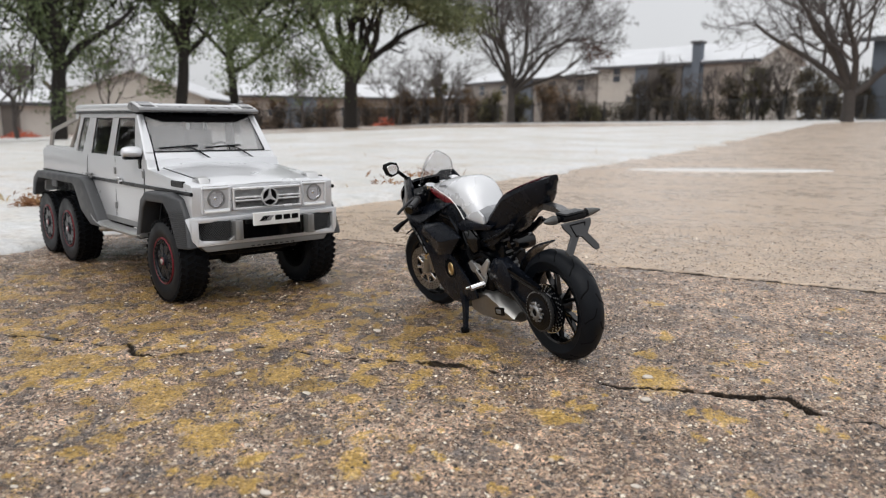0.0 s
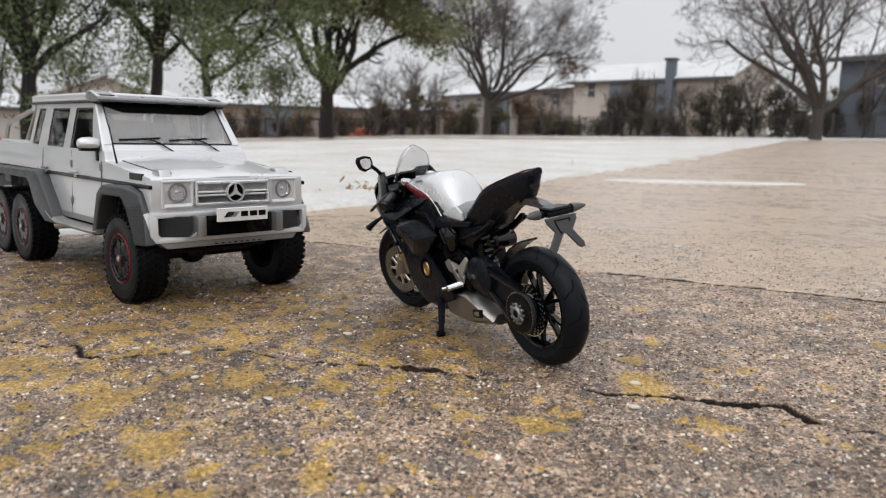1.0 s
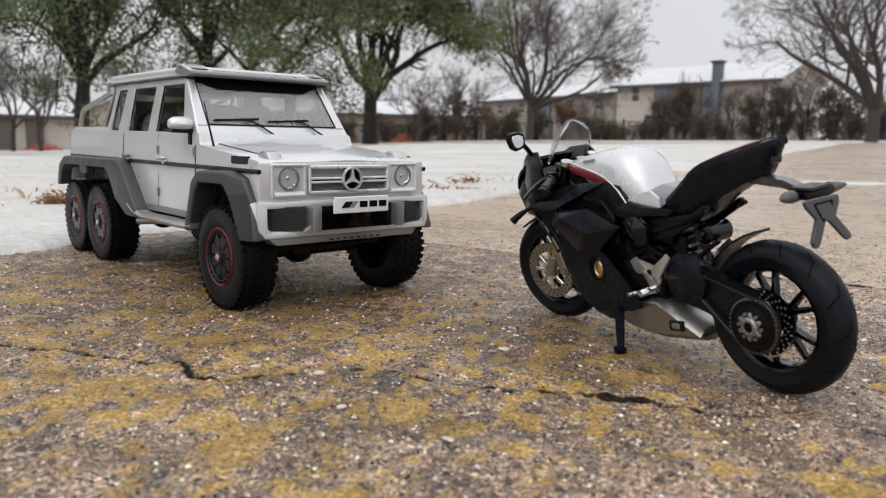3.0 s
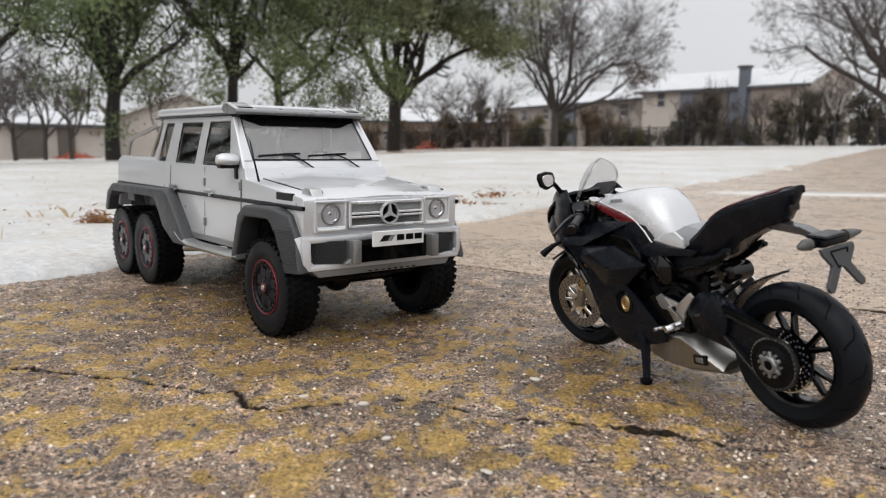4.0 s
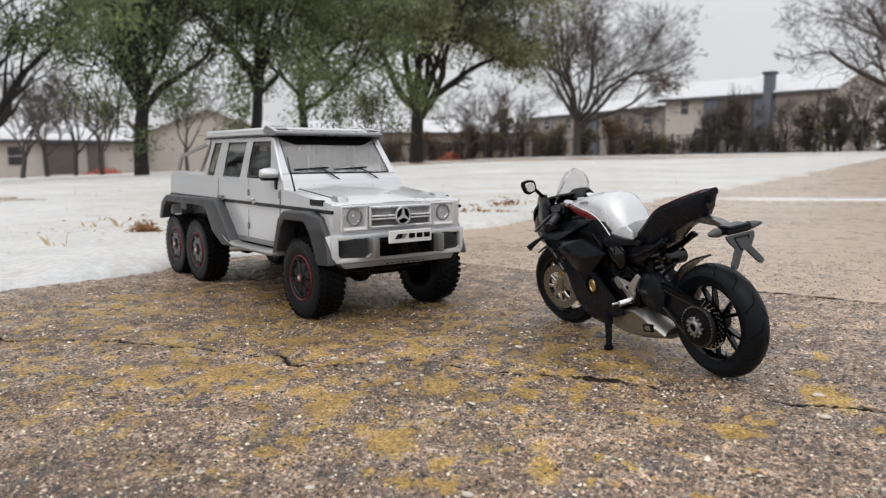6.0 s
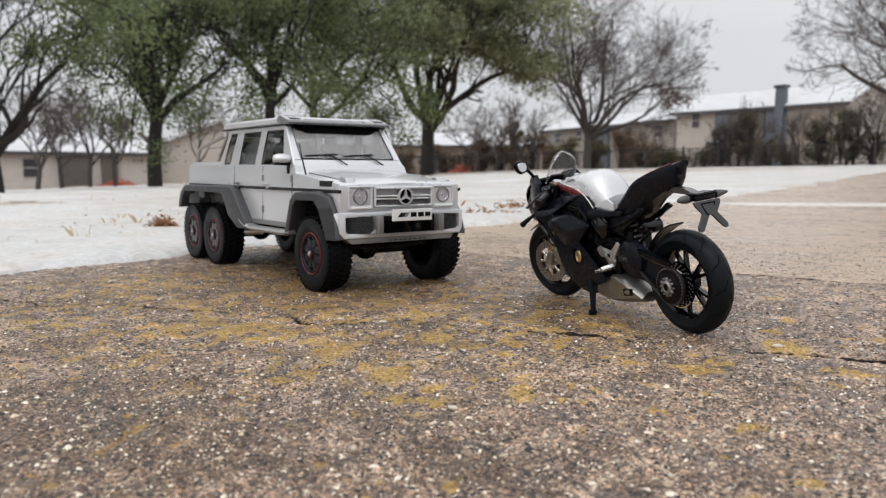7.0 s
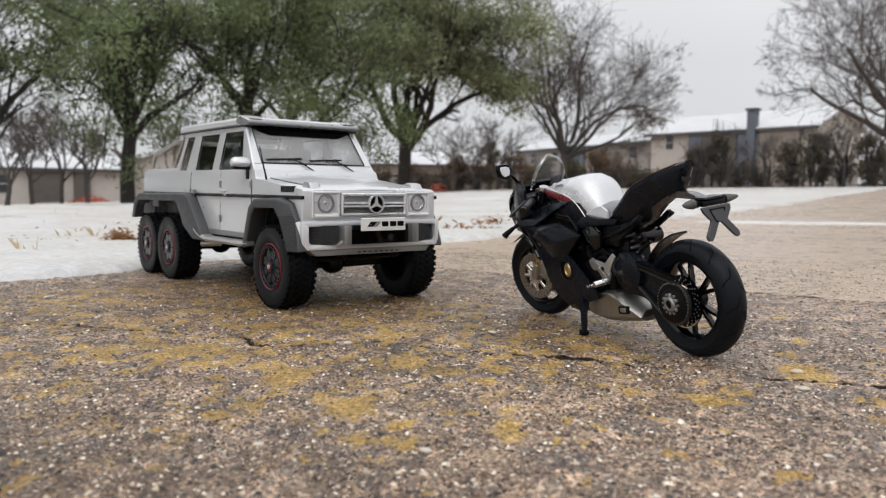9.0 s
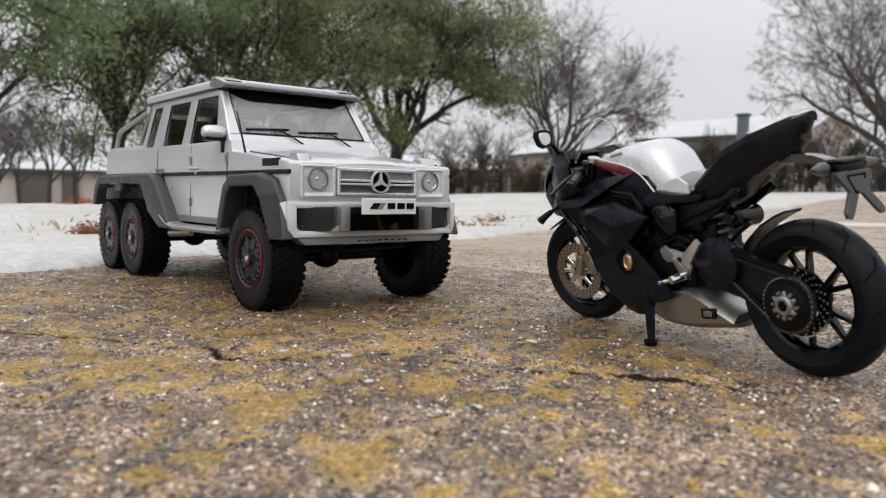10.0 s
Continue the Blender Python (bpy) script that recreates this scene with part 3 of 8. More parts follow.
build_pebbles()


def pale_stone(x, y, half, seed):
    """A worn pale stone bedded in the cement, its top rubbed flat."""
    rng = random.Random(seed)
    bm = bmesh.new()
    bmesh.ops.create_icosphere(bm, subdivisions=2, radius=1)
    for v in bm.verts:
        v.co *= 1 + 0.22 * noise.noise(v.co * 1.4 + Vector((seed * 3.1, 0, 0)))
        v.co.z = min(v.co.z, 0.75)
    ob = link_mesh("pale_stone", bm, M_PALE, smooth=50)
    z = float(slab_heights(np.array([x]), np.array([y]))[0][0])
    ob.matrix_world = pose(x, y, z + half * 0.00012, 0, 0, rng.uniform(-40, 40)) @ Matrix.Diagonal((half * 0.001, half * 0.001 * rng.uniform(0.55, 0.8), half * 0.00042, 1))
    tagged(ob, "pale worn stone bedded in the damp concrete", "stone", group="pale stones in the slab")


M_PALE = surface("pale_limestone", (0.42, 0.37, 0.31), (0.66, 0.60, 0.53), 0.45, scale=900, bump_s=0.2, bump_d=0.0002)
# x, y in metres, half length in millimetres
STONES = [(-0.103, 0.345, 2.3), (-0.056, 0.292, 2.2), (-0.09, 0.314, 1.8), (-0.089, 0.267, 1.2), (-0.053, 0.208, 2.1), (-0.102, 0.209, 1.8), (-0.019, 0.246, 1.4), (-0.13, 0.21, 1.4), (-0.035, 0.385, 2.5), (-0.128, 0.352, 1.9), (-0.081, 0.327, 1.4), (-0.015, 0.294, 1.1), (0.091, 0.313, 2.5), (0.083, 0.286, 2.3), (0.06, 0.213, 1.5), (0.218, 0.406, 2.2), (0.077, 0.329, 1.3), (0.128, 0.312, 1.5), (0.175, 0.355, 1.9)]
for k, (x, y, half) in enumerate(STONES):
    pale_stone(x, y, half, k)


def build_stubble():
    """Straw-coloured grass blades that stick out of the snow."""
    rng = random.Random(19)
    verts, faces = [], []
    pts = np.array(EDGE)
    seg = np.r_[0, np.cumsum(np.hypot(*np.diff(pts, axis=0).T))]
    for k in range(1500):
        s = seg[1] + (seg[15] - seg[1]) * rng.random() ** 1.5
        d = 0.02 + 3.5 * rng.random() ** 2.2
        ex, ey = np.interp(s, seg, pts[:, 0]), np.interp(s, seg, pts[:, 1])
        x, y = ex - 0.86 * d, ey + 0.51 * d
        if noise.noise((x * 3.0, y * 3.0, 7.0)) < 0.02:
            continue
        z = float(ground_z(np.array(x), np.array(y)))
        h = rng.uniform(0.004, 0.011) * (1 + 0.6 * min(d, 1)) * (2.6 if rng.random() < 0.03 else 1)
        a, lean = rng.uniform(0, 6.28), rng.uniform(0.1, 1.1)
        w = 0.00035 + 0.0003 * d
        ux, uy = math.cos(a), math.sin(a)
        i = len(verts)
        verts += [(x - uy * w, y + ux * w, z - 0.004), (x + uy * w, y - ux * w, z - 0.004), (x + ux * h * lean * 0.5 + uy * w * 0.7, y + uy * h * lean * 0.5 - ux * w * 0.7, z + h * 0.7), (x + ux * h * lean, y + uy * h * lean, z + h)]
        faces += [(i, i + 1, i + 2), (i, i + 2, i + 3)]
    tagged(mesh_arrays("grass_stubble", verts, faces, M_STRAW), "dry straw-coloured grass blades poking through snow", "grass", kind="stuff")


build_stubble()


def leaf_litter(x, y, seed, count, wide, label, size=1.0):
    """A small heap of withered grass and leaves on the snow."""
    rng = random.Random(seed)
    verts, faces = [], []
    z = float(ground_z(np.array(x), np.array(y))) + 0.006
    for k in range(count):
        px, py = x + rng.gauss(0, wide), y + rng.gauss(0, wide * 0.6)
        c = Vector((px, py, z + abs(rng.gauss(0, 0.007))))
        u = Vector((rng.gauss(0, 1), rng.gauss(0, 1), rng.gauss(0, 0.6))).normalized() * rng.uniform(0.002, 0.006) * size
        w = u.cross(Vector((rng.gauss(0, 1), rng.gauss(0, 1), rng.gauss(0, 1)))).normalized() * rng.uniform(0.0004, 0.0011) * size
        i = len(verts)
        verts += [tuple(c - u), tuple(c + w), tuple(c + u), tuple(c - w)]
        faces.append((i, i + 1, i + 2, i + 3))
    tagged(mesh_arrays("leaf_litter", verts, faces, M_LITTER), label, "leaves", kind="stuff")


M_LITTER = leaf_material("rusty_dead_grass", (0.13, 0.05, 0.025), (0.24, 0.115, 0.055), (0.36, 0.22, 0.12))
leaf_litter(-0.497, 0.888, 1, 420, 0.009, "rusty tuft of dead grass in the snow")
leaf_litter(-0.60, 0.86, 2, 26, 0.03, "pale tuft of dry grass in the snow")
leaf_litter(-0.045, 1.45, 3, 46, 0.026, "scatter of rusty dead leaves at the snow edge", 2.4)
leaf_litter(-0.075, 1.255, 4, 40, 0.026, "scatter of brown dead leaves at the snow edge", 2.2)
leaf_litter(-0.012, 1.56, 5, 40, 0.035, "scatter of brown dead leaves at the snow edge")


def straw_tuft(x, y, seed, high, count):
    """A thin tuft of bleached grass standing in the snow."""
    rng = random.Random(seed)
    verts, faces = [], []
    for k in range(count):
        px, py = x + rng.gauss(0, 0.006), y + rng.gauss(0, 0.006)
        a, lean, h = rng.uniform(0, 6.28), rng.uniform(0.05, 0.9), high * rng.uniform(0.3, 1.0)
        ux, uy, w = math.cos(a), math.sin(a), 0.00022
        i = len(verts)
        verts += [(px - uy * w, py + ux * w, -0.004), (px + uy * w, py - ux * w, -0.004), (px + ux * h * lean * 0.4 + uy * w, py + uy * h * lean * 0.4 - ux * w, h * 0.65), (px + ux * h * lean, py + uy * h * lean, h)]
        faces += [(i, i + 1, i + 2), (i, i + 2, i + 3)]
    tagged(mesh_arrays("straw_tuft", verts, faces, M_STRAW), "thin tuft of bleached dry grass standing in snow", "grass", kind="stuff")


straw_tuft(-0.565, 0.731, 1, 0.012, 8)
straw_tuft(-0.513, 0.725, 2, 0.027, 7)
straw_tuft(-0.600, 0.937, 3, 0.018, 10)
straw_tuft(-0.558, 0.940, 4, 0.024, 9)
straw_tuft(-0.505, 0.905, 5, 0.018, 11)
straw_tuft(-0.640, 1.050, 6, 0.021, 9)


# ---- background: trees, hedges, fence and houses ----
def place(az, dist):
    """A spot on the ground by its bearing, degrees to the right of straight ahead, and distance."""
    x, y = dist * math.sin(radians(az)), dist * math.cos(radians(az))
    return Vector((x, y, float(ground_z(np.array(x), np.array(y)) + lawn_rise(np.array(x), np.array(y)))))


def tube_rows(verts, faces, pts, radii, sides):
    """Adds a tapered tube through pts to plain lists."""
    start = len(verts)
    for k, p in enumerate(pts):
        t = (pts[min(k + 1, len(pts) - 1)] - pts[max(k - 1, 0)]).normalized()
        u = t.cross(Vector((0.31, 0.17, 0.94)) if abs(t.z) < 0.9 else Vector((1, 0.2, 0))).normalized()
        w = t.cross(u)
        for s in range(sides):
            a = 2 * math.pi * s / sides
            verts.append(p + radii[k] * (math.cos(a) * u + math.sin(a) * w))
    for k in range(len(pts) - 1):
        for s in range(sides):
            a, b = start + k * sides + s, start + k * sides + (s + 1) % sides
            faces.append((a, b, b + sides, a + sides))


def grow(rng, trunk, fork, limbs, levels, kids, spread, twig, room, lift=0.10):
    """Limbs of a tree as (points, radii, level), and the tips of the outer ones.
    fork: height of the fork; limbs: main limbs as (bearing, climb, length) in degrees and metres;
    room: centre height, half width and half height of the crown that the twigs fill."""
    out, tips = [], []
    mid, half_w, half_h = room

    def outside(p):
        return (p.x * p.x + p.y * p.y) / half_w**2 + ((p.z - mid) / half_h) ** 2 > 1.0

    def branch(p, way, length, r, level):
        n = 7 if level == 1 else 5 if level == 2 else 4 if level == 3 else 3
        pts, radii = [p.copy()], [r]
        for k in range(n):
            bend = Vector((rng.gauss(0, 1), rng.gauss(0, 1), rng.gauss(0, 0.8))) * (0.13 + 0.05 * level)
            way = (way + bend + Vector((0, 0, lift))).normalized()
            p = p + way * (length / n)
            pts.append(p.copy())
            radii.append(max(r * (1 - 0.68 * (k + 1) / n), twig))
            if level > 1 and outside(p):
                break
        out.append((pts, radii, level))
        if level >= levels:
            tips.append(pts[-1])
            return
        if level >= levels - 1:
            tips.append(pts[-1])
        m = len(pts) - 1
        for c in range(kids[min(level - 1, len(kids) - 1)]):
            k = min(m, max(1, round(m * (0.25 + 0.75 * rng.random()))))
            side = Vector((rng.gauss(0, 1), rng.gauss(0, 1), rng.gauss(0.1, 0.7))).normalized()
            w = (pts[k] - pts[k - 1]).normalized() * 0.8 + side * spread
            branch(pts[k], w.normalized(), length * rng.uniform(0.48, 0.74), max(radii[k] * rng.uniform(0.5, 0.75), twig), level + 1)

    p, way = Vector((0, 0, -0.4)), Vector((0, 0, 1))
    n, pts, radii = 7, [p.copy()], [trunk * 1.5]
    for k in range(n):
        way = (way + Vector((rng.gauss(0, 0.05), rng.gauss(0, 0.05), 0.1))).normalized()
        p = p + way * ((fork + 0.4) / n)
        pts.append(p.copy())
        radii.append(trunk * (1.1 - 0.25 * (k + 1) / n))
    out.append((pts, radii, 0))
    for c, (bearing, climb, length) in enumerate(limbs):
        b, e = radians(bearing), radians(climb)
        d = Vector((math.sin(b) * math.cos(e), math.cos(b) * math.cos(e), math.sin(e)))
        branch(pts[-1 - (c % 2)], d, length, trunk * rng.uniform(0.5, 0.66), 1)
    return out, tips


def crown_leaves(rng, clumps, per, size):
    """Small leaf blades in loose flattened clumps; clumps: (centre, radius)."""
    verts, faces = [], []
    for c0, sp in clumps:
        for k in range(int(per * (sp / 0.4) ** 2)):
            c = c0 + Vector((rng.gauss(0, sp), rng.gauss(0, sp), rng.gauss(0, sp * 0.6)))
            u = Vector((rng.gauss(0, 1), rng.gauss(0, 1), rng.gauss(0, 0.8))).normalized() * size * rng.uniform(0.6, 1.5)
            w = u.cross(Vector((rng.gauss(0, 1), rng.gauss(0, 1), rng.gauss(0, 1)))).normalized() * size * rng.uniform(0.35, 0.7)
            i = len(verts)
            verts += [tuple(c - u), tuple(c + w), tuple(c + u), tuple(c - w)]
            faces.append((i, i + 1, i + 2, i + 3))
    return verts, faces


def tree_object(name, spot, seed, label, bark, twigs, trunk, fork, limbs, levels, kids, spread, twig, room, lift=0.10, leaves=None, per=0, clump=0.4, size=0.07, gap=-0.05, grain=0.55, skirt=(), floor=0.0, extra=()):
    """skirt: hanging clumps as (bearing, reach, top, bottom, count); gap: how open the crown is; extra: more leaf clumps (material, part name, centres and radii, count)."""
    rng = random.Random(seed)
    root = new(name)
    root.matrix_world = Matrix.Translation(spot)
    tagged(root, label, "tree")
    branches, tips = grow(rng, trunk, fork, limbs, levels, kids, spread, twig, room, lift)
    clumps = []
    if leaves:
        for t in tips:
            if t.z > floor and noise.noise((t.x * grain + seed, t.y * grain, t.z * grain)) > gap:
                clumps.append((t, clump * rng.uniform(0.7, 1.2)))
        for bearing, reach, top, bottom, count in skirt:
            b = radians(bearing)
            d = Vector((math.sin(b), math.cos(b), 0)) * reach
            pts = [Vector((0, 0, top)), d * 0.45 + Vector((0, 0, top + 0.25)), d * 0.85 + Vector((0, 0, top * 0.6 + bottom * 0.4)), d + Vector((0, 0, bottom))]
            branches.append((pts, [0.04, 0.028, 0.018, 0.008], 2))
            for k in range(count):
                f = rng.uniform(0.25, 1.0) * 3
                q = pts[min(int(f), 2)].lerp(pts[min(int(f), 2) + 1], f - min(int(f), 2))
                clumps.append((q + Vector((rng.gauss(0, 0.15), rng.gauss(0, 0.15), rng.gauss(0, 0.12))), 0.75 * clump * rng.uniform(0.7, 1.2)))
    for pts, radii, level in branches:
        if level <= 1:
            verts, faces = [], []
            tube_rows(verts, faces, pts, radii, 8)
            mesh_arrays("limb" if level else "trunk", [tuple(v) for v in verts], faces, bark, True).parent = root
    verts, faces = [], []
    for pts, radii, level in branches:
        if level > 1:
            tube_rows(verts, faces, pts, radii, 3)
    ob = mesh_arrays("branchwork", [tuple(v) for v in verts], faces, twigs, True)
    ob.parent = root
    tagged(ob, kind="stuff")
    if leaves:
        verts, faces = crown_leaves(rng, clumps, per, size)
        mesh_arrays("crown", verts, faces, leaves).parent = root
    for mat, pname, centres, count in extra:
        verts, faces = crown_leaves(rng, [(Vector(c), r) for c, r in centres], count, 0.07)
        mesh_arrays(pname, verts, faces, mat).parent = root
    return root


OAK = dict(bark=M_BARK, twigs=M_BARK, levels=4, spread=0.75, twig=0.010, leaves=M_LEAF)
oak_a = tree_object("live_oak", place(-27.2, 17), 3, "evergreen live oak with dark trunk clothed in small leaves", trunk=0.15, fork=1.7, limbs=((-80, 40, 2.2), (70, 42, 2.0), (160, 50, 2.2), (-20, 55, 2.4), (0, 85, 2.8), (-110, 62, 2.4), (110, 66, 2.2)), kids=(4, 4, 4), room=(3.7, 2.0, 2.6), per=210, clump=0.26, size=0.040, gap=0.05, grain=0.8, floor=1.3,
            skirt=((-100, 1.1, 2.6, 1.5, 9), (80, 0.8, 2.4, 1.1, 10), (200, 0.6, 2.0, 0.7, 9), (150, 0.4, 1.6, 0.5, 10), (110, 1.0, 2.9, 1.5, 9), (-60, 0.8, 2.2, 0.9, 8), (180, 0.9, 3.2, 1.9, 10)), **OAK)
oak_b = tree_object("live_oak", place(-19.6, 18.5), 8, "evergreen live oak with slim dark trunk in the snow", trunk=0.135, fork=2.2, limbs=((-90, 35, 2.6), (85, 32, 2.8), (180, 45, 2.6), (10, 55, 2.6), (150, 80, 2.8), (-60, 58, 2.4), (60, 60, 2.4)), kids=(4, 4, 4), room=(4.2, 2.9, 2.4), per=200, clump=0.28, size=0.042, gap=0.05, grain=0.8, floor=1.6,
            skirt=((-95, 1.5, 2.9, 1.4, 22), (95, 1.5, 2.8, 1.3, 22), (120, 2.2, 3.0, 1.3, 20), (170, 1.2, 3.0, 1.8, 14), (75, 2.4, 3.0, 1.5, 22), (-85, 2.3, 3.0, 1.6, 20)), **OAK)
tree_object("live_oak", place(-15.4, 21.5), 12, "smaller evergreen live oak with low drooping boughs", trunk=0.12, fork=2.0, limbs=((-85, 42, 2.6), (90, 34, 3.0), (170, 45, 2.6), (20, 65, 2.6), (100, 60, 2.8), (-60, 66, 2.6)), kids=(4, 4, 4), room=(4.2, 3.2, 2.8), per=190, clump=0.30, size=0.046, gap=0.05, grain=0.75, floor=1.6,
            skirt=((95, 2.6, 2.8, 1.1, 22), (80, 1.9, 2.5, 0.9, 22), (-90, 1.9, 2.8, 1.1, 20), (130, 1.6, 2.4, 1.0, 20), (105, 3.1, 3.3, 1.5, 22), (88, 3.4, 3.0, 1.7, 20), (-80, 2.6, 3.0, 1.4, 20)), **OAK)
OAK.update(leaves=M_LEAF_PALE, spread=0.7)
tree_object("live_oak", place(-7.15, 27), 21, "large live oak with forked trunk and frosted spreading crown", trunk=0.25, fork=2.0, limbs=((-75, 58, 4.2), (80, 46, 4.6), (172, 60, 3.8), (15, 66, 4.2), (-95, 38, 4.0), (100, 66, 4.2), (85, 34, 4.4)), kids=(5, 4, 4), room=(5.9, 5.4, 2.8), per=170, clump=0.40, size=0.060, gap=0.0, floor=3.75, grain=0.6,
            skirt=((88, 4.2, 4.6, 3.1, 30), (82, 4.9, 4.9, 3.6, 30), (98, 3.6, 4.8, 3.4, 26), (75, 3.6, 4.4, 3.5, 22), (-85, 4.0, 4.8, 3.9, 14), (-100, 5.0, 5.0, 3.9, 12)), **OAK)
# unseen oaks added left of the view, so the truck's windows mirror dark trees
for thing, az, dist, turn in ((oak_b, -50, 16, 100), (oak_a, -60, 15, 200), (oak_b, -71, 16, 290), (oak_a, -84, 15, 40)):
    copy_thing(thing, Matrix.Translation(place(az, dist)) @ pose(0, 0, 0, 0, 0, turn))
BARE = dict(bark=M_BARK_GREY, twigs=M_TWIG, spread=0.62)
tree_object("bare_tree", place(5.1, 33), 31, "bare deciduous tree with wide dome of fine twigs", trunk=0.17, fork=1.75, limbs=((-88, 36, 3.3), (92, 26, 3.6), (-75, 60, 3.6), (78, 52, 3.6), (175, 50, 2.8), (0, 55, 2.8), (-100, 78, 5.2), (85, 74, 5.2), (95, 40, 4.4), (80, 33, 3.8), (70, 64, 5.0)), levels=5, kids=(5, 5, 5, 4), twig=0.0058, room=(4.6, 4.6, 4.0), lift=0.06,
            extra=((M_LEAF_BROWN, "withered_leaves", (((3.1, -0.2, 3.55), 0.22), ((3.6, 0.0, 3.25), 0.24), ((4.1, 0.1, 3.1), 0.17), ((3.3, -0.1, 3.0), 0.15)), 330),), **BARE)
tree_object("bare_tree", place(28.2, 29), 37, "large bare deciduous tree beside the fence", trunk=0.21, fork=1.1, limbs=((-85, 36, 4.0), (90, 40, 4.0), (-70, 62, 4.4), (80, 66, 4.2), (180, 54, 3.4), (-20, 64, 3.6), (-100, 50, 4.4), (-90, 78, 4.4)), levels=5, kids=(5, 5, 5, 4), twig=0.0058, room=(4.9, 4.7, 4.0), lift=0.08, **BARE)
tree_object("bare_tree", place(-37.2, 15), 41, "dark crooked tree with low limbs and thin leaves", bark=M_BARK, twigs=M_BARK, trunk=0.16, fork=0.75, limbs=((95, 22, 1.5), (40, 62, 2.2), (-80, 55, 2.4), (100, 55, 2.3), (150, 66, 2.2)), levels=4, kids=(4, 4, 3), spread=0.6, twig=0.008, room=(3.0, 2.6, 2.6), leaves=M_LEAF, per=190, clump=0.22, size=0.034, gap=-0.05, grain=1.1, floor=2.3,
            skirt=((95, 3.2, 3.2, 2.5, 26), (85, 2.6, 3.4, 2.7, 26), (105, 3.6, 3.5, 2.8, 26), (-70, 2.4, 3.2, 2.4, 22), (70, 1.8, 3.3, 2.7, 18)))
for az, dist, seed, h in ((-34.6, 30, 51, 4.0), (-33.0, 33, 58, 4.6), (-31.3, 33, 52, 4.8), (-29.6, 31, 53, 3.9), (-24.0, 40, 54, 5.5), (-10.8, 42, 55, 5.0), (0.2, 45, 56, 5.2), (-3.5, 40, 57, 4.6), (-1.8, 44, 59, 4.0)):
    tree_object("small_bare_tree", place(az, dist), seed, "small bare tree with pale thin twigs", bark=M_BARK_GREY, twigs=M_TWIG, trunk=0.09, fork=h * 0.22, limbs=((-80 + seed % 7 * 9, 52, h * 0.42), (85, 48, h * 0.42), (170, 60, h * 0.4), (0, 70, h * 0.45)), levels=4, kids=(5, 5, 4), spread=0.6, twig=0.010, room=(h * 0.58, h * 0.42, h * 0.45))
for az, dist, seed, h in ((9.6, 52, 61, 3.6), (15.2, 47, 65, 4.2), (16.9, 50, 62, 4.4), (19.6, 48, 64, 3.8), (21.4, 50, 63, 4.4), (22.6, 46, 69, 4.0), (24.2, 47, 66, 4.8), (26.0, 46, 67, 4.4), (31.0, 45, 68, 5.0)):
    tree_object("small_bare_tree", place(az, dist), seed, "small dark bare tree before the houses", bark=M_BARK, twigs=M_TWIG, trunk=0.10, fork=h * 0.2, limbs=((-80, 58, h * 0.42), (80 + seed % 5 * 8, 54, h * 0.42), (175, 60, h * 0.4), (10, 75, h * 0.45)), levels=4, kids=(4, 4, 4), spread=0.55, twig=0.011, room=(h * 0.58, h * 0.36, h * 0.45))


def shrub(spot, seed, wide, high, mat, label, dense=800):
    rng = random.Random(seed)
    root = new("shrub")
    root.matrix_world = Matrix.Translation(spot)
    tagged(root, label, "shrub", group="shrubs along the fence")
    verts, faces = [], []
    for k in range(34):
        a = rng.uniform(0, 6.28)
        top = Vector((math.cos(a) * wide * rng.uniform(0.2, 1.0), math.sin(a) * wide * 0.5, high * rng.uniform(0.55, 1.15)))
        mid = top * 0.5 + Vector((rng.gauss(0, 0.1), rng.gauss(0, 0.1), 0.1))
        tube_rows(verts, faces, [Vector((0, 0, -0.05)), mid, top], [0.03, 0.018, 0.007], 3)
    mesh_arrays("stem", [tuple(v) for v in verts], faces, M_BARK).parent = root
    lobes = [(Vector((rng.uniform(-wide, wide) * 0.8, rng.uniform(-0.5, 0.5) * wide * 0.5, high * rng.uniform(0.15, 0.9))), rng.uniform(0.16, 0.30) * wide) for _ in range(13)]
    verts, faces = [], []
    for k in range(dense):
        c0, sp = rng.choice(lobes)
        c = c0 + Vector((rng.gauss(0, sp), rng.gauss(0, sp), rng.gauss(0, sp)))
        c.z = abs(c.z)
        u = Vector((rng.gauss(0, 1), rng.gauss(0, 1), rng.gauss(0, 1))).normalized() * 0.085 * rng.uniform(0.6, 1.5)
        w = u.cross(Vector((rng.gauss(0, 1), rng.gauss(0, 1), rng.gauss(0, 1)))).normalized() * 0.035
        i = len(verts)
        verts += [tuple(c - u), tuple(c + w), tuple(c + u), tuple(c - w)]
        faces.append((i, i + 1, i + 2, i + 3))
    mesh_arrays("crown", verts, faces, mat).parent = root


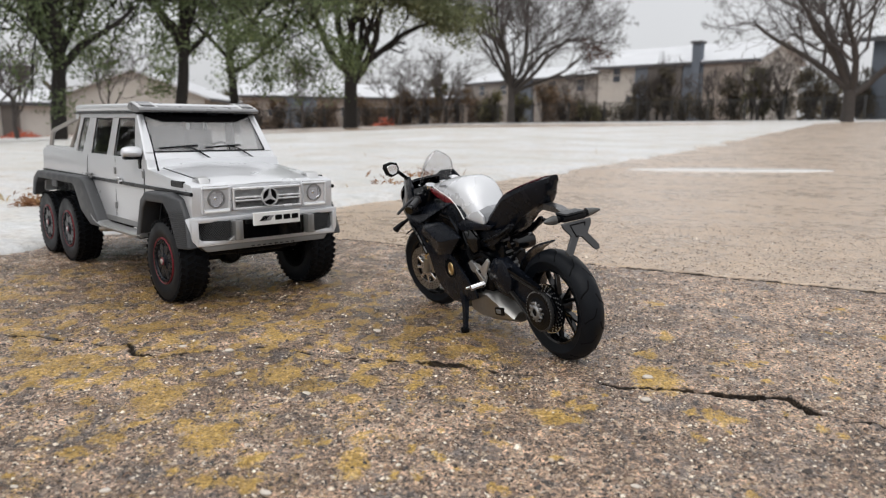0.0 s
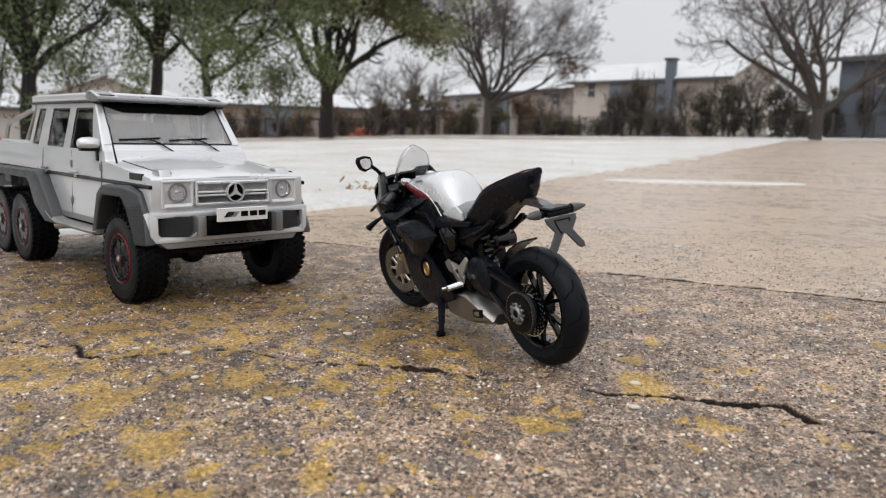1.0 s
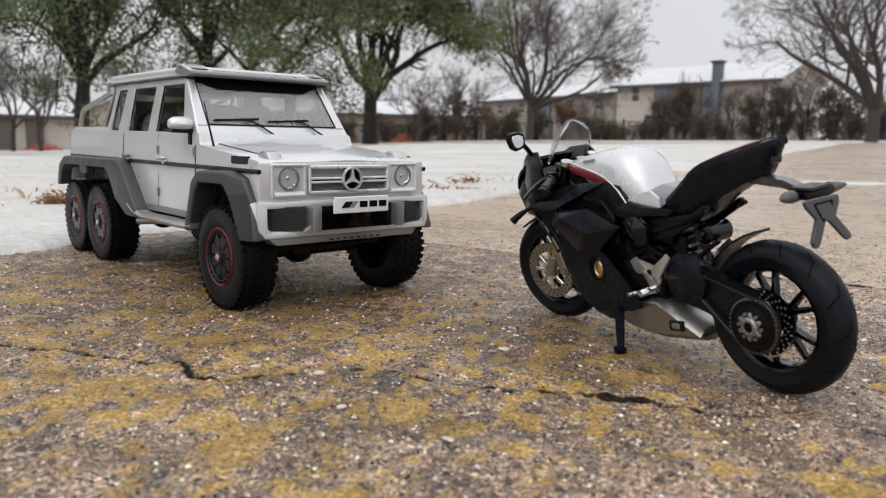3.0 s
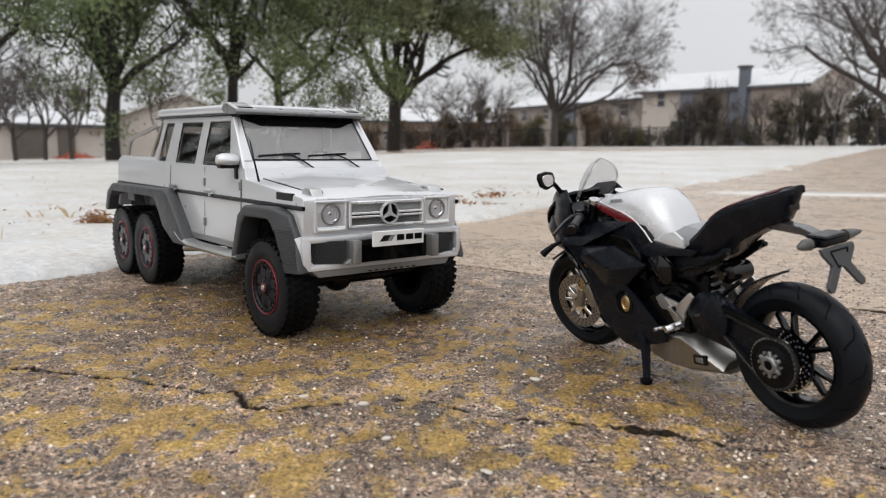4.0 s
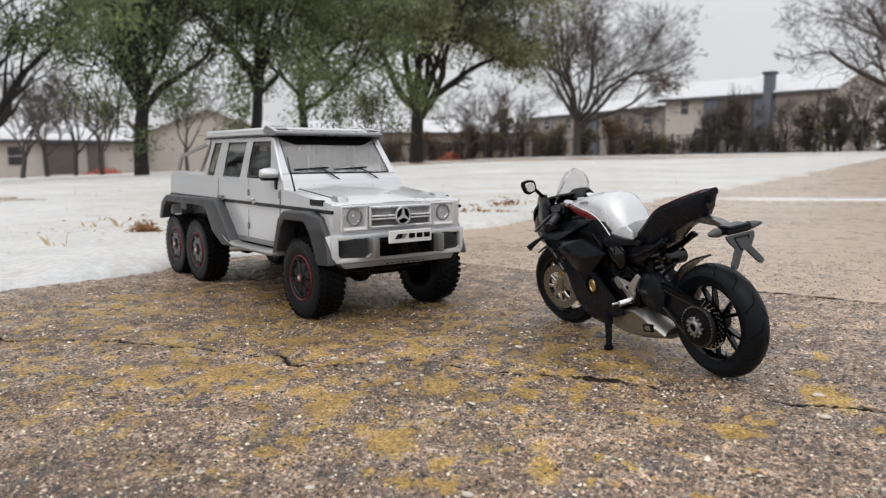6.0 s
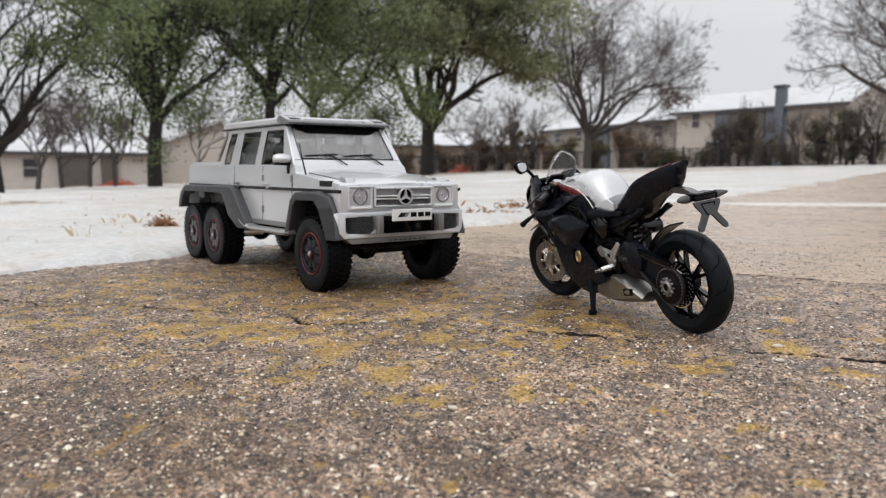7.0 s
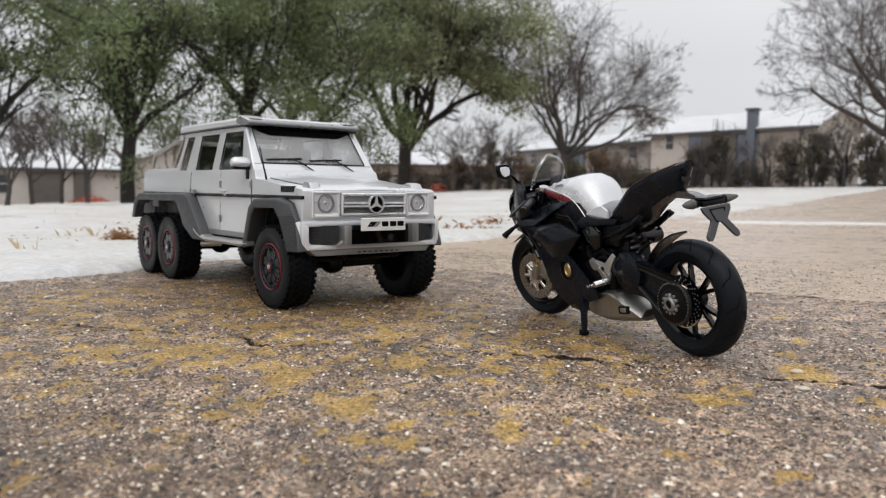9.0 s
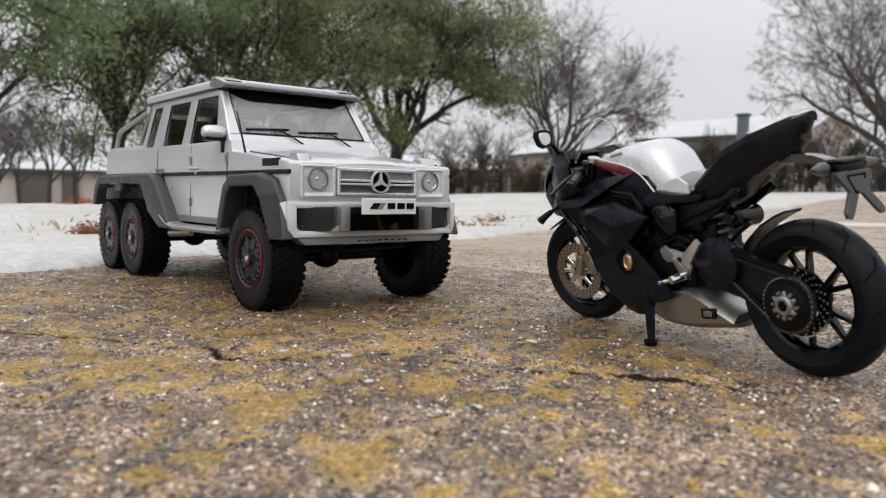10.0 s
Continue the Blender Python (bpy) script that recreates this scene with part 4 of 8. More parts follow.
# bearing, height, kind: brown bramble, olive hedge, dark thicket
rng_s = random.Random(5)
THICKET = {"brown": (M_SHRUB_RUST, "straggly winter shrub with rust-brown leaves", 1500), "olive": (M_SHRUB_OLIVE, "olive-green winter shrub with dull leaves", 1900), "dark": (M_SHRUB, "dark tangled winter thicket", 1900), "low": (M_SHRUB, "low dark shrub at the fence foot", 1000)}
for az, high, sort in ((-14, 1.6, "brown"), (-12.4, 2.0, "brown"), (-10.6, 1.5, "low"), (-9, 1.7, "brown"), (-5.6, 1.8, "brown"), (-4.2, 2.2, "brown"), (-2.8, 2.3, "brown"), (-1.2, 2.0, "brown"), (-0.3, 3.9, "olive"), (1.2, 2.5, "brown"), (2.6, 2.1, "brown"), (3.9, 2.2, "olive"), (5.9, 2.5, "olive"), (7.4, 2.6, "brown"), (8.8, 2.4, "brown"), (9.9, 1.6, "low"), (10.9, 1.3, "olive"), (12.0, 1.1, "low"), (13.2, 1.3, "low"), (14.6, 2.6, "dark"), (15.6, 3.5, "dark"), (16.6, 3.4, "dark"), (17.8, 1.8, "low"), (19.0, 1.6, "low"), (20.8, 2.9, "dark"), (21.9, 3.5, "olive"), (22.9, 3.2, "olive"), (24.3, 2.0, "low"), (25.6, 2.8, "dark"), (27.0, 2.4, "low"), (29.0, 2.9, "dark"), (31.2, 2.6, "dark"), (33.0, 2.8, "dark")):
    mat, words, dense = THICKET[sort]
    shrub(place(az + rng_s.uniform(-0.3, 0.3), rng_s.uniform(45, 48)), int(az * 10) + 400, rng_s.uniform(0.7, 1.05) * (0.6 if high > 3 else 1), high * rng_s.uniform(0.92, 1.08), mat, words, dense)


def bm_box(bm, lo, hi):
    vs = [bm.verts.new((x, y, z)) for z in (lo[2], hi[2]) for y in (lo[1], hi[1]) for x in (lo[0], hi[0])]
    for f in ((0, 2, 3, 1), (4, 5, 7, 6), (0, 1, 5, 4), (2, 6, 7, 3), (0, 4, 6, 2), (1, 3, 7, 5)):
        bm.faces.new([vs[i] for i in f])
    return bm


def iron_fence(a, b, n):
    root = new("iron_fence")
    a, b = Vector(a), Vector(b)
    d = b - a
    root.matrix_world = Matrix.Translation(a) @ Matrix.Rotation(math.atan2(d.y, d.x), 4, "Z")
    ln, rise = math.hypot(d.x, d.y), d.z
    tagged(root, "black iron railing fence along the lawn", "fence", kind="structure")
    me = None
    for k in range(n + 1):
        if me is None:
            ob = link_mesh("post", bm_box(bmesh.new(), (-0.035, -0.035, -0.2), (0.035, 0.035, 1.35)), M_FENCE, root)
            me = ob.data
        else:
            ob = new("post", me)
            ob.parent = root
        ob.location = (ln * k / n, 0, rise * k / n)
    for z in (0.2, 1.2):
        bm = bm_box(bmesh.new(), (0, -0.02, z - 0.02), (ln, 0.02, z + 0.02))
        for v in bm.verts:
            v.co.z += rise * v.co.x / ln
        link_mesh("rail", bm, M_FENCE, root)
    bm = bmesh.new()
    for k in range(n * 14):
        x = ln * (k + 0.5) / (n * 14)
        bm_box(bm, (x - 0.011, -0.011, 0.1 + rise * x / ln), (x + 0.011, 0.011, 1.28 + rise * x / ln))
    tagged(link_mesh("bars", bm, M_FENCE, root), kind="stuff")


pa, pb, pc = place(-14, 45), place(12, 43.5), place(34, 43.5)
iron_fence(pa, pb, 10)
iron_fence(pb, pc, 9)


def house(name, a, b, base, eave, ridge, depth, wall, label, windows, bays=(), chimney=None):
    """A long house whose front runs from a to b (plan); windows: (along, sill, width, height)."""
    root = new(name)
    dx, dy = b[0] - a[0], b[1] - a[1]
    ln = math.hypot(dx, dy)
    root.matrix_world = Matrix.Translation((a[0], a[1], base)) @ Matrix.Rotation(math.atan2(dy, dx), 4, "Z")
    tagged(root, label, "house")
    link_mesh("wall", bm_box(bmesh.new(), (0, 0, -1.0), (ln, depth, eave)), wall, root)
    o, th = 0.5, 0.17
    fall = (ridge - eave) / (depth / 2)
    # two roof slopes with open gables, closed by wall triangles
    for s in (0, 1):
        y0, y1 = (-o, depth / 2) if s == 0 else (depth + o, depth / 2)
        z0 = eave - o * fall
        bm = bmesh.new()
        vs = [bm.verts.new((x, y, z)) for x in (-o, ln + o) for y, z in ((y0, z0), (y1, ridge), (y1, ridge + th), (y0, z0 + th))]
        for f in ((0, 1, 2, 3), (7, 6, 5, 4), (0, 4, 5, 1), (1, 5, 6, 2), (2, 6, 7, 3), (3, 7, 4, 0)):
            bm.faces.new([vs[i] for i in f])
        bmesh.ops.recalc_face_normals(bm, faces=bm.faces)
        link_mesh("roof", bm, M_ROOF_SNOW, root, "roof slope under fresh snow")
    for x in (0.0, ln - 0.2):
        bm = bmesh.new()
        vs = [bm.verts.new((x + d, y, z)) for d in (0, 0.2) for y, z in ((0, eave), (depth, eave), (depth / 2, ridge - 0.01))]
        for f in ((0, 1, 2), (5, 4, 3), (0, 3, 4, 1), (1, 4, 5, 2), (2, 5, 3, 0)):
            bm.faces.new([vs[i] for i in f])
        bmesh.ops.recalc_face_normals(bm, faces=bm.faces)
        link_mesh("gable", bm, wall, root)
    link_mesh("fascia", bm_box(bmesh.new(), (-o, -o - 0.06, eave - o * fall - 0.14), (ln + o, -o - 0.01, eave - o * fall + 0.10)), M_TRIM_DARK, root)
    for x, z, w, h in windows:
        fr = link_mesh("window", bm_box(bmesh.new(), (x, -0.06, z), (x + w, -0.004, z + h)), M_WALL_CREAM, root)
        for s in range(2):
            link_mesh("pane", bm_box(bmesh.new(), (x + 0.08, -0.075, z + 0.08 + s * (h - 0.08) / 2), (x + w - 0.08, -0.062, z + s * (h - 0.08) / 2 + h / 2 - 0.04)), M_WINDOW, fr)
    for x, w, mat in bays:
        link_mesh("bay", bm_box(bmesh.new(), (x, -0.35, -1.0), (x + w, -0.004, eave - 0.06)), mat, root)
    if chimney:
        x, y, w, z = chimney
        ch = link_mesh("chimney", bm_box(bmesh.new(), (x, y, 0), (x + w, y + w, z)), M_WALL_SLATE, root)
        link_mesh("cap", bm_box(bmesh.new(), (x - 0.12, y - 0.12, z), (x + w + 0.12, y + w + 0.12, z + 0.2)), M_TRIM_DARK, ch)


def at(az, d):
    return (d * math.sin(radians(az)), d * math.cos(radians(az)))


house("apartment_house", at(11.5, 75), at(22.4, 67.5), 0.3, 5.2, 6.9, 9, M_WALL_CREAM, "two-storey cream apartment house with snow on its roof", [(1.6, 3.6, 0.9, 1.4), (3.1, 0.9, 1.0, 1.5), (7.6, 3.4, 1.1, 1.5), (11.5, 3.4, 1.1, 1.5), (13.5, 0.9, 1.1, 1.5)], [(4.2, 1.3, M_WALL_SLATE), (5.52, 3.4, M_WALL_SHADE), (9.0, 1.9, M_WALL_SLATE), (10.92, 3.4, M_WALL_BROWN)], (9.95, -0.7, 0.72, 6.65))
house("apartment_house", at(1.5, 104), at(11.3, 82), 0.2, 5.1, 6.5, 9, M_WALL_TAN, "long tan apartment house under a snowy roof", [(4 + 5 * k, 3.3, 1.4, 1.4) for k in range(5)], [(12, 4, M_WALL_SLATE)])
house("row_house", at(-15, 95), at(1.8, 100), -0.4, 3.6, 5.2, 9, M_WALL_BROWN, "low brown row house under a snowy roof", [(3 + 4.5 * k, 1.0, 1.4, 1.3) for k in range(6)], [(5, 4, M_WALL_SLATE)])
house("bungalow", at(-42, 60), at(-27.5, 62), -1.3, 2.6, 3.9, 8, M_WALL_PALE, "single-storey pale beige bungalow with snowy roof", [(3.4, 0.7, 1.2, 1.4), (7.0, 0.7, 1.2, 1.4)], [(9.3, 2.0, M_WALL_SHADE), (0.6, 1.6, M_WALL_BROWN), (12.2, 1.1, M_WALL_SHADE)])
house("bungalow", at(-17.6, 60), at(-15.4, 72), -1.2, 3.0, 4.9, 10.4, M_WALL_CREAM, "single-storey cream bungalow with its gable to the lawn", [(3.4, 0.7, 1.2, 1.4), (7.0, 0.7, 1.2, 1.4)])
house("apartment_house", at(29.3, 48), at(42, 44), 0.3, 4.6, 6.0, 9, M_WALL_SLATE, "slate-coloured apartment house beyond the fence", [(2, 2.9, 1.1, 1.4), (5, 2.9, 1.1, 1.4)])


def mulch_heap(spot, wide, high, seed):
    """A low ragged heap of red bark mulch."""
    rng = random.Random(seed)
    verts, faces = [], []
    for k in range(420):
        f = rng.gauss(0, 0.42)
        c = Vector((f * wide, rng.gauss(0, 0.2), abs(rng.gauss(0, 0.5)) * high * max(0.15, 1 - f * f)))
        u = Vector((rng.gauss(0, 1), rng.gauss(0, 1), rng.gauss(0, 0.5))).normalized() * rng.uniform(0.05, 0.11)
        w = u.cross(Vector((rng.gauss(0, 1), rng.gauss(0, 1), rng.gauss(0, 1)))).normalized() * rng.uniform(0.02, 0.05)
        i = len(verts)
        verts += [tuple(c - u), tuple(c + w), tuple(c + u), tuple(c - w)]
        faces.append((i, i + 1, i + 2, i + 3))
    ob = mesh_arrays("mulch_heap", verts, faces, M_RED)
    ob.matrix_world = Matrix.Translation(spot)
    tagged(ob, "low heap of red bark mulch before the houses", "mulch", kind="stuff")


mulch_heap(place(-29.4, 44), 1.2, 0.34, 1)
mulch_heap(place(-4.6, 43), 1.0, 0.62, 2)


# far wood that closes the view behind the houses
def far_wood():
    rng = random.Random(77)
    verts, faces = [], []
    for k in range(9000):
        az, d = rng.uniform(-70, 70), rng.uniform(118, 150)
        p = place(az, d)
        h = (5.0 + 4 * noise.noise((az * 0.25, 3.1, 0))) * rng.random() ** 0.6
        c = Vector((p.x, p.y, h * 0.9))
        u = Vector((rng.gauss(0, 1), rng.gauss(0, 1), rng.gauss(0, 1.4))).normalized() * rng.uniform(0.5, 1.3)
        w = u.cross(Vector((rng.gauss(0, 1), rng.gauss(0, 1), rng.gauss(0, 1)))).normalized() * 0.4
        i = len(verts)
        verts += [tuple(c - u), tuple(c + w), tuple(c + u), tuple(c - w)]
        faces.append((i, i + 1, i + 2, i + 3))
    tagged(mesh_arrays("far_wood", verts, faces, M_SHRUB), "hazy far wood behind the houses", "woods", kind="stuff")


far_wood()


# ---- materials of the models ----
def metallic_paint(name, a, b, rough, flake, metal, coat=0.6):
    m, nt, s = material(name)
    v = coords(nt)
    n1, n2 = noise_tex(nt, v, 4000.0, 2), noise_tex(nt, v, 60.0, 4)
    nt.links.new(ramp(nt, mix(nt, flake, n2, n1), ((0.3, a), (0.7, b))), s.inputs["Base Color"])
    nt.links.new(ramp(nt, n2, ((0.3, (rough * 0.8,) * 3), (0.7, (rough * 1.25,) * 3))), s.inputs["Roughness"])
    s.inputs["Metallic"].default_value = metal
    s.inputs["Coat Weight"].default_value = coat
    s.inputs["Coat Roughness"].default_value = 0.06
    bump(nt, s, n1, 0.003, 0.0001)
    return m


def clear(name, tint, rough=0.0, alpha=1.0):
    m, nt, s = material(name)
    s.inputs["Base Color"].default_value = (*tint, 1)
    s.inputs["Transmission Weight"].default_value = 1.0
    s.inputs["IOR"].default_value = 1.45
    v = coords(nt)
    nt.links.new(ramp(nt, noise_tex(nt, v, 40.0, 4), ((0.4, (rough,) * 3), (0.8, (rough + 0.05,) * 3))), s.inputs["Roughness"])
    return m


M_SILVER = metallic_paint("silver_metallic_paint", (0.58, 0.59, 0.61), (0.65, 0.66, 0.68), 0.33, 0.75, 0.46, 0.6)
M_SATIN = metallic_paint("satin_silver_trim", (0.50, 0.50, 0.50), (0.60, 0.60, 0.60), 0.36, 0.4, 0.85, 0.1)
M_GUNMETAL = metallic_paint("gunmetal_trim", (0.20, 0.20, 0.20), (0.27, 0.27, 0.27), 0.45, 0.4, 0.7, 0.1)
M_POST = metallic_paint("brushed_grey_post", (0.22, 0.22, 0.217), (0.28, 0.28, 0.275), 0.42, 0.4, 0.65, 0.1)
M_SPOKE_SHEEN = metallic_paint("rear_spoke_sheen_grey", (0.075, 0.075, 0.08), (0.12, 0.12, 0.125), 0.4, 0.4, 0.5, 0.1)
M_BRONZE = metallic_paint("warm_grey_tube", (0.30, 0.275, 0.25), (0.38, 0.35, 0.32), 0.36, 0.4, 0.7, 0.1)
M_FLARE = surface("dark_grey_flare_plastic", (0.026, 0.0275, 0.03), (0.042, 0.044, 0.048), 0.48, scale=900, bump_s=0.15, bump_d=0.0002)
M_BLACK = surface("satin_black_plastic", (0.0014, 0.0018, 0.0028), (0.0032, 0.0039, 0.0056), 0.24, scale=700, bump_s=0.08, bump_d=0.0001, spec=0.17)
M_GLOSS = surface("gloss_black", (0.0015, 0.0015, 0.0018), (0.003, 0.003, 0.0035), 0.08, scale=300, rough_var=0.04, spec=0.4)
M_MATTE = surface("matte_black_fairing", (0.0038, 0.0050, 0.0082), (0.0080, 0.0100, 0.0150), 0.25, scale=1500, rough_var=0.05, spec=0.2)
M_TYRE = surface("tyre_rubber", (0.0032, 0.0042, 0.006), (0.0068, 0.0085, 0.0115), 0.42, scale=700, bump_s=0.15, bump_d=0.0002, spec=0.14)
M_GRIP = surface("ribbed_grip_rubber", (0.012, 0.012, 0.014), (0.022, 0.022, 0.025), 0.3, scale=900, spec=0.5)
M_SMOKELENS = surface("grey_indicator_plastic", (0.045, 0.045, 0.044), (0.10, 0.10, 0.097), 0.2, scale=260, spec=0.4)
M_BAR = surface("grey_visor_plastic", (0.14, 0.142, 0.147), (0.18, 0.183, 0.188), 0.32, scale=900, bump_s=0.1, bump_d=0.0002)
M_RUBBER = surface("black_rubber", (0.002, 0.002, 0.0024), (0.005, 0.005, 0.0057), 0.5, scale=800, bump_s=0.2, bump_d=0.0002, spec=0.08)
M_CHROME = surface("bright_chrome", (0.72, 0.72, 0.73), (0.82, 0.82, 0.83), 0.14, 1.0, scale=200, rough_var=0.05)
M_STEEL = surface("brushed_steel", (0.34, 0.33, 0.315), (0.45, 0.44, 0.42), 0.38, 1.0, scale=500, bump_s=0.1, bump_d=0.0001)
M_GOLD = surface("gold_anodised", (0.55, 0.40, 0.20), (0.66, 0.50, 0.27), 0.3, 1.0, scale=400)
M_REDRIM = surface("red_rim_ring", (0.10, 0.005, 0.009), (0.18, 0.010, 0.018), 0.4, scale=500)
M_REDPAINT = surface("red_pinstripe", (0.11, 0.005, 0.009), (0.18, 0.009, 0.013), 0.3, scale=500, coat=0.5)
M_WHITEPAINT = metallic_paint("pearl_white_tank_paint", (0.54, 0.55, 0.57), (0.62, 0.63, 0.65), 0.26, 0.4, 0.3)
M_TANKGREY = metallic_paint("silver_grey_tank_panel", (0.17, 0.175, 0.185), (0.24, 0.245, 0.255), 0.36, 0.4, 0.5)
M_PLATE = surface("white_plate", (0.68, 0.68, 0.67), (0.76, 0.76, 0.75), 0.4, scale=500)
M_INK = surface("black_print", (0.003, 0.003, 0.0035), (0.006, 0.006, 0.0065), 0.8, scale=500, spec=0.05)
M_GREYINK = surface("grey_print", (0.16, 0.16, 0.17), (0.22, 0.22, 0.23), 0.5, scale=500)
M_CABIN = surface("dark_grey_cabin", (0.03, 0.03, 0.031), (0.055, 0.055, 0.057), 0.7, scale=400)


def sky_sheen_plastic(name, haze):
    """Clear plastic: mirrored sky painted as a milky share, the rest see-through."""
    m, nt, s = material(name)
    tr = nt.nodes.new("ShaderNodeBsdfTransparent")
    tr.inputs[0].default_value = (0.95, 0.95, 0.96, 1)
    mx = nt.nodes.new("ShaderNodeMixShader")
    v = coords(nt)
    nt.links.new(ramp(nt, noise_tex(nt, v, 30.0, 4), ((0.3, (haze * 0.9,) * 3), (0.7, (haze * 1.1,) * 3))), mx.inputs[0])
    s.inputs["Base Color"].default_value = (0.55, 0.55, 0.55, 1)
    s.inputs["Roughness"].default_value = 0.12
    nt.links.new(tr.outputs[0], mx.inputs[1])
    nt.links.new(s.outputs[0], mx.inputs[2])
    nt.links.new(mx.outputs[0], nt.nodes["Material Output"].inputs["Surface"])
    return m


M_SCREEN = sky_sheen_plastic("sky_sheen_windscreen", 0.30)
M_CAP = sky_sheen_plastic("clear_lamp_cap", 0.015)
M_TINT = clear("smoked_glass", (0.60, 0.605, 0.61))
M_TINT.node_tree.nodes["Principled BSDF"].inputs["IOR"].default_value = 1.4
M_LENS = clear("clear_lens", (0.95, 0.95, 0.95), 0.02)
M_CHAIN = surface("oiled_chain_steel", (0.025, 0.025, 0.025), (0.065, 0.065, 0.065), 0.4, 0.8, scale=800)
M_SEATRED = surface("dark_red_piping", (0.05, 0.006, 0.009), (0.09, 0.01, 0.014), 0.45, scale=500)
M_HANGER = metallic_paint("smoke_grey_plastic", (0.035, 0.035, 0.038), (0.06, 0.06, 0.064), 0.28, 0.4, 0.2)
M_BUBBLE = sky_sheen_plastic("thin_clear_bubble", 0.12)
M_BRIGHT = metallic_paint("bright_plated_plastic", (0.72, 0.72, 0.73), (0.80, 0.80, 0.81), 0.25, 0.3, 0.45, 0.5)
M_FOOTPRINT = surface("grey_plate_bracket", (0.028, 0.029, 0.031), (0.043, 0.044, 0.047), 0.42, scale=600)


def grid_material(name, wire, size):
    """Black wire mesh over a dark void."""
    m, nt, s = material(name)
    v = coords(nt)
    v.node.inputs["Rotation"].default_value = (radians(45), 0, 0)
    vo = node(nt, "ShaderNodeTexVoronoi", Scale=size)
    vo.inputs["Randomness"].default_value = 0.0
    nt.links.new(v, vo.inputs["Vector"])
    nt.links.new(ramp(nt, vo.outputs["Distance"], ((0.42, (0.004, 0.004, 0.004)), (0.5, (wire, wire, wire)))), s.inputs["Base Color"])
    s.inputs["Roughness"].default_value = 0.4
    bump(nt, s, vo.outputs["Distance"], 0.6, 0.0006)
    return m


M_GRID = grid_material("black_wire_mesh", 0.06, 820.0)


# ---- shaping helpers, all in millimetres ----
def part(name, bm, mat, parent, label="", smooth=35):
    bmesh.ops.recalc_face_normals(bm, faces=bm.faces)
    return link_mesh(name, bm, mat, parent, label, 0.001, smooth)


def bevelled(bm, w, seg=2, angle=25):
    es = [e for e in bm.edges if len(e.link_faces) == 2 and e.calc_face_angle(0) > radians(angle)]
    bmesh.ops.bevel(bm, geom=es, offset=w, segments=seg, profile=0.6, affect="EDGES", clamp_overlap=True)
    return bm


def box(lo, hi, bev=0.0, seg=2):
    bm = bm_box(bmesh.new(), lo, hi)
    bmesh.ops.recalc_face_normals(bm, faces=bm.faces)
    return bevelled(bm, bev, seg) if bev else bm


def joined(*bms):
    out = bmesh.new()
    for b in bms:
        me = bpy.data.meshes.new("tmp")
        b.to_mesh(me)
        b.free()
        out.from_mesh(me)
        bpy.data.meshes.remove(me)
    return out


def moved(bm, m):
    bmesh.ops.transform(bm, matrix=m, verts=bm.verts)
    return bm


def mirrored(bm):
    bmesh.ops.scale(bm, vec=(1, -1, 1), verts=bm.verts)
    bmesh.ops.reverse_faces(bm, faces=bm.faces)
    return bm


def prism(poly, a, b, bev=0.0, seg=2, axis="y", taper=None):
    """A side-view outline (x, z) drawn out along y from a to b (axis 'x': outline (y, z); 'z': (x, y))."""
    bm = bmesh.new()
    put = {"y": lambda p, t: (p[0], t, p[1]), "x": lambda p, t: (t, p[0], p[1]), "z": lambda p, t: (p[0], p[1], t)}[axis]
    A, B = [bm.verts.new(put(p, a)) for p in poly], [bm.verts.new(put(p, b)) for p in poly]
    fa, fb = bm.faces.new(A), bm.faces.new(B[::-1])
    n = len(poly)
    for k in range(n):
        bm.faces.new((A[k], B[k], B[(k + 1) % n], A[(k + 1) % n]))
    bmesh.ops.recalc_face_normals(bm, faces=bm.faces)
    if bev:
        bevelled(bm, bev, seg)
    big = [f for f in bm.faces if len(f.verts) > 4]
    bmesh.ops.triangulate(bm, faces=big)
    if taper:
        for v in bm.verts:
            v.co = taper(v.co)
    return bm


def loft(rings, closed=True, caps=True):
    bm = bmesh.new()
    rows = [[bm.verts.new(p) for p in r] for r in rings]
    n = len(rows[0])
    for p, q in zip(rows[:-1], rows[1:]):
        for k in range(n if closed else n - 1):
            bm.faces.new((p[k], p[(k + 1) % n], q[(k + 1) % n], q[k]))
    if caps and closed:
        bm.faces.new(rows[0][::-1])
        bm.faces.new(rows[-1])
    bmesh.ops.recalc_face_normals(bm, faces=bm.faces)
    return bm


def lathe(profile, n=48, centre=(0, 0, 0), closed=False):
    """Profile of (radius, y) turned round the y axis."""
    bm = bmesh.new()
    rows = []
    for r, y in profile:
        rows.append([bm.verts.new((centre[0] + r * math.cos(2 * math.pi * k / n), centre[1] + y, centre[2] + r * math.sin(2 * math.pi * k / n))) for k in range(n)])
    pairs = list(zip(rows[:-1], rows[1:])) + ([(rows[-1], rows[0])] if closed else [])
    for p, q in pairs:
        for k in range(n):
            bm.faces.new((p[k], p[(k + 1) % n], q[(k + 1) % n], q[k]))
    if not closed:
        bm.faces.new(rows[0][::-1])
        bm.faces.new(rows[-1])
    bmesh.ops.recalc_face_normals(bm, faces=bm.faces)
    return bm


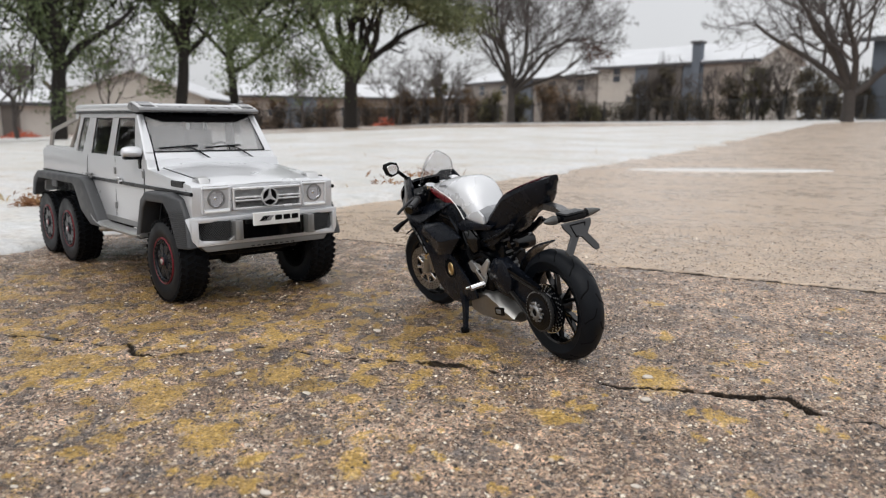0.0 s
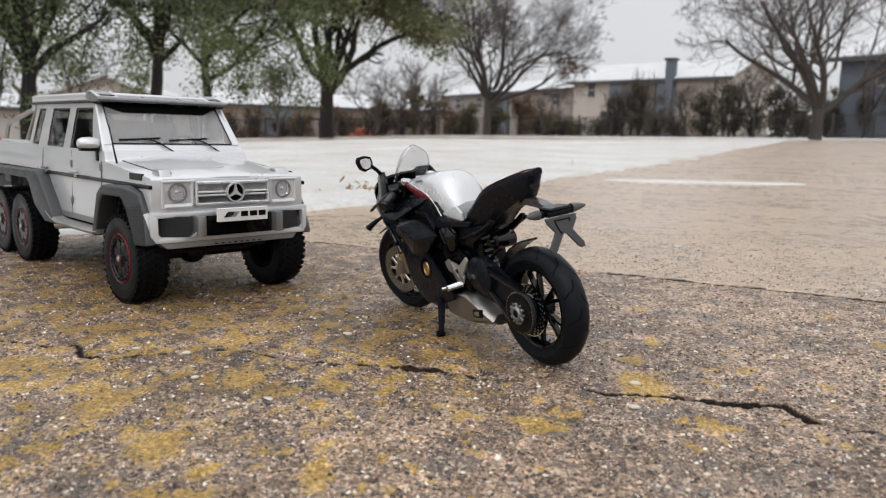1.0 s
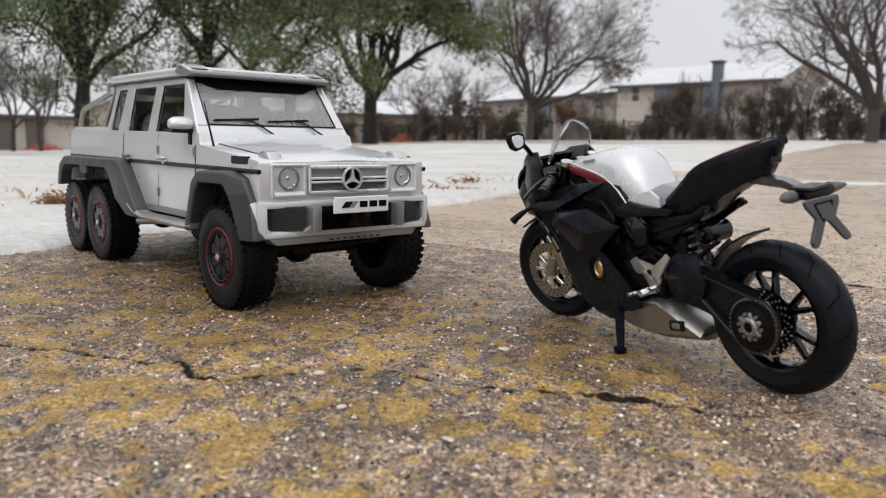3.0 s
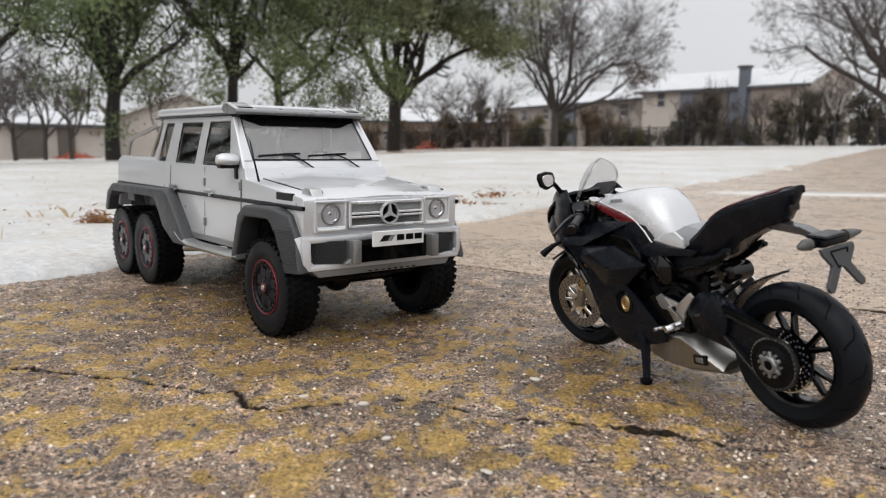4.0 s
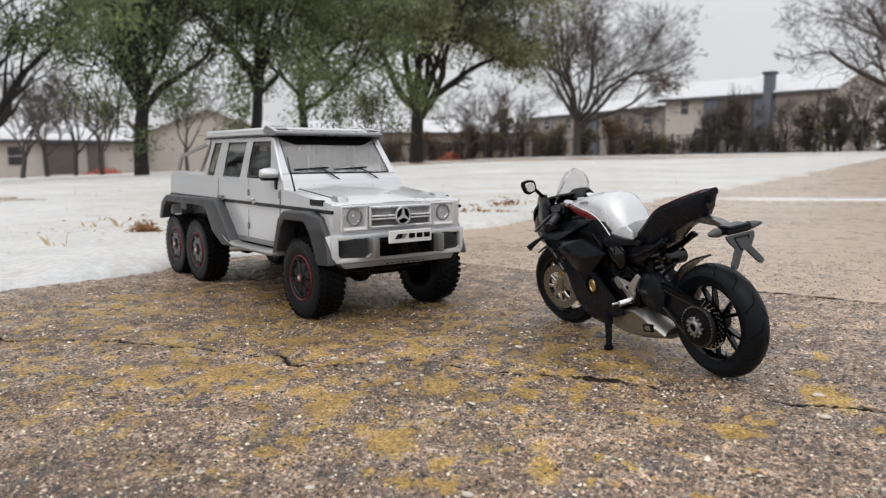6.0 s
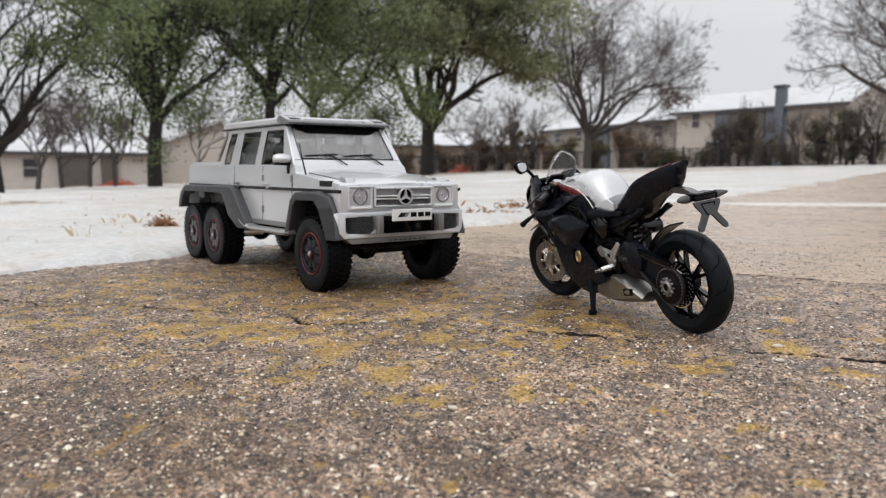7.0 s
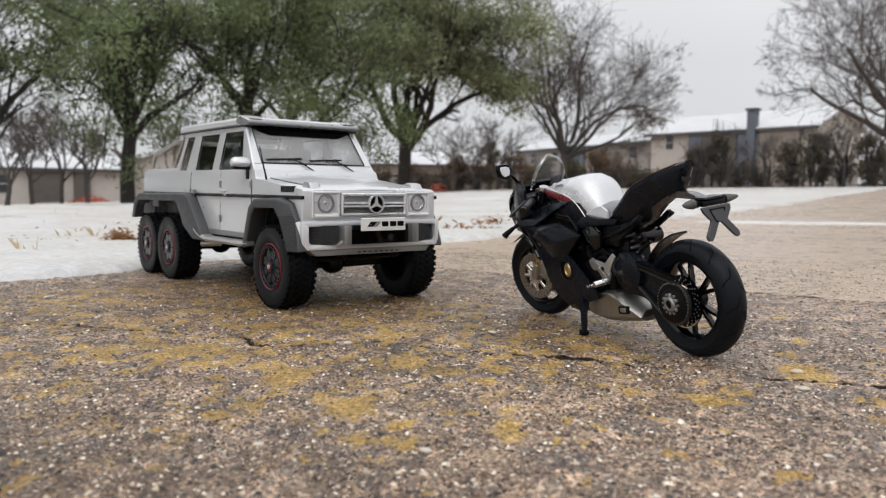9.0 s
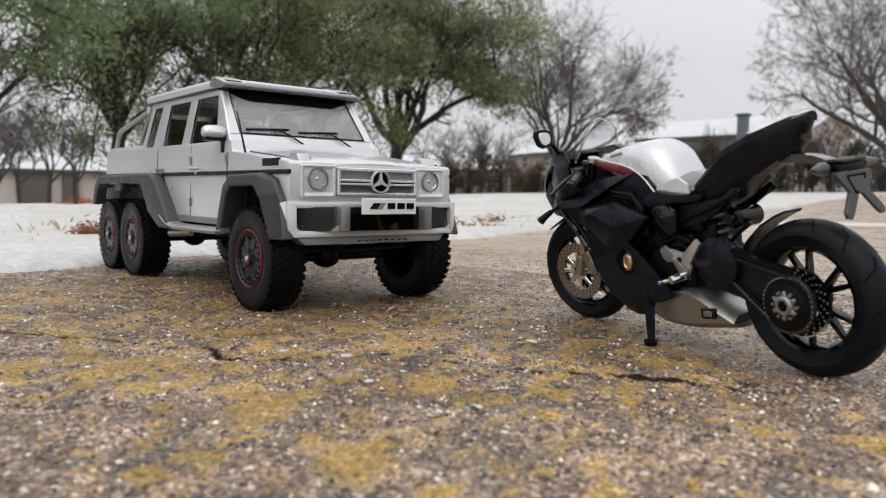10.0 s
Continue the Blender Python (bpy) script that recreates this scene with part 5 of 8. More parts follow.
def tube(pts, r, sides=10, rounds=3):
    """A round bar through pts, corners eased."""
    pts = [Vector(p) for p in pts]
    for _ in range(rounds if len(pts) > 2 else 0):
        out = [pts[0]]
        for a, b in zip(pts[:-1], pts[1:]):
            out += [a.lerp(b, 0.25), a.lerp(b, 0.75)]
        pts = out + [pts[-1]]
    rr = r if callable(r) else (lambda s: r)
    rings, u = [], None
    for k, p in enumerate(pts):
        t = (pts[min(k + 1, len(pts) - 1)] - pts[max(k - 1, 0)]).normalized()
        if u is None:
            u = t.cross(Vector((0, 0, 1)) if abs(t.z) < 0.9 else Vector((0, 1, 0))).normalized()
        u = (u - t * u.dot(t)).normalized()
        w = t.cross(u)
        rad = rr(k / max(len(pts) - 1, 1))
        rings.append([p + rad * (math.cos(2 * math.pi * s / sides) * u + math.sin(2 * math.pi * s / sides) * w) for s in range(sides)])
    return loft(rings)


def disc(c, r, a, b, n=32):
    """A short cylinder round y at c, from y offset a to b."""
    return lathe([(r, a), (r, b)], n, c)


def ball(c, rx, ry, rz, n=14):
    bm = bmesh.new()
    bmesh.ops.create_uvsphere(bm, u_segments=n + 4, v_segments=n, radius=1)
    return moved(bm, Matrix.Translation(c) @ Matrix.Diagonal((rx, ry, rz, 1)))


def lattice(x, y0, y1, z0, z1, pitch, wire):
    """Crossed slanting wires in an upright field that looks forward."""
    bms = []
    for s in (-1, 1):
        lean = s * radians(52)
        dy, dz = math.cos(lean), math.sin(lean)
        reach = (y1 - y0) * abs(dz) + (z1 - z0) * abs(dy)
        cy, cz = (y0 + y1) / 2, (z0 + z1) / 2
        for k in range(-int(reach / pitch / 2), int(reach / pitch / 2) + 1):
            py, pz = cy - dz * k * pitch, cz + dy * k * pitch
            ts = sorted(((y0 - py) / dy, (y1 - py) / dy)), sorted(((z0 - pz) / dz, (z1 - pz) / dz))
            a, b = max(ts[0][0], ts[1][0]), min(ts[0][1], ts[1][1])
            if b - a > 0.5:
                bms.append(tube([(x + 0.12 * s, py + dy * a, pz + dz * a), (x + 0.12 * s, py + dy * b, pz + dz * b)], wire, 4, 0))
    return joined(*bms)


# ---- the six-wheeled model truck ----
TRUCK = pose(-0.1312, 0.4828, 0, 0, 0, -46.84)


def truck_wheel(root, x, side):
    """side -1: the truck's right. The outer face is at y = side * 57."""
    w = new("wheel")
    w.parent = root
    w.matrix_basis = Matrix.Translation((x * 0.001, side * 0.0458, 0.0258)) @ (Matrix.Identity(4) if side < 0 else Matrix.Rotation(math.pi, 4, "Z")) @ Matrix.Diagonal((1, 0.94, 1, 1))
    # the outer face looks to -y
    R = 25.4
    prof = [(14.6, -9.2), (17.0, -9.9), (20.5, -10.2), (23.4, -9.7), (24.7, -8.6), (25.0, -6), (25.1, 0), (25.0, 6), (24.7, 8.6), (23.4, 9.7), (20.5, 10.2), (17, 9.9), (14.6, 9.2)]
    tyre = part("tyre", lathe(prof, 64, closed=True), M_TYRE, w, "chunky off-road tyre", 30)
    bms = []
    n = 38
    for k in range(n):
        a = 2 * math.pi * k / n
        for y, off, ln, wd in ((-8.2, 0, 3.0, 2.7), (-3.0, 0.5, 4.4, 2.4), (2.6, 0.0, 4.4, 2.4), (8.2, 0.5, 3.0, 2.7)):
            b = box((-wd / 2, -ln / 2, 24.0), (wd / 2, ln / 2, R + (0.35 if abs(y) < 5 else 0.05)), 0)
            sk = Matrix.Rotation(0.35 if y in (-3.0, 8.2) else -0.35, 4, "Z")
            bms.append(moved(b, Matrix.Rotation(a + off * 2 * math.pi / n, 4, "Y") @ Matrix.Translation((0, y, 0)) @ sk))
        b = box((-1.1, -1.0, 21.8), (1.1, 0.6, 24.6), 0)
        bms.append(moved(b, Matrix.Rotation(a, 4, "Y") @ Matrix.Translation((0, -9.6, 0)) @ Matrix.Rotation(-0.15, 4, "X")))
    tagged(part("tread", joined(*bms), M_RUBBER, tyre, "knobbly tread blocks"), kind="stuff")
    part("bead_ring", lathe([(14.6, -8.8), (14.5, -9.7), (14.0, -10.0), (13.5, -9.6), (13.4, -8.4)], 64, closed=True), M_REDRIM, w, "red bead ring")
    part("inner_ring", lathe([(12.9, 0.5), (12.9, 5.0), (12.2, 5.0), (12.2, 0.5)], 48, closed=True), M_SEATRED, w, "dark red inner rim band")
    part("inner_lip", lathe([(15.0, 9.0), (14.9, 10.1), (13.4, 9.9), (13.2, 8.6)], 48, closed=True), M_INK, w)
    part("barrel", lathe([(13.6, -8.8), (12.8, -5.5), (12.8, 8.5), (14.5, 9.2), (12.0, 8.0), (12.0, -3.0), (0.5, -2.2), (0.5, -2.6), (11.8, -3.8)], 48), M_INK, w)
    rim = part("rim", lathe([(13.4, -8.6), (13.2, -9.9), (11.4, -9.6), (10.9, -8.4), (11.4, -8.0)], 48, closed=True), M_MATTE, w, "black beadlock rim")
    for k in range(8):
        a = 2 * math.pi * (k + 0.5) / 8
        sp = prism([(-1.4, 3.5), (1.4, 3.5), (2.9, 7.6), (3.1, 9.3), (1.7, 9.6), (1.9, 11.8), (-1.9, 11.8), (-1.7, 9.6), (-3.1, 9.3), (-2.9, 7.6)], -8.9, -6.4, 0.3, 1)
        # rear spokes are greyed: the sheen they mirror is put into the colour
        part("spoke", moved(sp, Matrix.Rotation(a, 4, "Y")), M_MATTE if x > -50 else M_SPOKE_SHEEN, rim)
    bolts = [moved(disc((0, 0, 0), 0.5, -10.3, -9.4, 8), Matrix.Rotation(2 * math.pi * k / 24, 4, "Y") @ Matrix.Translation((0, 0, 12.3))) for k in range(24)]
    bolts += [moved(disc((0, 0, 0), 0.45, -9.5, -8.6, 8), Matrix.Rotation(2 * math.pi * k / 5, 4, "Y") @ Matrix.Translation((0, 0, 4.6))) for k in range(5)]
    tagged(part("bolts", joined(*bolts), M_BLACK, rim), kind="stuff")
    hub = part("hub", lathe([(5.4, -6), (5.2, -8.9), (3.6, -9.4), (3.4, -10.2), (0.4, -10.3)], 32), M_MATTE, w)
    part("hub_cap", lathe([(2.5, -10.0), (2.3, -10.5), (0.3, -10.7)], 24), M_REDRIM, hub, "small red hub cap")
    part("emblem", lathe([(1.5, -10.6), (1.4, -11.0), (0.2, -11.1)], 16), M_SATIN, hub)


def body_taper(c):
    """The flanks draw in a little above the waist moulding."""
    k = max(0.0, (c.z - 69) / 18)
    return Vector((c.x, c.y * (1 - 0.035 * k), c.z))


def side_y(z):
    """Half width of the glasshouse at height z."""
    return 47.3 - (z - 85) * 0.15


def pane_prism(poly, inset, thick):
    """A panel that follows the leaning side of the cab, on the truck's right (-y)."""
    bm = bmesh.new()
    A = [bm.verts.new((x, -(side_y(z) - inset), z)) for x, z in poly]
    B = [bm.verts.new((x, -(side_y(z) - inset - thick), z)) for x, z in poly]
    n = len(poly)
    bm.faces.new(A)
    bm.faces.new(B[::-1])
    for k in range(n):
        bm.faces.new((A[k], B[k], B[(k + 1) % n], A[(k + 1) % n]))
    bmesh.ops.recalc_face_normals(bm, faces=bm.faces)
    return bm


def build_truck():
    root = new("model_truck")
    root.matrix_world = TRUCK
    tagged(root, "silver six-wheeled die-cast model pickup truck with black flares", "model truck")
    # tub: fenders, doors and bed sides, with open wheel arches
    tub_poly = [(30.5, 53), (31, 72.5), (29, 73.6), (-34, 80), (-36, 86), (-258, 87.2), (-261, 85), (-262, 52), (-258, 50), (-254, 62), (-150, 62.5), (-140, 58), (-121, 40.5), (-40, 40.5), (-33, 58), (-29, 62), (18, 62), (24, 54)]
    body = part("body", prism(tub_poly, -49, 49, 1.1, 2, taper=body_taper), M_SILVER, root, "silver painted tub with fenders and doors")
    for s in (-1, 1):
        y0, y1 = (-50.0, -48.2) if s < 0 else (48.2, 50.0)
        part("waist_moulding", box((-256, y0, 67.4), (32, y1, 69.6), 0.4, 1), M_BLACK, body, "black rubber waist moulding")
        part("side_vent", box((3, -48.2 if s < 0 else 47.2, 71.4), (20, -47.2 if s < 0 else 48.9, 75.2), 0.3, 1) if s > 0 else box((3, -48.9, 71.4), (20, -47.2, 75.2), 0.3, 1), M_BLACK, body)
        yo = 48.85 * s
        for seam in ([(-39.7, 42.5), (-39.7, 79.5)], [(-90.6, 42.0), (-90.6, 85.0)], [(-147.5, 85.0), (-147.5, 66.0), (-119.5, 42.3), (-40, 42.3)]):
            bm = [tube([(seam[i][0], yo * (1 - 0.035 * max(0, seam[i][1] - 69) / 18), seam[i][1]), (seam[i + 1][0], yo * (1 - 0.035 * max(0, seam[i + 1][1] - 69) / 18), seam[i + 1][1])], 0.36, 6, 0) for i in range(len(seam) - 1)]
            part("door_seam", joined(*bm), M_BLACK, body)
        for hx, hz in ((-39.7, 76), (-39.7, 55), (-89.5, 76), (-89.5, 52)):
            part("hinge", moved(box((-0.9, -0.9, -2.4), (0.9, 0.9, 2.4), 0.3, 1), Matrix.Translation((hx, 49.0 * s * (1 - 0.035 * max(0, hz - 69) / 18), hz))), M_GUNMETAL, body)
        for hx in (-81, -138):
            part("door_handle", joined(box((hx - 5, 49.0 if s > 0 else -51.4, 70.4), (hx + 4, 51.4 if s > 0 else -49.0, 72.2), 0.5, 1), disc((hx + 3.4, 49.8 * s, 69.2), 1.2, -1.2, 1.2, 12)), M_SATIN if hx > -100 else M_GUNMETAL, body)
        part("sill", box((-120, -49.4 if s < 0 else 46, 40.2), (-38, -46 if s < 0 else 49.4, 44.0), 0.5, 1), M_GUNMETAL, body, "dark grey sill strip")
    part("floor_pan", box((-256, -44, 38), (22, 44, 43)), M_BLACK, root)
    part("inner_arch", box((-258, -40, 42), (28, 40, 63.5)), M_BLACK, root)
    # bed: dark liner and rim rail
    part("bed_liner", box((-252, -41, 87.0), (-184, 41, 87.9)), M_BLACK, root, "dark load bed liner")
    for s in (-1, 1):
        part("bed_rail", box((-258, (43.0 * s - 2.6), 86.4), (-181, (43.0 * s + 2.6), 89.0), 0.8, 2), M_SILVER, root)
        part("sport_bar", tube([(-170, 40.5 * s, 114.5), (-205, 41.5 * s, 108), (-238, 42.2 * s, 102.6), (-246, 42.4 * s, 100.5), (-254, 42.8 * s, 86)], 1.7, 12, 2), M_BRONZE, root, "warm grey tubular sport bar")
        part("bar_strut", tube([(-176, 41.5 * s, 112), (-201, 43 * s, 86)], 1.4, 10, 0), M_BRONZE, root)
    part("tailgate", box((-263.5, -44, 54), (-261.5, 44, 86), 0.6, 1), M_SILVER, root)
    # hood with a raised middle field
    rings = []
    for x, z, hw in ((-37.5, 82.6, 37.5), (-30, 82.0, 37.3), (0, 79.0, 36.5), (22, 76.2, 35.6), (28.5, 74.9, 35.2), (30.6, 73.2, 35.0)):
        k = 1 - max(0, x + 5) / 60
        rings.append([(x, -hw, z - 5.5), (x, -hw, z - 1.4), (x, -hw + 2.5, z - 0.5), (x, -22 * k - 3, z - 0.1), (x, -21 * k - 1.6, z + 0.5 * k), (x, 0, z + 0.8 * k), (x, 21 * k + 1.6, z + 0.5 * k), (x, 22 * k + 3, z - 0.1), (x, hw - 2.5, z - 0.5), (x, hw, z - 1.4), (x, hw, z - 5.5)])
    hood = part("hood", loft(rings), M_SILVER, root, "silver hood with raised centre", 24)
    for s in (-1, 1):
        part("hood_seam", tube([(-37, 37.7 * s, 80.5), (0, 36.8 * s, 76.8), (29, 35.3 * s, 73.2)], 0.3, 6, 1), M_BLACK, hood)
        ind = part("indicator", prism([(15, 74.6), (16.8, 77.2), (19.5, 78.0), (24, 77.4), (26.5, 73.6)], 37.4 * s - 3.9, 37.4 * s + 3.9 + s * 1.0, 0.8, 2), M_SATIN, root, "fender-top indicator with clear lens")
        part("lens", prism([(17.8, 75.2), (18.6, 77.5), (23.4, 77.0), (25.6, 75)], 37.8 * s - 4.3, 37.8 * s + 4.3, 0.6, 1), M_LENS, ind)
    part("cowl", prism([(-37, 80), (-37.5, 84.4), (-41, 90.0), (-44, 90.0), (-44, 80)], -45.6, 45.6, 0.8, 2), M_SILVER, root)
    part("cowl_vent", box((-38.6, -26, 84.0), (-36.2, 26, 84.8), 0.2, 1), M_BLACK, root)
    # glasshouse
    for s in (-1, 1):
        for nm, poly in (("pillar", [(-60, 84), (-36.5, 84), (-59.2, 115), (-64.5, 115), (-61.6, 111.8), (-57, 90)]), ("pillar", [(-108.5, 84), (-96.5, 84), (-91, 115), (-101, 115)]), ("pillar", [(-160.2, 84), (-141.2, 84), (-135.7, 115), (-148, 115)]), ("pillar", [(-181, 84), (-174.6, 84), (-162.8, 115), (-169.5, 115)]), ("roof_rail", [(-169.5, 112), (-61, 112), (-59.4, 115.6), (-170.5, 115.6)]), ("window_ledge", [(-181, 84), (-36.5, 84), (-38.2, 86.2), (-180, 86.2)])):
            bm = bevelled(pane_prism(poly, 0.0 if nm != "roof_rail" else -0.25, 2.6), 0.45, 1)
            part(nm, bm if s < 0 else mirrored(bm), M_SILVER, root)
        for nm, poly in (("quarter_window", [(-175, 85.6), (-159.6, 85.6), (-148, 112.3), (-163.4, 112.3)]), ("rear_window", [(-141.6, 85.6), (-108, 85.6), (-101, 112.3), (-135.6, 112.3)]), ("front_window", [(-97, 85.6), (-56, 85.6), (-61.2, 112.3), (-91, 112.3)])):
            bm = pane_prism(poly, 1.0, 0.7)
            part(nm, bm if s < 0 else mirrored(bm), M_TINT, root, "smoked side window")
            cx, cz = sum(p[0] for p in poly) / 4, sum(p[1] for p in poly) / 4
            inner = [(cx + (x - cx) * (1 - 1.5 / abs(x - cx)), cz + (z - cz) * 0.92) for x, z in poly]
            bm = bmesh.new()
            O = [bm.verts.new((x, -(side_y(z) - 0.35), z)) for x, z in poly]
            I = [bm.verts.new((x, -(side_y(z) - 0.8), z)) for x, z in inner]
            for k in range(4):
                bm.faces.new((O[k], O[(k + 1) % 4], I[(k + 1) % 4], I[k]))
            part("window_seal", bm if s < 0 else mirrored(bm), M_BLACK, root)
    # windscreen and its pillars
    def ws(x, y, d=0.0):
        """x along the slope 0..1."""
        return (-41.0 - 20.0 * x + d * 0.76, y, 89.2 + 25.3 * x + d * 0.65)

    def screen(y0, y1, s0, s1, d0, d1):
        lo = [ws(s0, -y0, d0), ws(s0, y0, d0), ws(s1, y1, d0), ws(s1, -y1, d0)]
        hi = [ws(s0, -y0, d1), ws(s0, y0, d1), ws(s1, y1, d1), ws(s1, -y1, d1)]
        return loft([lo, hi])

    part("windscreen", screen(40.6, 38.6, 0.03, 0.97, -0.3, 0.4), M_SCREEN, root, "clear windscreen")
    for s in (-1, 1):
        q = loft([[ws(0, s * 40.2, -1), ws(0, s * 45.9, -1), ws(0, s * 45.9, 1.0), ws(0, s * 40.2, 1.0)], [ws(1.02, s * 38.2, -1), ws(1.02, s * 42.6, -1), ws(1.02, s * 42.6, 1.0), ws(1.02, s * 38.2, 1.0)]])
        part("screen_pillar", bevelled(q, 0.4, 1), M_SILVER, root)
        part("screen_seal", tube([ws(0.03, s * 40.2, 0.7), ws(0.98, s * 38.2, 0.7)], 0.45, 6, 0), M_BLACK, root)
    part("screen_seal", tube([ws(0.03, -40.2, 0.6), ws(0.03, 40.2, 0.6)], 0.5, 6, 0), M_BLACK, root)
    # the trapezoid plate stands in for the visor's dark reflection in the glass
    part("header", joined(screen(39.0, 38.8, 0.95, 1.04, -0.6, 0.9), screen(27.0, 37.8, 0.80, 0.96, -0.3, 0.46)), M_INK, root, "black header strip with the visor's dark reflection as a plate")
    # roof
    roof = box((-184, -43.4, 115.9), (-60, 43.4, 121.8), 3.4, 4)
    for v in roof.verts:
        v.co.z += 0.9 * (1 - (v.co.y / 43.4) ** 2) if v.co.z > 118 else 0
        if v.co.x < -150 and v.co.z > 117:
            v.co.x += 2.0
    part("roof", roof, M_SILVER, root, "silver roof panel")
    part("drip_rail", box((-184.6, -44.2, 115.0), (-60, 44.2, 116.0), 0.3, 1), M_BLACK, root)
    part("back_window", box((-180, -38, 88), (-178.6, 38, 112)), M_TINT, root)
    part("back_panel", box((-183.2, -43, 110.5), (-177, 43, 116), 0.6, 1), M_SILVER, root)
    # light bar over the screen
    bar = part("light_bar", prism([(-73.5, 120.4), (-70.5, 122.3), (-66, 122.2), (-53.5, 118.6), (-52.2, 117.4), (-53.6, 116.2), (-62, 115.4), (-73.5, 118)], -43.6, 43.6, 0.9, 2), M_BAR, root, "dark grey visor light bar")
    part("underside", prism([(-56, 116.0), (-55, 116.3), (-61, 113.6), (-66, 114.6)], -43, 43), M_BLACK, bar)
    for s in (-1, 1):
        pod = part("pod", prism([(-73.0, 120), (-71, 123.1), (-67, 123.0), (-55.5, 119.5), (-54.8, 118.0)], s * 36.4 - 7.0, s * 36.4 + 7.0, 0.7, 2), M_SATIN, bar, "silver grey lamp pod")
        part("lamp_slot", moved(box((-5, -4.6, -0.5), (5.4, 4.6, 0.25), 0.3, 1), Matrix.Translation((-61.5, s * 36.4, 121.4)) @ Matrix.Rotation(radians(18), 4, "Y")), M_BAR, pod)
        part("slot_edge", moved(box((4.6, -4.6, -0.5), (5.8, 4.6, 0.5), 0.2, 1), Matrix.Translation((-61.5, s * 36.4, 121.4)) @ Matrix.Rotation(radians(18), 4, "Y")), M_BLACK, pod)
    # cabin
    part("dashboard", prism([(-44, 78), (-44, 88.5), (-58, 89), (-62, 84), (-62, 78)], -41, 41, 1.0, 2), M_CABIN, root)
    for s in (-1, 1):
        part("front_seat", joined(box((-100, s * 20 - 10, 70), (-78, s * 20 + 10, 80), 2.5), moved(box((-4, -10, 0), (4, 10, 26), 2.5), Matrix.Translation((-100, s * 20, 78)) @ Matrix.Rotation(-0.2, 4, "Y")), moved(box((-2.5, -5, 27), (2.5, 5, 34), 1.8), Matrix.Translation((-100, s * 20, 76)) @ Matrix.Rotation(-0.2, 4, "Y"))), M_CABIN, root)
    part("rear_seat", joined(box((-156, -36, 70), (-134, 36, 80), 2.5), moved(box((-4, -36, 0), (4, 36, 28), 2.5), Matrix.Translation((-156, 0, 78)) @ Matrix.Rotation(-0.2, 4, "Y"))), M_CABIN, root)
    st = lathe([(7.4, -0.7), (8.4, -0.7), (8.4, 0.7), (7.4, 0.7)], 28, closed=True)
    part("steering_wheel", moved(st, Matrix.Translation((-70, 20, 88)) @ Matrix.Rotation(radians(68), 4, "Z") @ Matrix.Rotation(radians(24), 4, "X")), M_BLACK, root)
    # wipers
    for y in (-12.0, 20.0):
        wp = part("wiper", tube([(-36.6, y + 8.5, 85.6), ws(0.09, y - 1, 1.6), ws(0.125, y - 8, 1.7)], 0.55, 6, 1), M_BLACK, root, "black wiper")
        part("blade", loft([[Vector(ws(0.095, y - 24, 0.6)) + Vector(o) for o in ((0, 0, 0), (0.5, 0, 0.4), (0.3, 0, 1.2), (-0.3, 0, 0.9))], [Vector(ws(0.15, y + 3, 0.6)) + Vector(o) for o in ((0, 0, 0), (0.5, 0, 0.4), (0.3, 0, 1.2), (-0.3, 0, 0.9))]]), M_BLACK, wp)
    part("aerial", tube([(-24.9, -44.2, 77.8), (-30, -44.2, 88.5), (-35.9, -44, 101.3)], lambda s: 0.7 - 0.35 * s, 8, 0), M_BLACK, root, "thin black aerial")
    # mirrors
    for s in (-1,):
        cap = loft([[(-46 - 3.6 * c, s * yy, 90 + zz) for c, zz in ((0, 3.8 * k), (0.9 * k, 2.6 * k), (1.3 * k, 0), (0.9 * k, -2.4 * k), (0, -3.0 * k), (-0.9 * k, -2.2 * k), (-1.2 * k, 0), (-0.8 * k, 2.8 * k))] for yy, k in ((46.6, 0.55), (48, 0.95), (52, 1.08), (56.5, 1.0), (58.6, 0.72), (59.2, 0.3))])
        mir = part("door_mirror", cap, M_SILVER, root, "silver door mirror on a black foot", 50)
        part("foot", joined(box((-49, s * 47.5 - 1.2 if s > 0 else -58, 85.6), (-43.5, 58 if s > 0 else -46.3, 87.6), 0.6, 1), box((-47.5, s * 46.8 - 1.8, 79.5), (-44, s * 46.8 + 1.8, 86.2), 0.5, 1)), M_BLACK, mir)
        part("glass", box((-51.6, s * 52.5 - 4.5, 87.8), (-50.8, s * 52.5 + 4.5, 92.8), 0.3, 1), M_CHROME, mir)
    # front: panel, grille, lamps
    face = part("front_panel", prism([(-43.6, 57), (43.6, 57), (44, 71), (36, 73.2), (-36, 73.2), (-44, 71)], 27, 30.4, 0.8, 2, axis="x"), M_SILVER, root)
    grille = part("grille", joined(*[prism(p, 30.4, 33.4, 0.4, 1, axis="x") for p in ([(-24, 69.6), (24, 69.6), (24, 71.2), (-24, 71.2)], [(-24, 57.6), (24, 57.6), (24, 59), (-24, 59)], [(-24, 57.6), (-22.4, 57.6), (-22.4, 71.2), (-24, 71.2)], [(24, 57.6), (22.4, 57.6), (22.4, 71.2), (24, 71.2)])]), M_BRIGHT, root, "satin silver grille with black mesh")
    part("grille_back", box((30.2, -22.6, 58.8), (30.8, 22.6, 69.8)), M_INK, grille)
    for z0, z1 in ((59.0, 62.7), (65.5, 69.6)):
        tagged(part("mesh", lattice(31.5, -22.4, 22.4, z0, z1, 1.05, 0.17), M_GUNMETAL, grille, "grey diamond wire mesh"), kind="stuff")
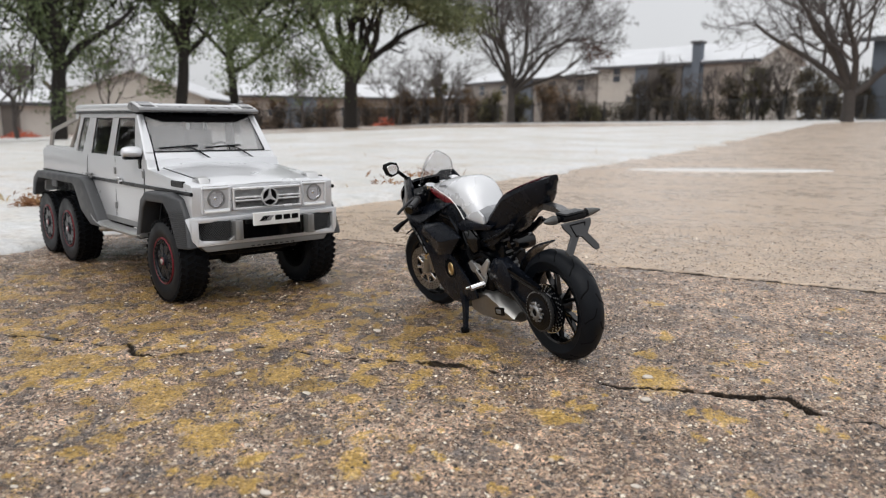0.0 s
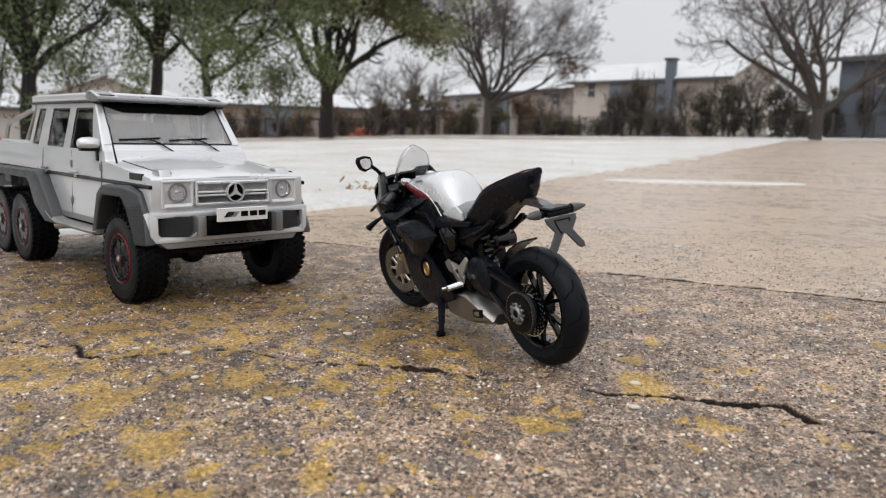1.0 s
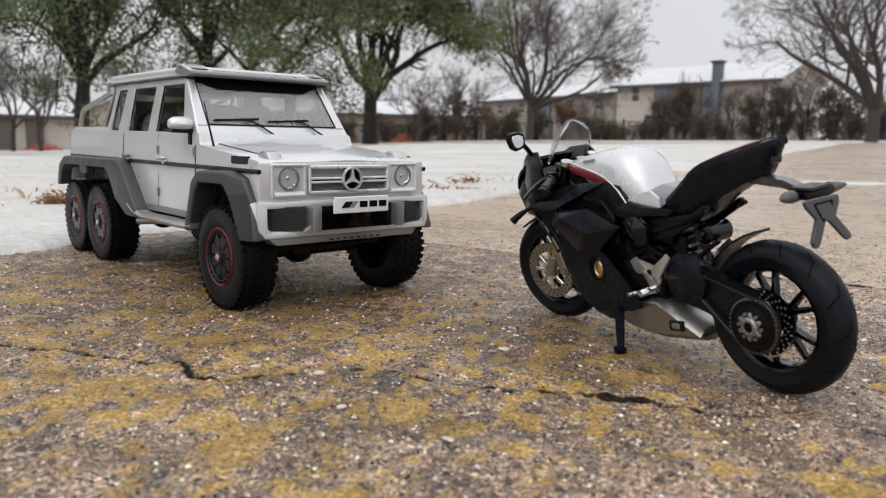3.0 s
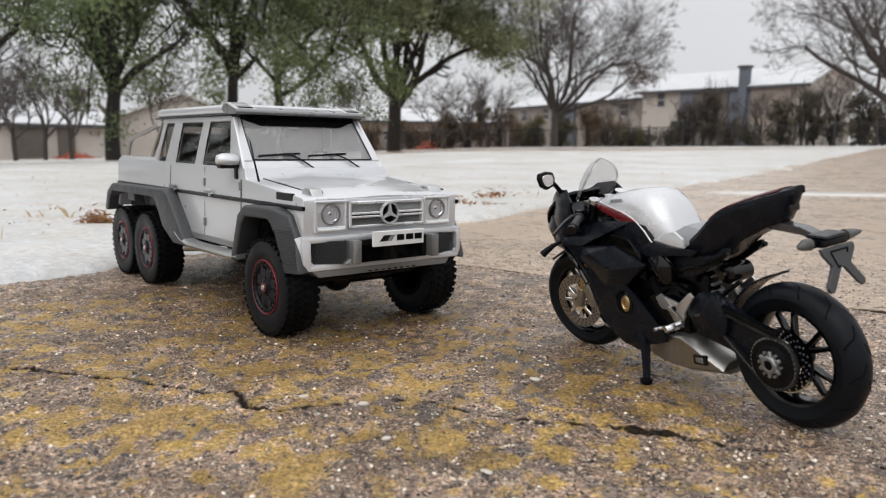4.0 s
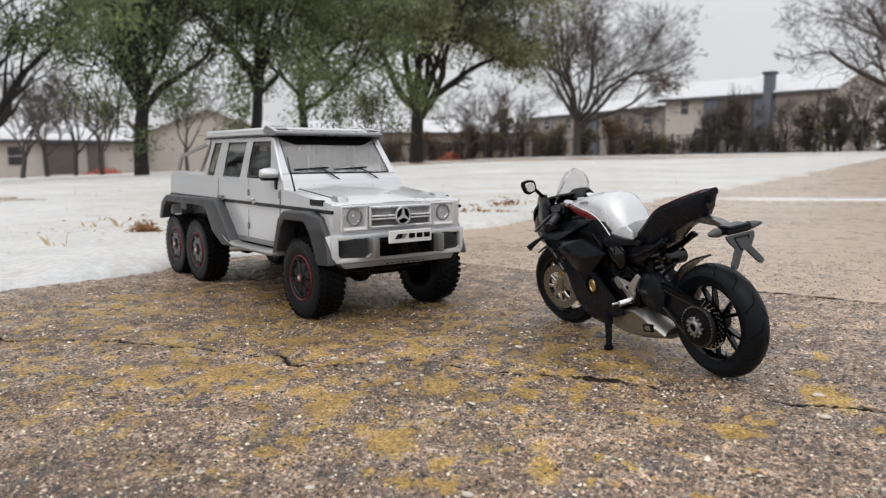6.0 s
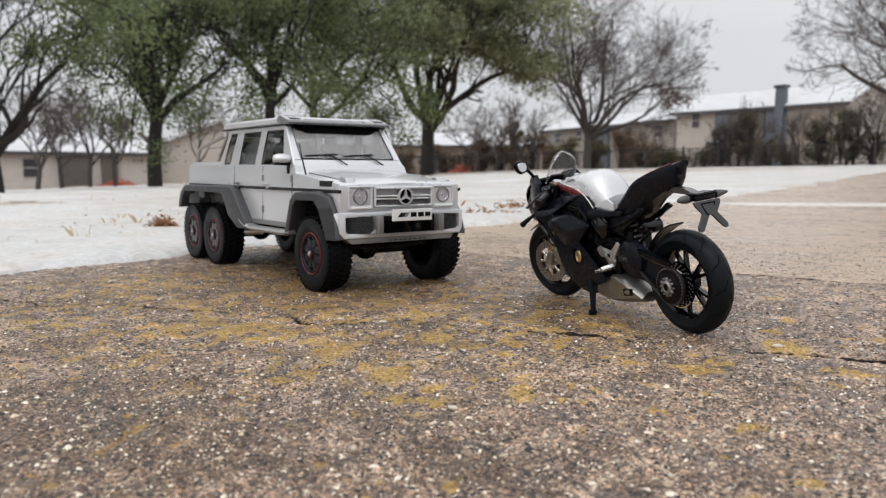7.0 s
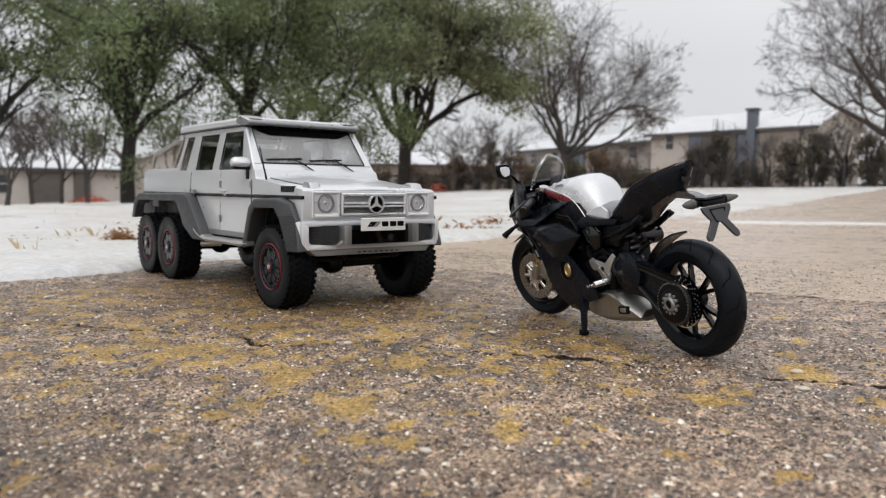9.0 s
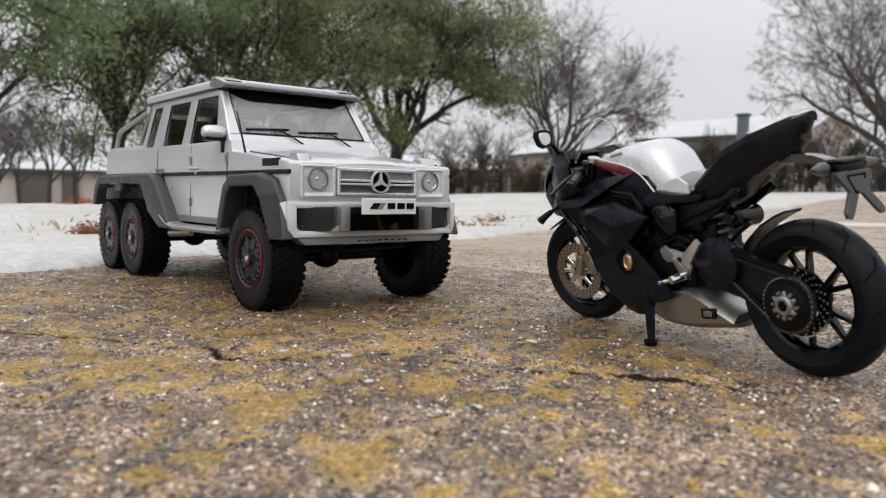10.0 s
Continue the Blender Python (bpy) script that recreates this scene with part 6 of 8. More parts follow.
    for z in (65.0, 63.2):
        part("bar", box((31.2, -22.6, z - 0.55), (33.6, 22.6, z + 0.55), 0.3, 1), M_BRIGHT, grille)
    badge = part("badge", moved(lathe([(5.0, -0.9), (5.7, -0.9), (5.7, 0.9), (5.0, 0.9)], 40, closed=True), Matrix.Translation((34.4, 0, 64.6)) @ Matrix.Rotation(math.pi / 2, 4, "Z")), M_BRIGHT, grille, "round chrome badge")
    part("backing", moved(disc((0, 0, 0), 5.1, -0.3, 0.3), Matrix.Translation((33.8, 0, 64.6)) @ Matrix.Rotation(math.pi / 2, 4, "Z")), M_GLOSS, badge)
    arms = [moved(prism([(-1.1, 0), (1.1, 0), (0.25, 5.2), (-0.25, 5.2)], 34.0, 35.2, 0, 1, axis="x"), Matrix.Translation((0, 0, 64.6)) @ Matrix.Rotation(2 * math.pi * k / 3, 4, "X")) for k in range(3)]
    for arm in arms:
        part("arm", arm, M_BRIGHT, badge)
    for s in (-1, 1):
        c = s * 34.0
        bez = joined(*[prism(p, 29.5, 32.6, 0.5, 1, axis="x") for p in ([(c - 9.4, 70.6), (c + 9.4, 70.6), (c + 9.4, 72.2), (c - 9.4, 72.2)], [(c - 9.4, 56.4), (c + 9.4, 56.4), (c + 9.4, 59.0), (c - 9.4, 59.0)], [(c - 9.6, 57), (c - 7.9, 57), (c - 7.9, 72), (c - 9.6, 72)], [(c + 9.6, 57), (c + 7.9, 57), (c + 7.9, 72), (c + 9.6, 72)])])
        lamp = part("headlamp", bez, M_SILVER, root, "round headlamp in a square silver bezel")
        part("bezel_plate", moved(lathe([(5.2, -0.4), (12.2, -0.4), (12.2, 0.4), (5.2, 0.4)], 4, closed=True), Matrix.Translation((30.9, c, 64.9)) @ Matrix.Rotation(math.pi / 2, 4, "Z") @ Matrix.Rotation(math.pi / 4, 4, "Y") @ Matrix.Diagonal((0.92, 1, 0.92, 1))), M_BRIGHT, lamp)
        part("ring", moved(lathe([(4.7, -1.0), (5.4, -1.0), (5.4, 0.9), (4.7, 0.9)], 36, closed=True), Matrix.Translation((31.4, c, 65.2)) @ Matrix.Rotation(math.pi / 2, 4, "Z")), M_GUNMETAL, lamp)
        part("reflector", moved(lathe([(5.6, 1.2), (4.6, -0.8), (2.6, -2.0), (0.2, -2.3), (0.2, -2.6), (2.8, -2.4), (5.0, -1.2), (5.8, 1.0)], 32, closed=True), Matrix.Translation((30.7, c, 65.2)) @ Matrix.Rotation(-math.pi / 2, 4, "Z") @ Matrix.Diagonal((0.84, 0.7, 0.84, 1))), M_CHROME, lamp)
        part("bulb_ring", moved(lathe([(1.9, 0.0), (3.3, 0.0), (3.3, 0.9), (1.9, 0.9)], 28, closed=True), Matrix.Translation((29.6, c, 65.2)) @ Matrix.Rotation(-math.pi / 2, 4, "Z")), M_BLACK, lamp)
        part("bulb", ball((30.0, c, 65.4), 1.2, 1.5, 1.5, 10), M_CHROME, lamp)
        part("lens", moved(lathe([(5.6, 0), (4.8, 0.9), (2.6, 1.6), (0.1, 1.8), (0.1, 1.4), (2.5, 1.2), (4.6, 0.5), (5.3, -0.2)], 32, closed=True), Matrix.Translation((31.6, c, 65.2)) @ Matrix.Rotation(-math.pi / 2, 4, "Z") @ Matrix.Diagonal((0.86, 0.8, 0.86, 1))), M_CAP, lamp)
        part("running_light", box((31.2, c - 8, 56.9), (33.2, c + 8, 58.3), 0.4, 1), M_PLATE, lamp)
    # bumper
    bumper = part("bumper", joined(
        prism([(-50, 51.4), (50, 51.4), (51, 54.6), (-51, 54.6)], 28, 41.4, 0.9, 2, axis="x"),
        prism([(-48, 37.6), (48, 37.6), (50, 40.9), (-50, 40.9)], 30, 41.4, 0.9, 2, axis="x"),
        *[prism([(s * 46.6, 41.6), (s * 46.6, 52), (s * 51, 54.4), (s * 50.6, 41), (s * 47, 38)][:: s], 30, 41.4, 0.9, 2, axis="x") for s in (-1, 1)],
        *[prism([(28, 39.5), (40.8, 39.5), (40.8, 54.2), (28, 54.2)], min(s * 50, s * 52.2), max(s * 50, s * 52.2), 0.6, 1, taper=lambda c: Vector((c.x - max(0, abs(c.y) - 50) * (1.5 if c.x > 35 else 0), c.y, c.z))) for s in (-1, 1)]), M_SILVER, root, "silver front bumper with mesh intakes")
    for s in (-1, 1):
        part("post", prism([(s * 22.6, 40.6), (s * 27.4, 40.6), (s * 27.4, 52.6), (s * 22.6, 52.6)][:: s], 33, 42.4, 0.7, 2, axis="x"), M_POST, bumper)
        part("intake_back", box((36.6, min(s * 28, s * 47.5), 40.5), (37.2, max(s * 28, s * 47.5), 52)), M_INK, bumper)
        tagged(part("intake_mesh", lattice(38.2, min(s * 27.6, s * 47.2), max(s * 27.6, s * 47.2), 40.7, 51.8, 1.0, 0.13), M_FLARE, bumper, "black diamond wire mesh"), kind="stuff")
        for t in (0, 1):
            cy = s * (29.0 if t == 0 else 45.9)
            part("corner_gusset", prism([(cy - 1.7, 40.4), (cy + 1.7, 40.4), (cy + 1.7 * (-s if t == 0 else s), 43.6)][:: 1], 36, 40.4, 0.2, 1, axis="x"), M_POST if t == 0 else M_SILVER, bumper)
    part("centre_intake", box((36.5, -22, 40.5), (37.6, 22, 52)), M_GLOSS, bumper)
    part("skid_lip", prism([(-41, 33.8), (41, 33.8), (46, 38), (-46, 38)], 27, 37.0, 0.7, 2, axis="x"), M_POST, bumper, "gunmetal skid lip")
    for k in range(8):
        part("slot", box((36.8, -14 + 4 * k - 1.0, 35.4), (37.2, -14 + 4 * k + 1.0, 36.0)), M_BLACK, bumper)
    plate = part("show_plate", box((41.6, -16.2, 48.6), (43.0, 16.2, 56.4), 0.3, 1), M_PLATE, root, "silver-white show plate with slanted bars")
    for k in range(5):
        y = -11.5 + k * 1.5
        part("stripe", prism([(y - 0.75, 51.2), (y + 0.5, 51.2), (y + 3.0, 54.2), (y + 1.75, 54.2)], 43.0, 43.25, axis="x"), M_INK if k < 3 else M_GREYINK, plate)
    for y in (-1.6, 4.3, 10.0):
        part("print_bar", box((43.0, y, 51.2), (43.25, y + 4.6, 54.2)), M_INK, plate)
    for ob in (bumper, *bumper.children):
        for v in ob.data.vertices:
            v.co.x -= max(0.0, abs(v.co.y) - 0.026) * 0.34
    # flares
    def lip_x(z):
        """Where the front arch ends ahead, by height."""
        return float(np.interp(z, (37.2, 43, 57.5, 62.3, 68), (24.5, 22, 14, 8.5, 8.5)))

    def flare(outer, inner, s, mat, name, depth=(44.5, 56.6)):
        bm = prism(outer + inner[::-1], depth[0], depth[1], 1.6, 3)
        for v in bm.verts:
            if v.co.y > 52:
                v.co.z -= (v.co.y - 52) * 0.16
            if name == "front_flare" and v.co.y > 50:
                v.co.y -= 0.36 * max(0.0, v.co.x - lip_x(v.co.z))
        return part(name, bm if s > 0 else mirrored(bm), mat, root, "dark grey textured wheel-arch flare")

    for s in (-1, 1):
        flare([(-38, 36), (-27.5, 62.5), (-20, 67.6), (9, 68.4), (21, 65.5), (28.5, 55), (34, 37.2)], [(-31.5, 36), (-23.5, 57), (-18.5, 61.8), (7.5, 62.3), (14, 57.5), (22, 43), (24.5, 37.2)], s, M_FLARE, "front_flare")
        ribs = []
        for k in range(22):
            z = 39.2 + 1.12 * k
            ends = lip_x(z + 0.7) + 1.3, float(np.interp(z, (37.2, 55, 65.5), (34, 28.5, 21))) - 1.0
            rings = [[(x, yo - 0.36 * (x - lip_x(z)) - 0.1 * max(0, z - 58), z + dz - (0.7 if yo > 55 else 0)) for yo, dz in ((54.6, -0.34), (57.05, -0.30), (57.05, 0.30), (54.6, 0.34))] for x in ends]
            ribs.append(loft(rings))
        ribs = joined(*ribs)
        tagged(part("flare_ribs", ribs if s > 0 else mirrored(ribs), M_FLARE, root, "fine moulded ribs on the front flare"), kind="stuff")
        flare([(-103.5, 36), (-134, 67), (-141, 69.4), (-250, 68.6), (-262, 63), (-270, 47)], [(-124, 36), (-143, 45), (-155, 61), (-161, 63.4), (-250, 63), (-257, 58), (-262.5, 47)], s, M_FLARE, "rear_flare")
        part("flare_tab", box((-214, min(s * 50, s * 55.8), 57.5), (-200, max(s * 50, s * 55.8), 63.5), 0.7, 1), M_FLARE, root)
        part("side_step", loft([[(x, s * yy, zz + dz) for yy, zz in ((49, 37.0), (55.8, 36.6), (56.8, 38.2), (55.8, 39.8), (49, 40.2))] for x, dz in ((-30, 0.0), (-42, -1.0), (-100, -1.2), (-110, 0.2), (-117, 2.6), (-121, 5.0))]), M_SATIN, root, "satin silver side step", 40)
        part("quarter_trim", prism([(-121, 46), (-124, 46), (-149, 66.5), (-145.5, 66.5)], min(s * 48, s * 49.8), max(s * 48, s * 49.8), 0.3, 1), M_SATIN, root)
        part("exhaust_tip", tube([(-112, s * 40, 33), (-124, s * 49, 32)], 2.6, 12, 0), M_STEEL, root)
        for x in (0, -182, -234.4):
            truck_wheel(root, x, s)
            part("shock", tube([(x - 6, s * 28, 25), (x - 4, s * 31, 58)], 2.2, 10, 0), M_BLACK, root)
    for x in (0, -182, -234.4):
        ax = part("axle", tube([(x, -40, 25.8), (x, 40, 25.8)], 3.2, 12, 0), M_BLACK, root)
        part("differential", ball((x, -11, 26.5), 8, 8.5, 7.5), M_BLACK, ax)
    part("chassis_rail", box((-256, -24, 32), (26, -16, 39), 0.8, 1), M_BLACK, root)
    part("chassis_rail", box((-256, 16, 32), (26, 24, 39), 0.8, 1), M_BLACK, root)
    part("gearbox", box((-110, -14, 29), (-50, 14, 39), 2, 2), M_BLACK, root)
    part("tow_bar", tube([(16, -38, 31), (20, 0, 30.4), (16, 38, 31)], 2.2, 10, 1), M_BLACK, root)
    return root


build_truck()


# ---- the model motorcycle ----
BIKE = pose(0.0603, 0.3419, 0, 0, 0, 119.7) @ pose(0, 0, 0, -8, 0, 0)


def panel(poly, depth, thick, bev=0.5, side=1, cut=0):
    """A moulded side panel: an outline (x, z), cut into small facets and set at y = depth(x, z)."""
    bm = bmesh.new()
    bm.faces.new([bm.verts.new((x, 0, z)) for x, z in poly])
    bmesh.ops.triangulate(bm, faces=bm.faces)
    for _ in range(cut):
        bmesh.ops.subdivide_edges(bm, edges=[e for e in bm.edges if e.calc_length() > 4], cuts=1, use_grid_fill=True)
        bmesh.ops.triangulate(bm, faces=bm.faces)
    res = bmesh.ops.extrude_face_region(bm, geom=bm.faces[:])
    inner = {g for g in res["geom"] if isinstance(g, bmesh.types.BMVert)}
    for v in bm.verts:
        d = depth(v.co.x, v.co.z)
        v.co.y = side * (d - (thick if v in inner else 0))
    bmesh.ops.recalc_face_normals(bm, faces=bm.faces)
    if bev:
        es = [e for e in bm.edges if len(e.link_faces) == 2 and e.calc_face_angle(0) > radians(60)]
        bmesh.ops.bevel(bm, geom=es, offset=bev, segments=2, profile=0.6, affect="EDGES", clamp_overlap=True)
    return bm


def facets(pts, faces, thick, bev=0.4):
    """A hard-edged cover: flat facets between corner points, given an even thickness inwards."""
    bm = bmesh.new()
    vs = [bm.verts.new(p) for p in pts]
    for f in faces:
        bm.faces.new([vs[i] for i in f])
    bmesh.ops.triangulate(bm, faces=[f for f in bm.faces if len(f.verts) > 4])
    res = bmesh.ops.extrude_face_region(bm, geom=bm.faces[:])
    for g in res["geom"]:
        if isinstance(g, bmesh.types.BMVert):
            g.co.y -= thick if g.co.y > 0 else -thick
    bmesh.ops.recalc_face_normals(bm, faces=bm.faces)
    es = [e for e in bm.edges if len(e.link_faces) == 2 and e.calc_face_angle(0) > radians(12)]
    bmesh.ops.bevel(bm, geom=es, offset=bev, segments=2, profile=0.6, affect="EDGES", clamp_overlap=True)
    return bm


def fan(rim, mid):
    """Corner points with one more in the middle, and the facets between them."""
    n = len(rim)
    return list(rim) + [mid], [(k, (k + 1) % n, n) for k in range(n)]


def ring_pts(x, pts):
    """A closed section at x from left-half points (y, z), top first."""
    return [(x, y, z) for y, z in pts] + [(x, -y, z) for y, z in pts[::-1]]


def bike_wheel(root, name, cx, cz, R, hw, rim_r, spokes, grooves):
    w = new(name)
    w.parent = root
    w.matrix_basis = Matrix.Translation((cx * 0.001, 0.0004, cz * 0.001))
    prof = [(rim_r - 0.6, -hw * 0.72), (rim_r + 1.6, -hw * 0.86), (rim_r + (R - rim_r) * 0.42, -hw * 0.99)]
    for k in range(0, 17):
        a = radians(-78 + 156 * k / 16)
        r0 = rim_r + (R - rim_r) * 0.42
        prof.append((r0 + (R - r0) * max(0, math.cos(a) - math.cos(radians(78))) / (1 - math.cos(radians(78))), hw * math.sin(a) / math.sin(radians(78))))
    prof += [(rim_r + 1.6, hw * 0.86), (rim_r - 0.6, hw * 0.72)]
    tyre = part("tyre", lathe(prof, 80, closed=True), M_TYRE, w, "smooth black sport tyre", 40)

    def on_tyre(a, y):
        s = min(abs(y) / hw, 0.97)
        r0 = rim_r + (R - rim_r) * 0.42
        c = math.cos(math.asin(s * math.sin(radians(78))))
        r = r0 + (R - r0) * max(0, c - math.cos(radians(78))) / (1 - math.cos(radians(78))) - 0.36
        return Vector((r * math.cos(a), y, r * math.sin(a)))

    cuts = []
    for k in range(grooves):
        a0 = 2 * math.pi * k / grooves
        for s in (-1, 1):
            a1 = a0 + (math.pi / grooves if s > 0 else 0)
            pts = [on_tyre(a1 + da, s * hw * f) for da, f in ((-0.16, 0.10), (-0.05, 0.26), (0.0, 0.40), (0.02, 0.62), (0.10, 0.88))]
            cuts.append(tube(pts, 0.52, 5, 1))
    tagged(part("groove", joined(*cuts), M_INK, tyre, "curved tread cuts"), kind="stuff")
    rim = part("rim", lathe([(rim_r - 0.4, -hw * 0.76), (rim_r - 1.4, -hw * 0.70), (rim_r - 2.4, -hw * 0.4), (rim_r - 2.6, 0), (rim_r - 2.4, hw * 0.4), (rim_r - 1.4, hw * 0.70), (rim_r - 0.4, hw * 0.76), (rim_r - 0.4, 0)], 64, closed=True), M_GLOSS, w, "gloss black wheel rim", 40)
    for k in range(spokes):
        a = 2 * math.pi * k / spokes
        for sk in (-1, 1):
            p0 = Vector((4.2 * math.cos(a), 0, 4.2 * math.sin(a)))
            b = a + sk * 0.23
            p1 = Vector(((rim_r - 2.2) * math.cos(b), 0, (rim_r - 2.2) * math.sin(b)))
            t = (p1 - p0).normalized()
            n = Vector((-t.z, 0, t.x))
            bm = loft([[p0 + n * 1.15 + Vector((0, 1.6, 0)), p0 + n * 1.15 - Vector((0, 1.6, 0)), p0 - n * 1.15 - Vector((0, 1.6, 0)), p0 - n * 1.15 + Vector((0, 1.6, 0))], [p1 + n * 0.8 + Vector((0, 1.2, 0)), p1 + n * 0.8 - Vector((0, 1.2, 0)), p1 - n * 0.8 - Vector((0, 1.2, 0)), p1 - n * 0.8 + Vector((0, 1.2, 0))]])
            part("spoke", bevelled(bm, 0.35, 1), M_GLOSS, rim)
    part("hub", lathe([(2.4, -hw * 0.8), (4.8, -hw * 0.5), (4.8, hw * 0.5), (2.4, hw * 0.8)], 28), M_BLACK, w)
    return w


def brake_disc(parent, y, r0, r1, mat, holes, name="brake_disc", pit=None):
    """A thin drilled ring; the holes are dark pits on both faces."""
    d = part(name, lathe([(r0, y - 0.45), (r1, y - 0.45), (r1, y + 0.45), (r0, y + 0.45)], 56, closed=True), mat, parent, "drilled steel brake disc")
    pits = []
    for k in range(holes):
        for j, f in enumerate((0.2, 0.5, 0.8)):
            a = 2 * math.pi * (k + 0.33 * j) / holes
            r = r0 + (r1 - r0) * f
            pits.append(disc((r * math.cos(a), y, r * math.sin(a)), 0.42, -0.5, 0.5, 8))
    tagged(part("hole", joined(*pits), pit or M_INK, d), kind="stuff")
    return d


def build_bike():
    root = new("model_motorcycle")
    root.matrix_world = BIKE
    tagged(root, "black and white die-cast model sport motorcycle on its side stand", "model motorcycle")
    # rear wheel with sprocket, chain and disc
    rw = bike_wheel(root, "rear_wheel", 1.2, 26.9, 26.9, 6.3, 18.6, 5, 13)
    spr = part("sprocket", lathe([(6.4, 12.2), (8.9, 12.2), (8.9, 13.6), (6.4, 13.6)], 44, closed=True), M_BLACK, rw, "dark rear sprocket")
    teeth = [moved(box((-0.35, 12.4, 8.7), (0.35, 13.4, 9.5)), Matrix.Rotation(2 * math.pi * k / 38, 4, "Y")) for k in range(38)]
    tagged(part("teeth", joined(*teeth), M_GUNMETAL, spr), kind="stuff")
    part("carrier", lathe([(7.4, 8.5), (7.4, 13.2), (6.2, 14.0), (1.5, 14.2)], 32), M_BLACK, rw)
    nut = part("hub_nut", lathe([(3.4, 13.8), (3.4, 15.0), (2.7, 15.8), (1.9, 15.8), (1.7, 14.9), (0.3, 14.9)], 24), M_GUNMETAL, rw, "machined steel hub nut")
    for k in range(6):
        a = 2 * math.pi * k / 6
        part("lug", moved(prism([(-1.1, 2.4), (1.1, 2.4), (0.6, 4.9), (-0.6, 4.9)], 14.0, 15.2, 0.25, 1), Matrix.Rotation(a, 4, "Y")), M_GUNMETAL, nut)
        part("bolt", moved(disc((0, 0, 0), 0.6, 13.8, 15.0, 10), Matrix.Rotation(a + 0.5, 4, "Y") @ Matrix.Translation((0, 0, 4.4))), M_GUNMETAL, nut)
    part("socket", disc((0, 0, 0), 1.8, 14.0, 15.3, 20), M_INK, nut)
    brake_disc(rw, 7.6, 7.8, 11.6, M_BLACK, 22, pit=M_SATIN)
    part("disc_edge", lathe([(11.5, 7.1), (11.9, 7.1), (11.9, 8.2), (11.5, 8.2)], 56, closed=True), M_CHROME, rw)
    links = []
    run = []
    c0, c1, r0, r1 = Vector((1.2, 0, 26.9)), Vector((25, 0, 37.5)), 9.4, 3.6
    d = (c1 - c0)
    base = math.atan2(d.z, d.x)
    off = math.acos((r0 - r1) / d.length)
    ua, la = base + off, base - off
    for k in range(40):
        a = ua + (2 * math.pi - 2 * off) * k / 39
        run.append(c0 + r0 * Vector((math.cos(a), 0, math.sin(a))))
    for k in range(1, 34):
        run.append((c0 + r0 * Vector((math.cos(la), 0, math.sin(la)))).lerp(c1 + r1 * Vector((math.cos(la), 0, math.sin(la))), k / 34))
    for k in range(34):
        run.append((c1 + r1 * Vector((math.cos(ua), 0, math.sin(ua)))).lerp(c0 + r0 * Vector((math.cos(ua), 0, math.sin(ua))), k / 34))
    for k, p in enumerate(run):
        q = run[(k + 1) % len(run)]
        t = q - p
        b = box((-0.72, -1.0 if k % 2 else -0.7, -0.55), (0.72, 1.0 if k % 2 else 0.7, 0.55), 0.2, 1)
        links.append(moved(b, Matrix.Translation((p.x, 12.9, p.z)) @ Matrix.Rotation(-math.atan2(t.z, t.x), 4, "Y")))
    tagged(part("chain", joined(*links), M_CHAIN, root, "dark steel drive chain"), kind="stuff")
    # swing arm
    arm = part("swing_arm", panel([(36, 45), (30, 47.5), (23, 43.5), (14, 39.5), (8, 36), (4.5, 29), (6.5, 22.5), (12, 21.5), (22, 26), (36, 28.5), (41, 33)], lambda x, z: 10.8 + 0.05 * (x - 5), 4.0, 0.8, 1, 1), M_MATTE, root, "black single-sided swing arm")
    part("chain_guard", loft([[(x, 12.2, z), (x, 14.4, z - 0.3), (x, 14.4, z - 1.6), (x, 12.2, z - 1.4)] for x, z in ((34, 46.6), (24, 44.2), (10, 41.2), (-1.0, 39.2))]), M_BLACK, arm)
    part("pivot_cover", facets(*fan([(34, 14.6, 47), (27, 14.6, 47.7), (22.6, 14.4, 43), (20.7, 14.2, 38.5), (21.7, 14.2, 33.3), (25.5, 14.2, 30), (34, 14.4, 33), (40, 14.8, 36.2), (41, 14.8, 40)], (30.5, 16.8, 40)), 3.5, 0.5), M_MATTE, root)
    part("hugger", loft([[(1.2 + (R + th) * math.cos(a), y, 26.9 + (R + th) * math.sin(a)) for th in (0, 0.9) for y in ((-4.6, -2.3, 0, 2.3, 4.6) if th == 0 else (4.6, 2.3, 0, -2.3, -4.6))] for a, R in ((radians(22), 28.6), (radians(38), 28.9), (radians(55), 29.0), (radians(68), 29.2), (radians(76), 29.6))]), M_MATTE, root, "black rear tyre hugger", 50)
    part("hugger_arm", tube([(30, 9, 41), (27, 8.5, 47), (20, 7, 52.5)], 0.9, 8, 1), M_BLACK, root)
    part("shock_canister", joined(moved(lathe([(2.8, -6), (3.9, -5.2), (4.0, 5.2), (2.8, 6)], 20), Matrix.Translation((28.5, 0, 53.6))), moved(lathe([(1.8, -2), (1.8, 2.4)], 14), Matrix.Translation((28.5, 6, 53.6)))), M_GLOSS, root)
    part("shock_spring", tube([Vector((32 + 0.25 * k + 3.0 * math.cos(k * 1.25), 3.0 * math.sin(k * 1.25) + 3, 36 + k * 0.55)) for k in range(36)], 0.7, 6, 0), M_GUNMETAL, root)
    # tail and seat
    sec = ((50, 10.6, 55, 61.5), (44, 11.0, 53.5, 65.5), (38, 10.9, 55.5, 70.5), (33, 10.6, 58, 75.5), (28, 10.2, 61, 79.4), (20, 9.4, 68, 82.6), (11, 8.0, 73.0, 85.6), (5.5, 6.6, 75.8, 87.2), (3.6, 5.0, 78.2, 87.9), (1.6, 3.8, 82.6, 88.4), (-0.2, 2.8, 86.8, 88.9))
